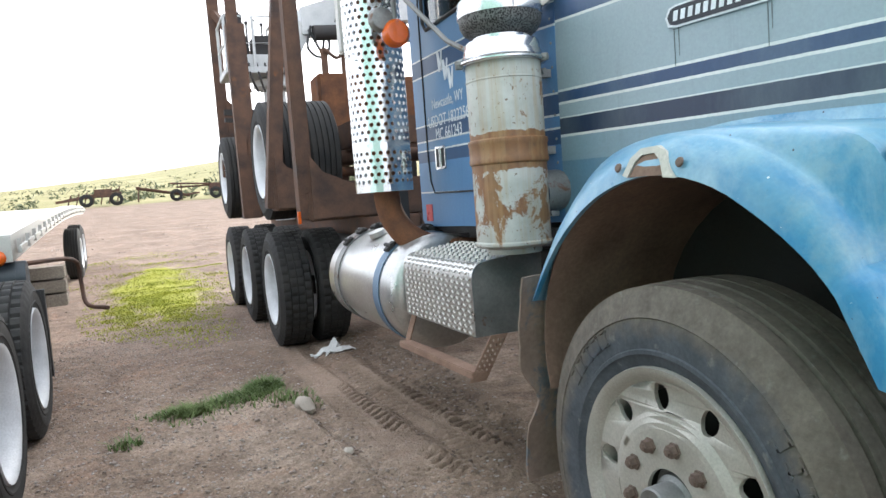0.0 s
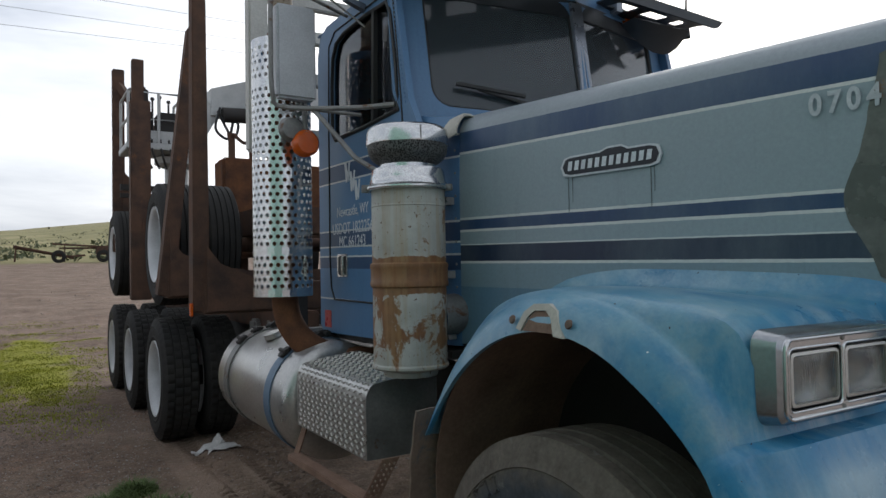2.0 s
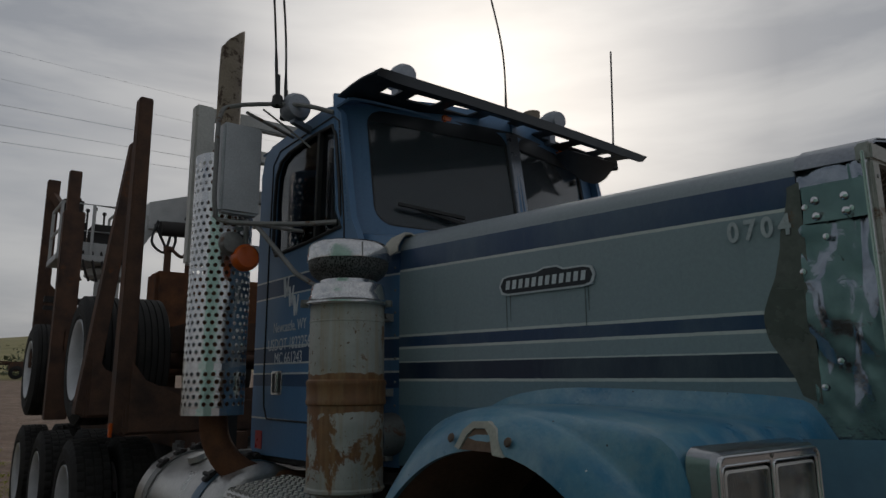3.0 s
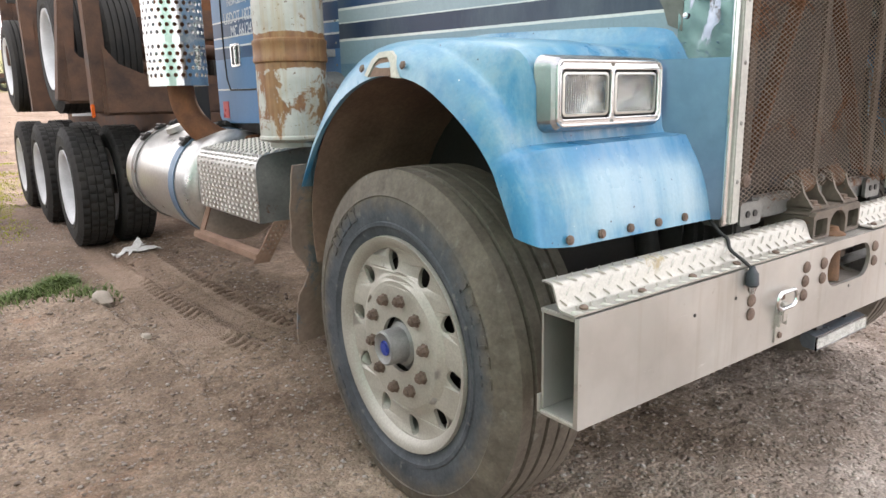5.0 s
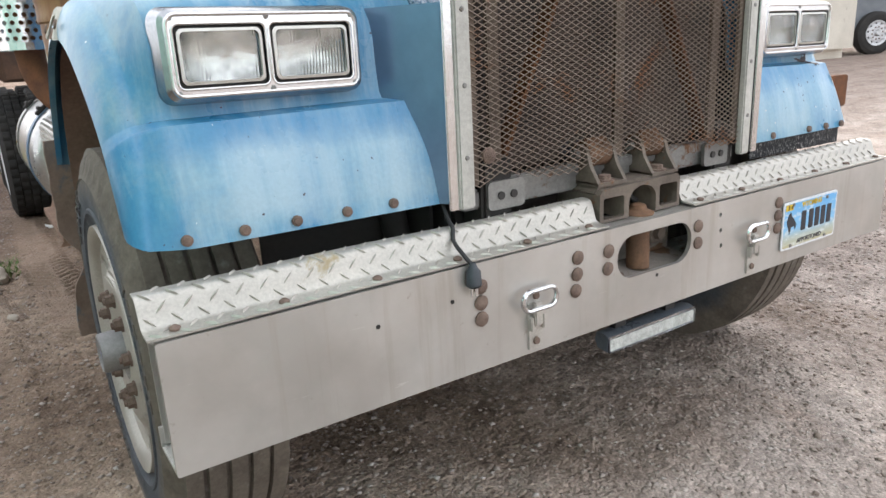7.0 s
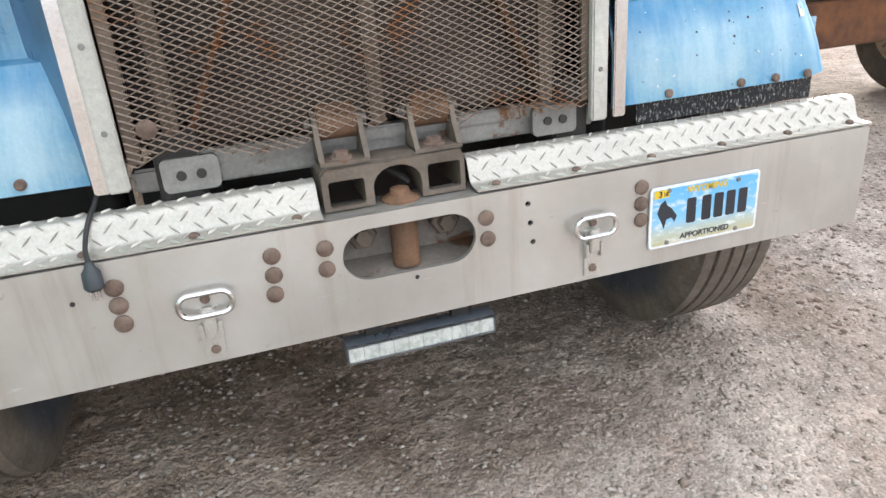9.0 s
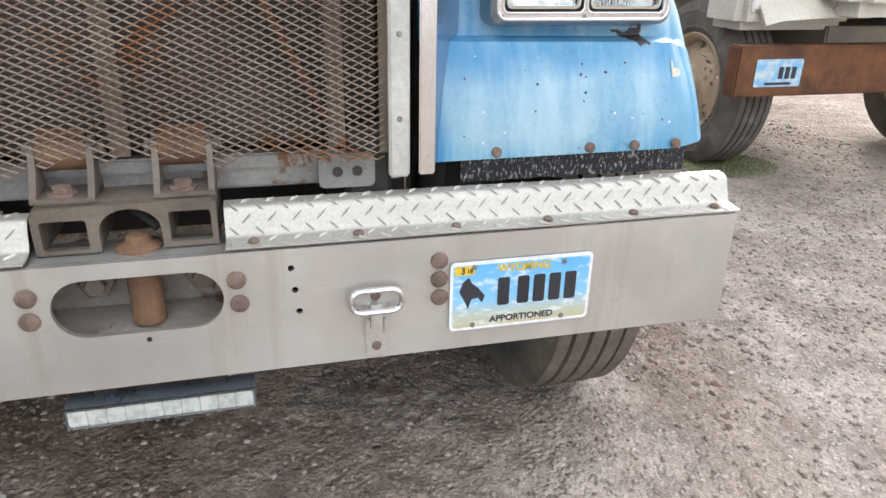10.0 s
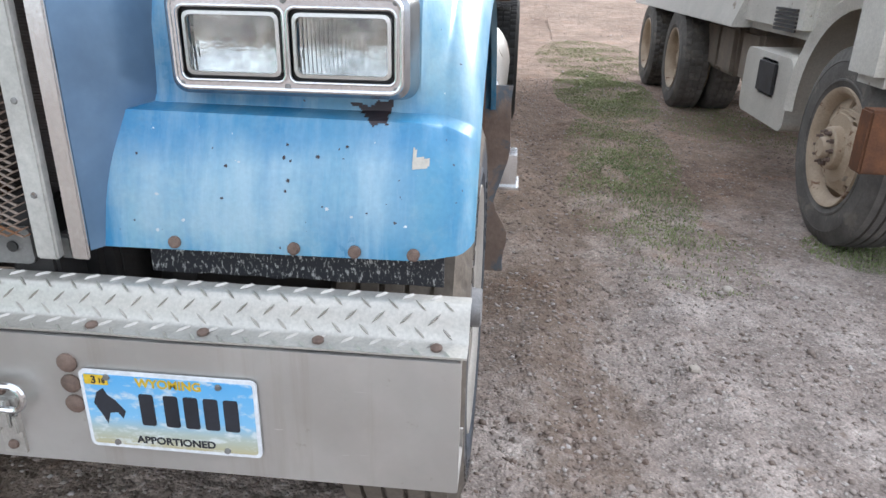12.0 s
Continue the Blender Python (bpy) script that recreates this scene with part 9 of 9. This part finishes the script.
def brush_field():
    """Sagebrush and rank grass along the yard's edge and over the plain."""
    rng = random.Random(21)
    vs, fs = [], []
    for i in range(850):
        y = 64 + 260 * rng.random() ** 1.7
        x = rng.uniform(-0.8, 0.35) * (y + 20)
        s = rng.uniform(0.35, 1.15) * (1.0 if y < 110 else 1.4)
        z = ground_z(x, y)
        for _ in range(26 if y < 120 else 12):
            a, e = rng.uniform(0, 6.283), rng.uniform(0.0, 1.2)
            r = s * rng.uniform(0.35, 0.95)
            px, py, pz = x + r * math.cos(a) * math.cos(e), y + r * math.sin(a) * math.cos(e), z + r * math.sin(e) * 0.75 + 0.05
            q = s * rng.uniform(0.16, 0.34)
            j = len(vs)
            for _k in range(3):
                vs.append((px + rng.uniform(-q, q), py + rng.uniform(-q, q), pz + rng.uniform(-q, q)))
            fs.append((j, j + 1, j + 2))
    return tagged(raw("sagebrush", vs, fs, "brush"), "grey-green sagebrush on the dry plain", "shrubs", kind="stuff")


brush_field()


# ---- old machinery at the yard's far edge ----
def implement(x, y, kind_):
    t = thing("farm_implement", "rusty old farm implement parked at the field's edge", "machinery", "old implements by the field")
    z = ground_z(x, y)
    O = Matrix.Translation((x, y, z))
    bm = B()
    if kind_ == 0:
        beam(bm, (-3.2, 0, 0.5), (1.6, 0, 1.0), 0.18, 0.2)
        beam(bm, (-2.6, 0.5, 0.6), (1.4, 0.5, 1.25), 0.15, 0.2)
        for i in range(7):
            beam(bm, (-2.4 + 0.6 * i, 0.2, 0.15), (-2.1 + 0.6 * i, 0.2, 1.0 + 0.1 * i), 0.09, 0.09)
        box(bm, -0.4, 0.9, -0.3, 0.6, 0.7, 1.35, 0.05)
    elif kind_ == 1:
        beam(bm, (-2.4, 0, 1.35), (1.8, 0, 0.45), 0.35, 0.12)
        beam(bm, (-2.4, 0.3, 1.25), (1.8, 0.3, 0.4), 0.2, 0.2)
        beam(bm, (-2.3, 0, 0.1), (-2.2, 0, 1.4), 0.12, 0.12)
        beam(bm, (1.4, 0, 0.5), (2.6, 0, 0.6), 0.15, 0.15)
    else:
        beam(bm, (-3.5, 0, 1.5), (0.5, 0, 1.25), 0.16, 0.14)
        beam(bm, (-3.0, 0.4, 1.15), (1.6, 0.4, 1.2), 0.16, 0.14)
        box(bm, -0.3, 1.7, -0.4, 0.6, 0.6, 1.35, 0.06)
        beam(bm, (-2.6, 0.2, 0.0), (-2.6, 0.2, 1.4), 0.1, 0.1)
    for v in bm.verts:
        v.co = O @ v.co
    part("frame", bm, "rustdark", t)
    for wx in ((-1.0, 1.2) if kind_ == 0 else (0.7,) if kind_ == 1 else (0.2, 1.3)):
        bm = B()
        lathe(bm, [(-0.12, 0.25), (-0.12, 0.45), (-0.08, 0.52), (0.08, 0.52), (0.12, 0.45), (0.12, 0.25)], O @ Vector((wx, -0.4, 0.5)), (0, 1, 0), 20, closed=True)
        part("wheel", bm, "rubber2", t)
    return t


implement(-5.3, 62.0, 0)
implement(-0.2, 63.0, 1)
implement(3.6, 64.0, 2)
# oil-field structure on the skyline
bm = B()
for dx in (0, 14):
    zz = land(0, 900)
    beam(bm, (28 + dx, 900, zz), (28 + dx, 900, zz + 6), 2.4, 2.4, w2=1.0, h2=1.0)
tagged(part("skyline_tower", bm, "underside"), "small dark tower on the far skyline", "tower")
# overhead wires
for za, zb, r in ((33.1, 34.5, 0.022), (30.2, 32.6, 0.022), (26.9, 31.9, 0.022), (38.6, 35.2, 0.012), (42.2, 38.5, 0.012)):
    bm = B()
    a, b = Vector((-90, 90, za)), Vector((95, 90, zb))
    pipe(bm, [a.lerp(b, f / 20) - Vector((0, 0, 0.6 * math.sin(math.pi * f / 20) - 0.6)) for f in range(21)], r, 5)
    tagged(part("power_line", bm, "wire"), "thin dark overhead power line", "cable", "overhead wires")
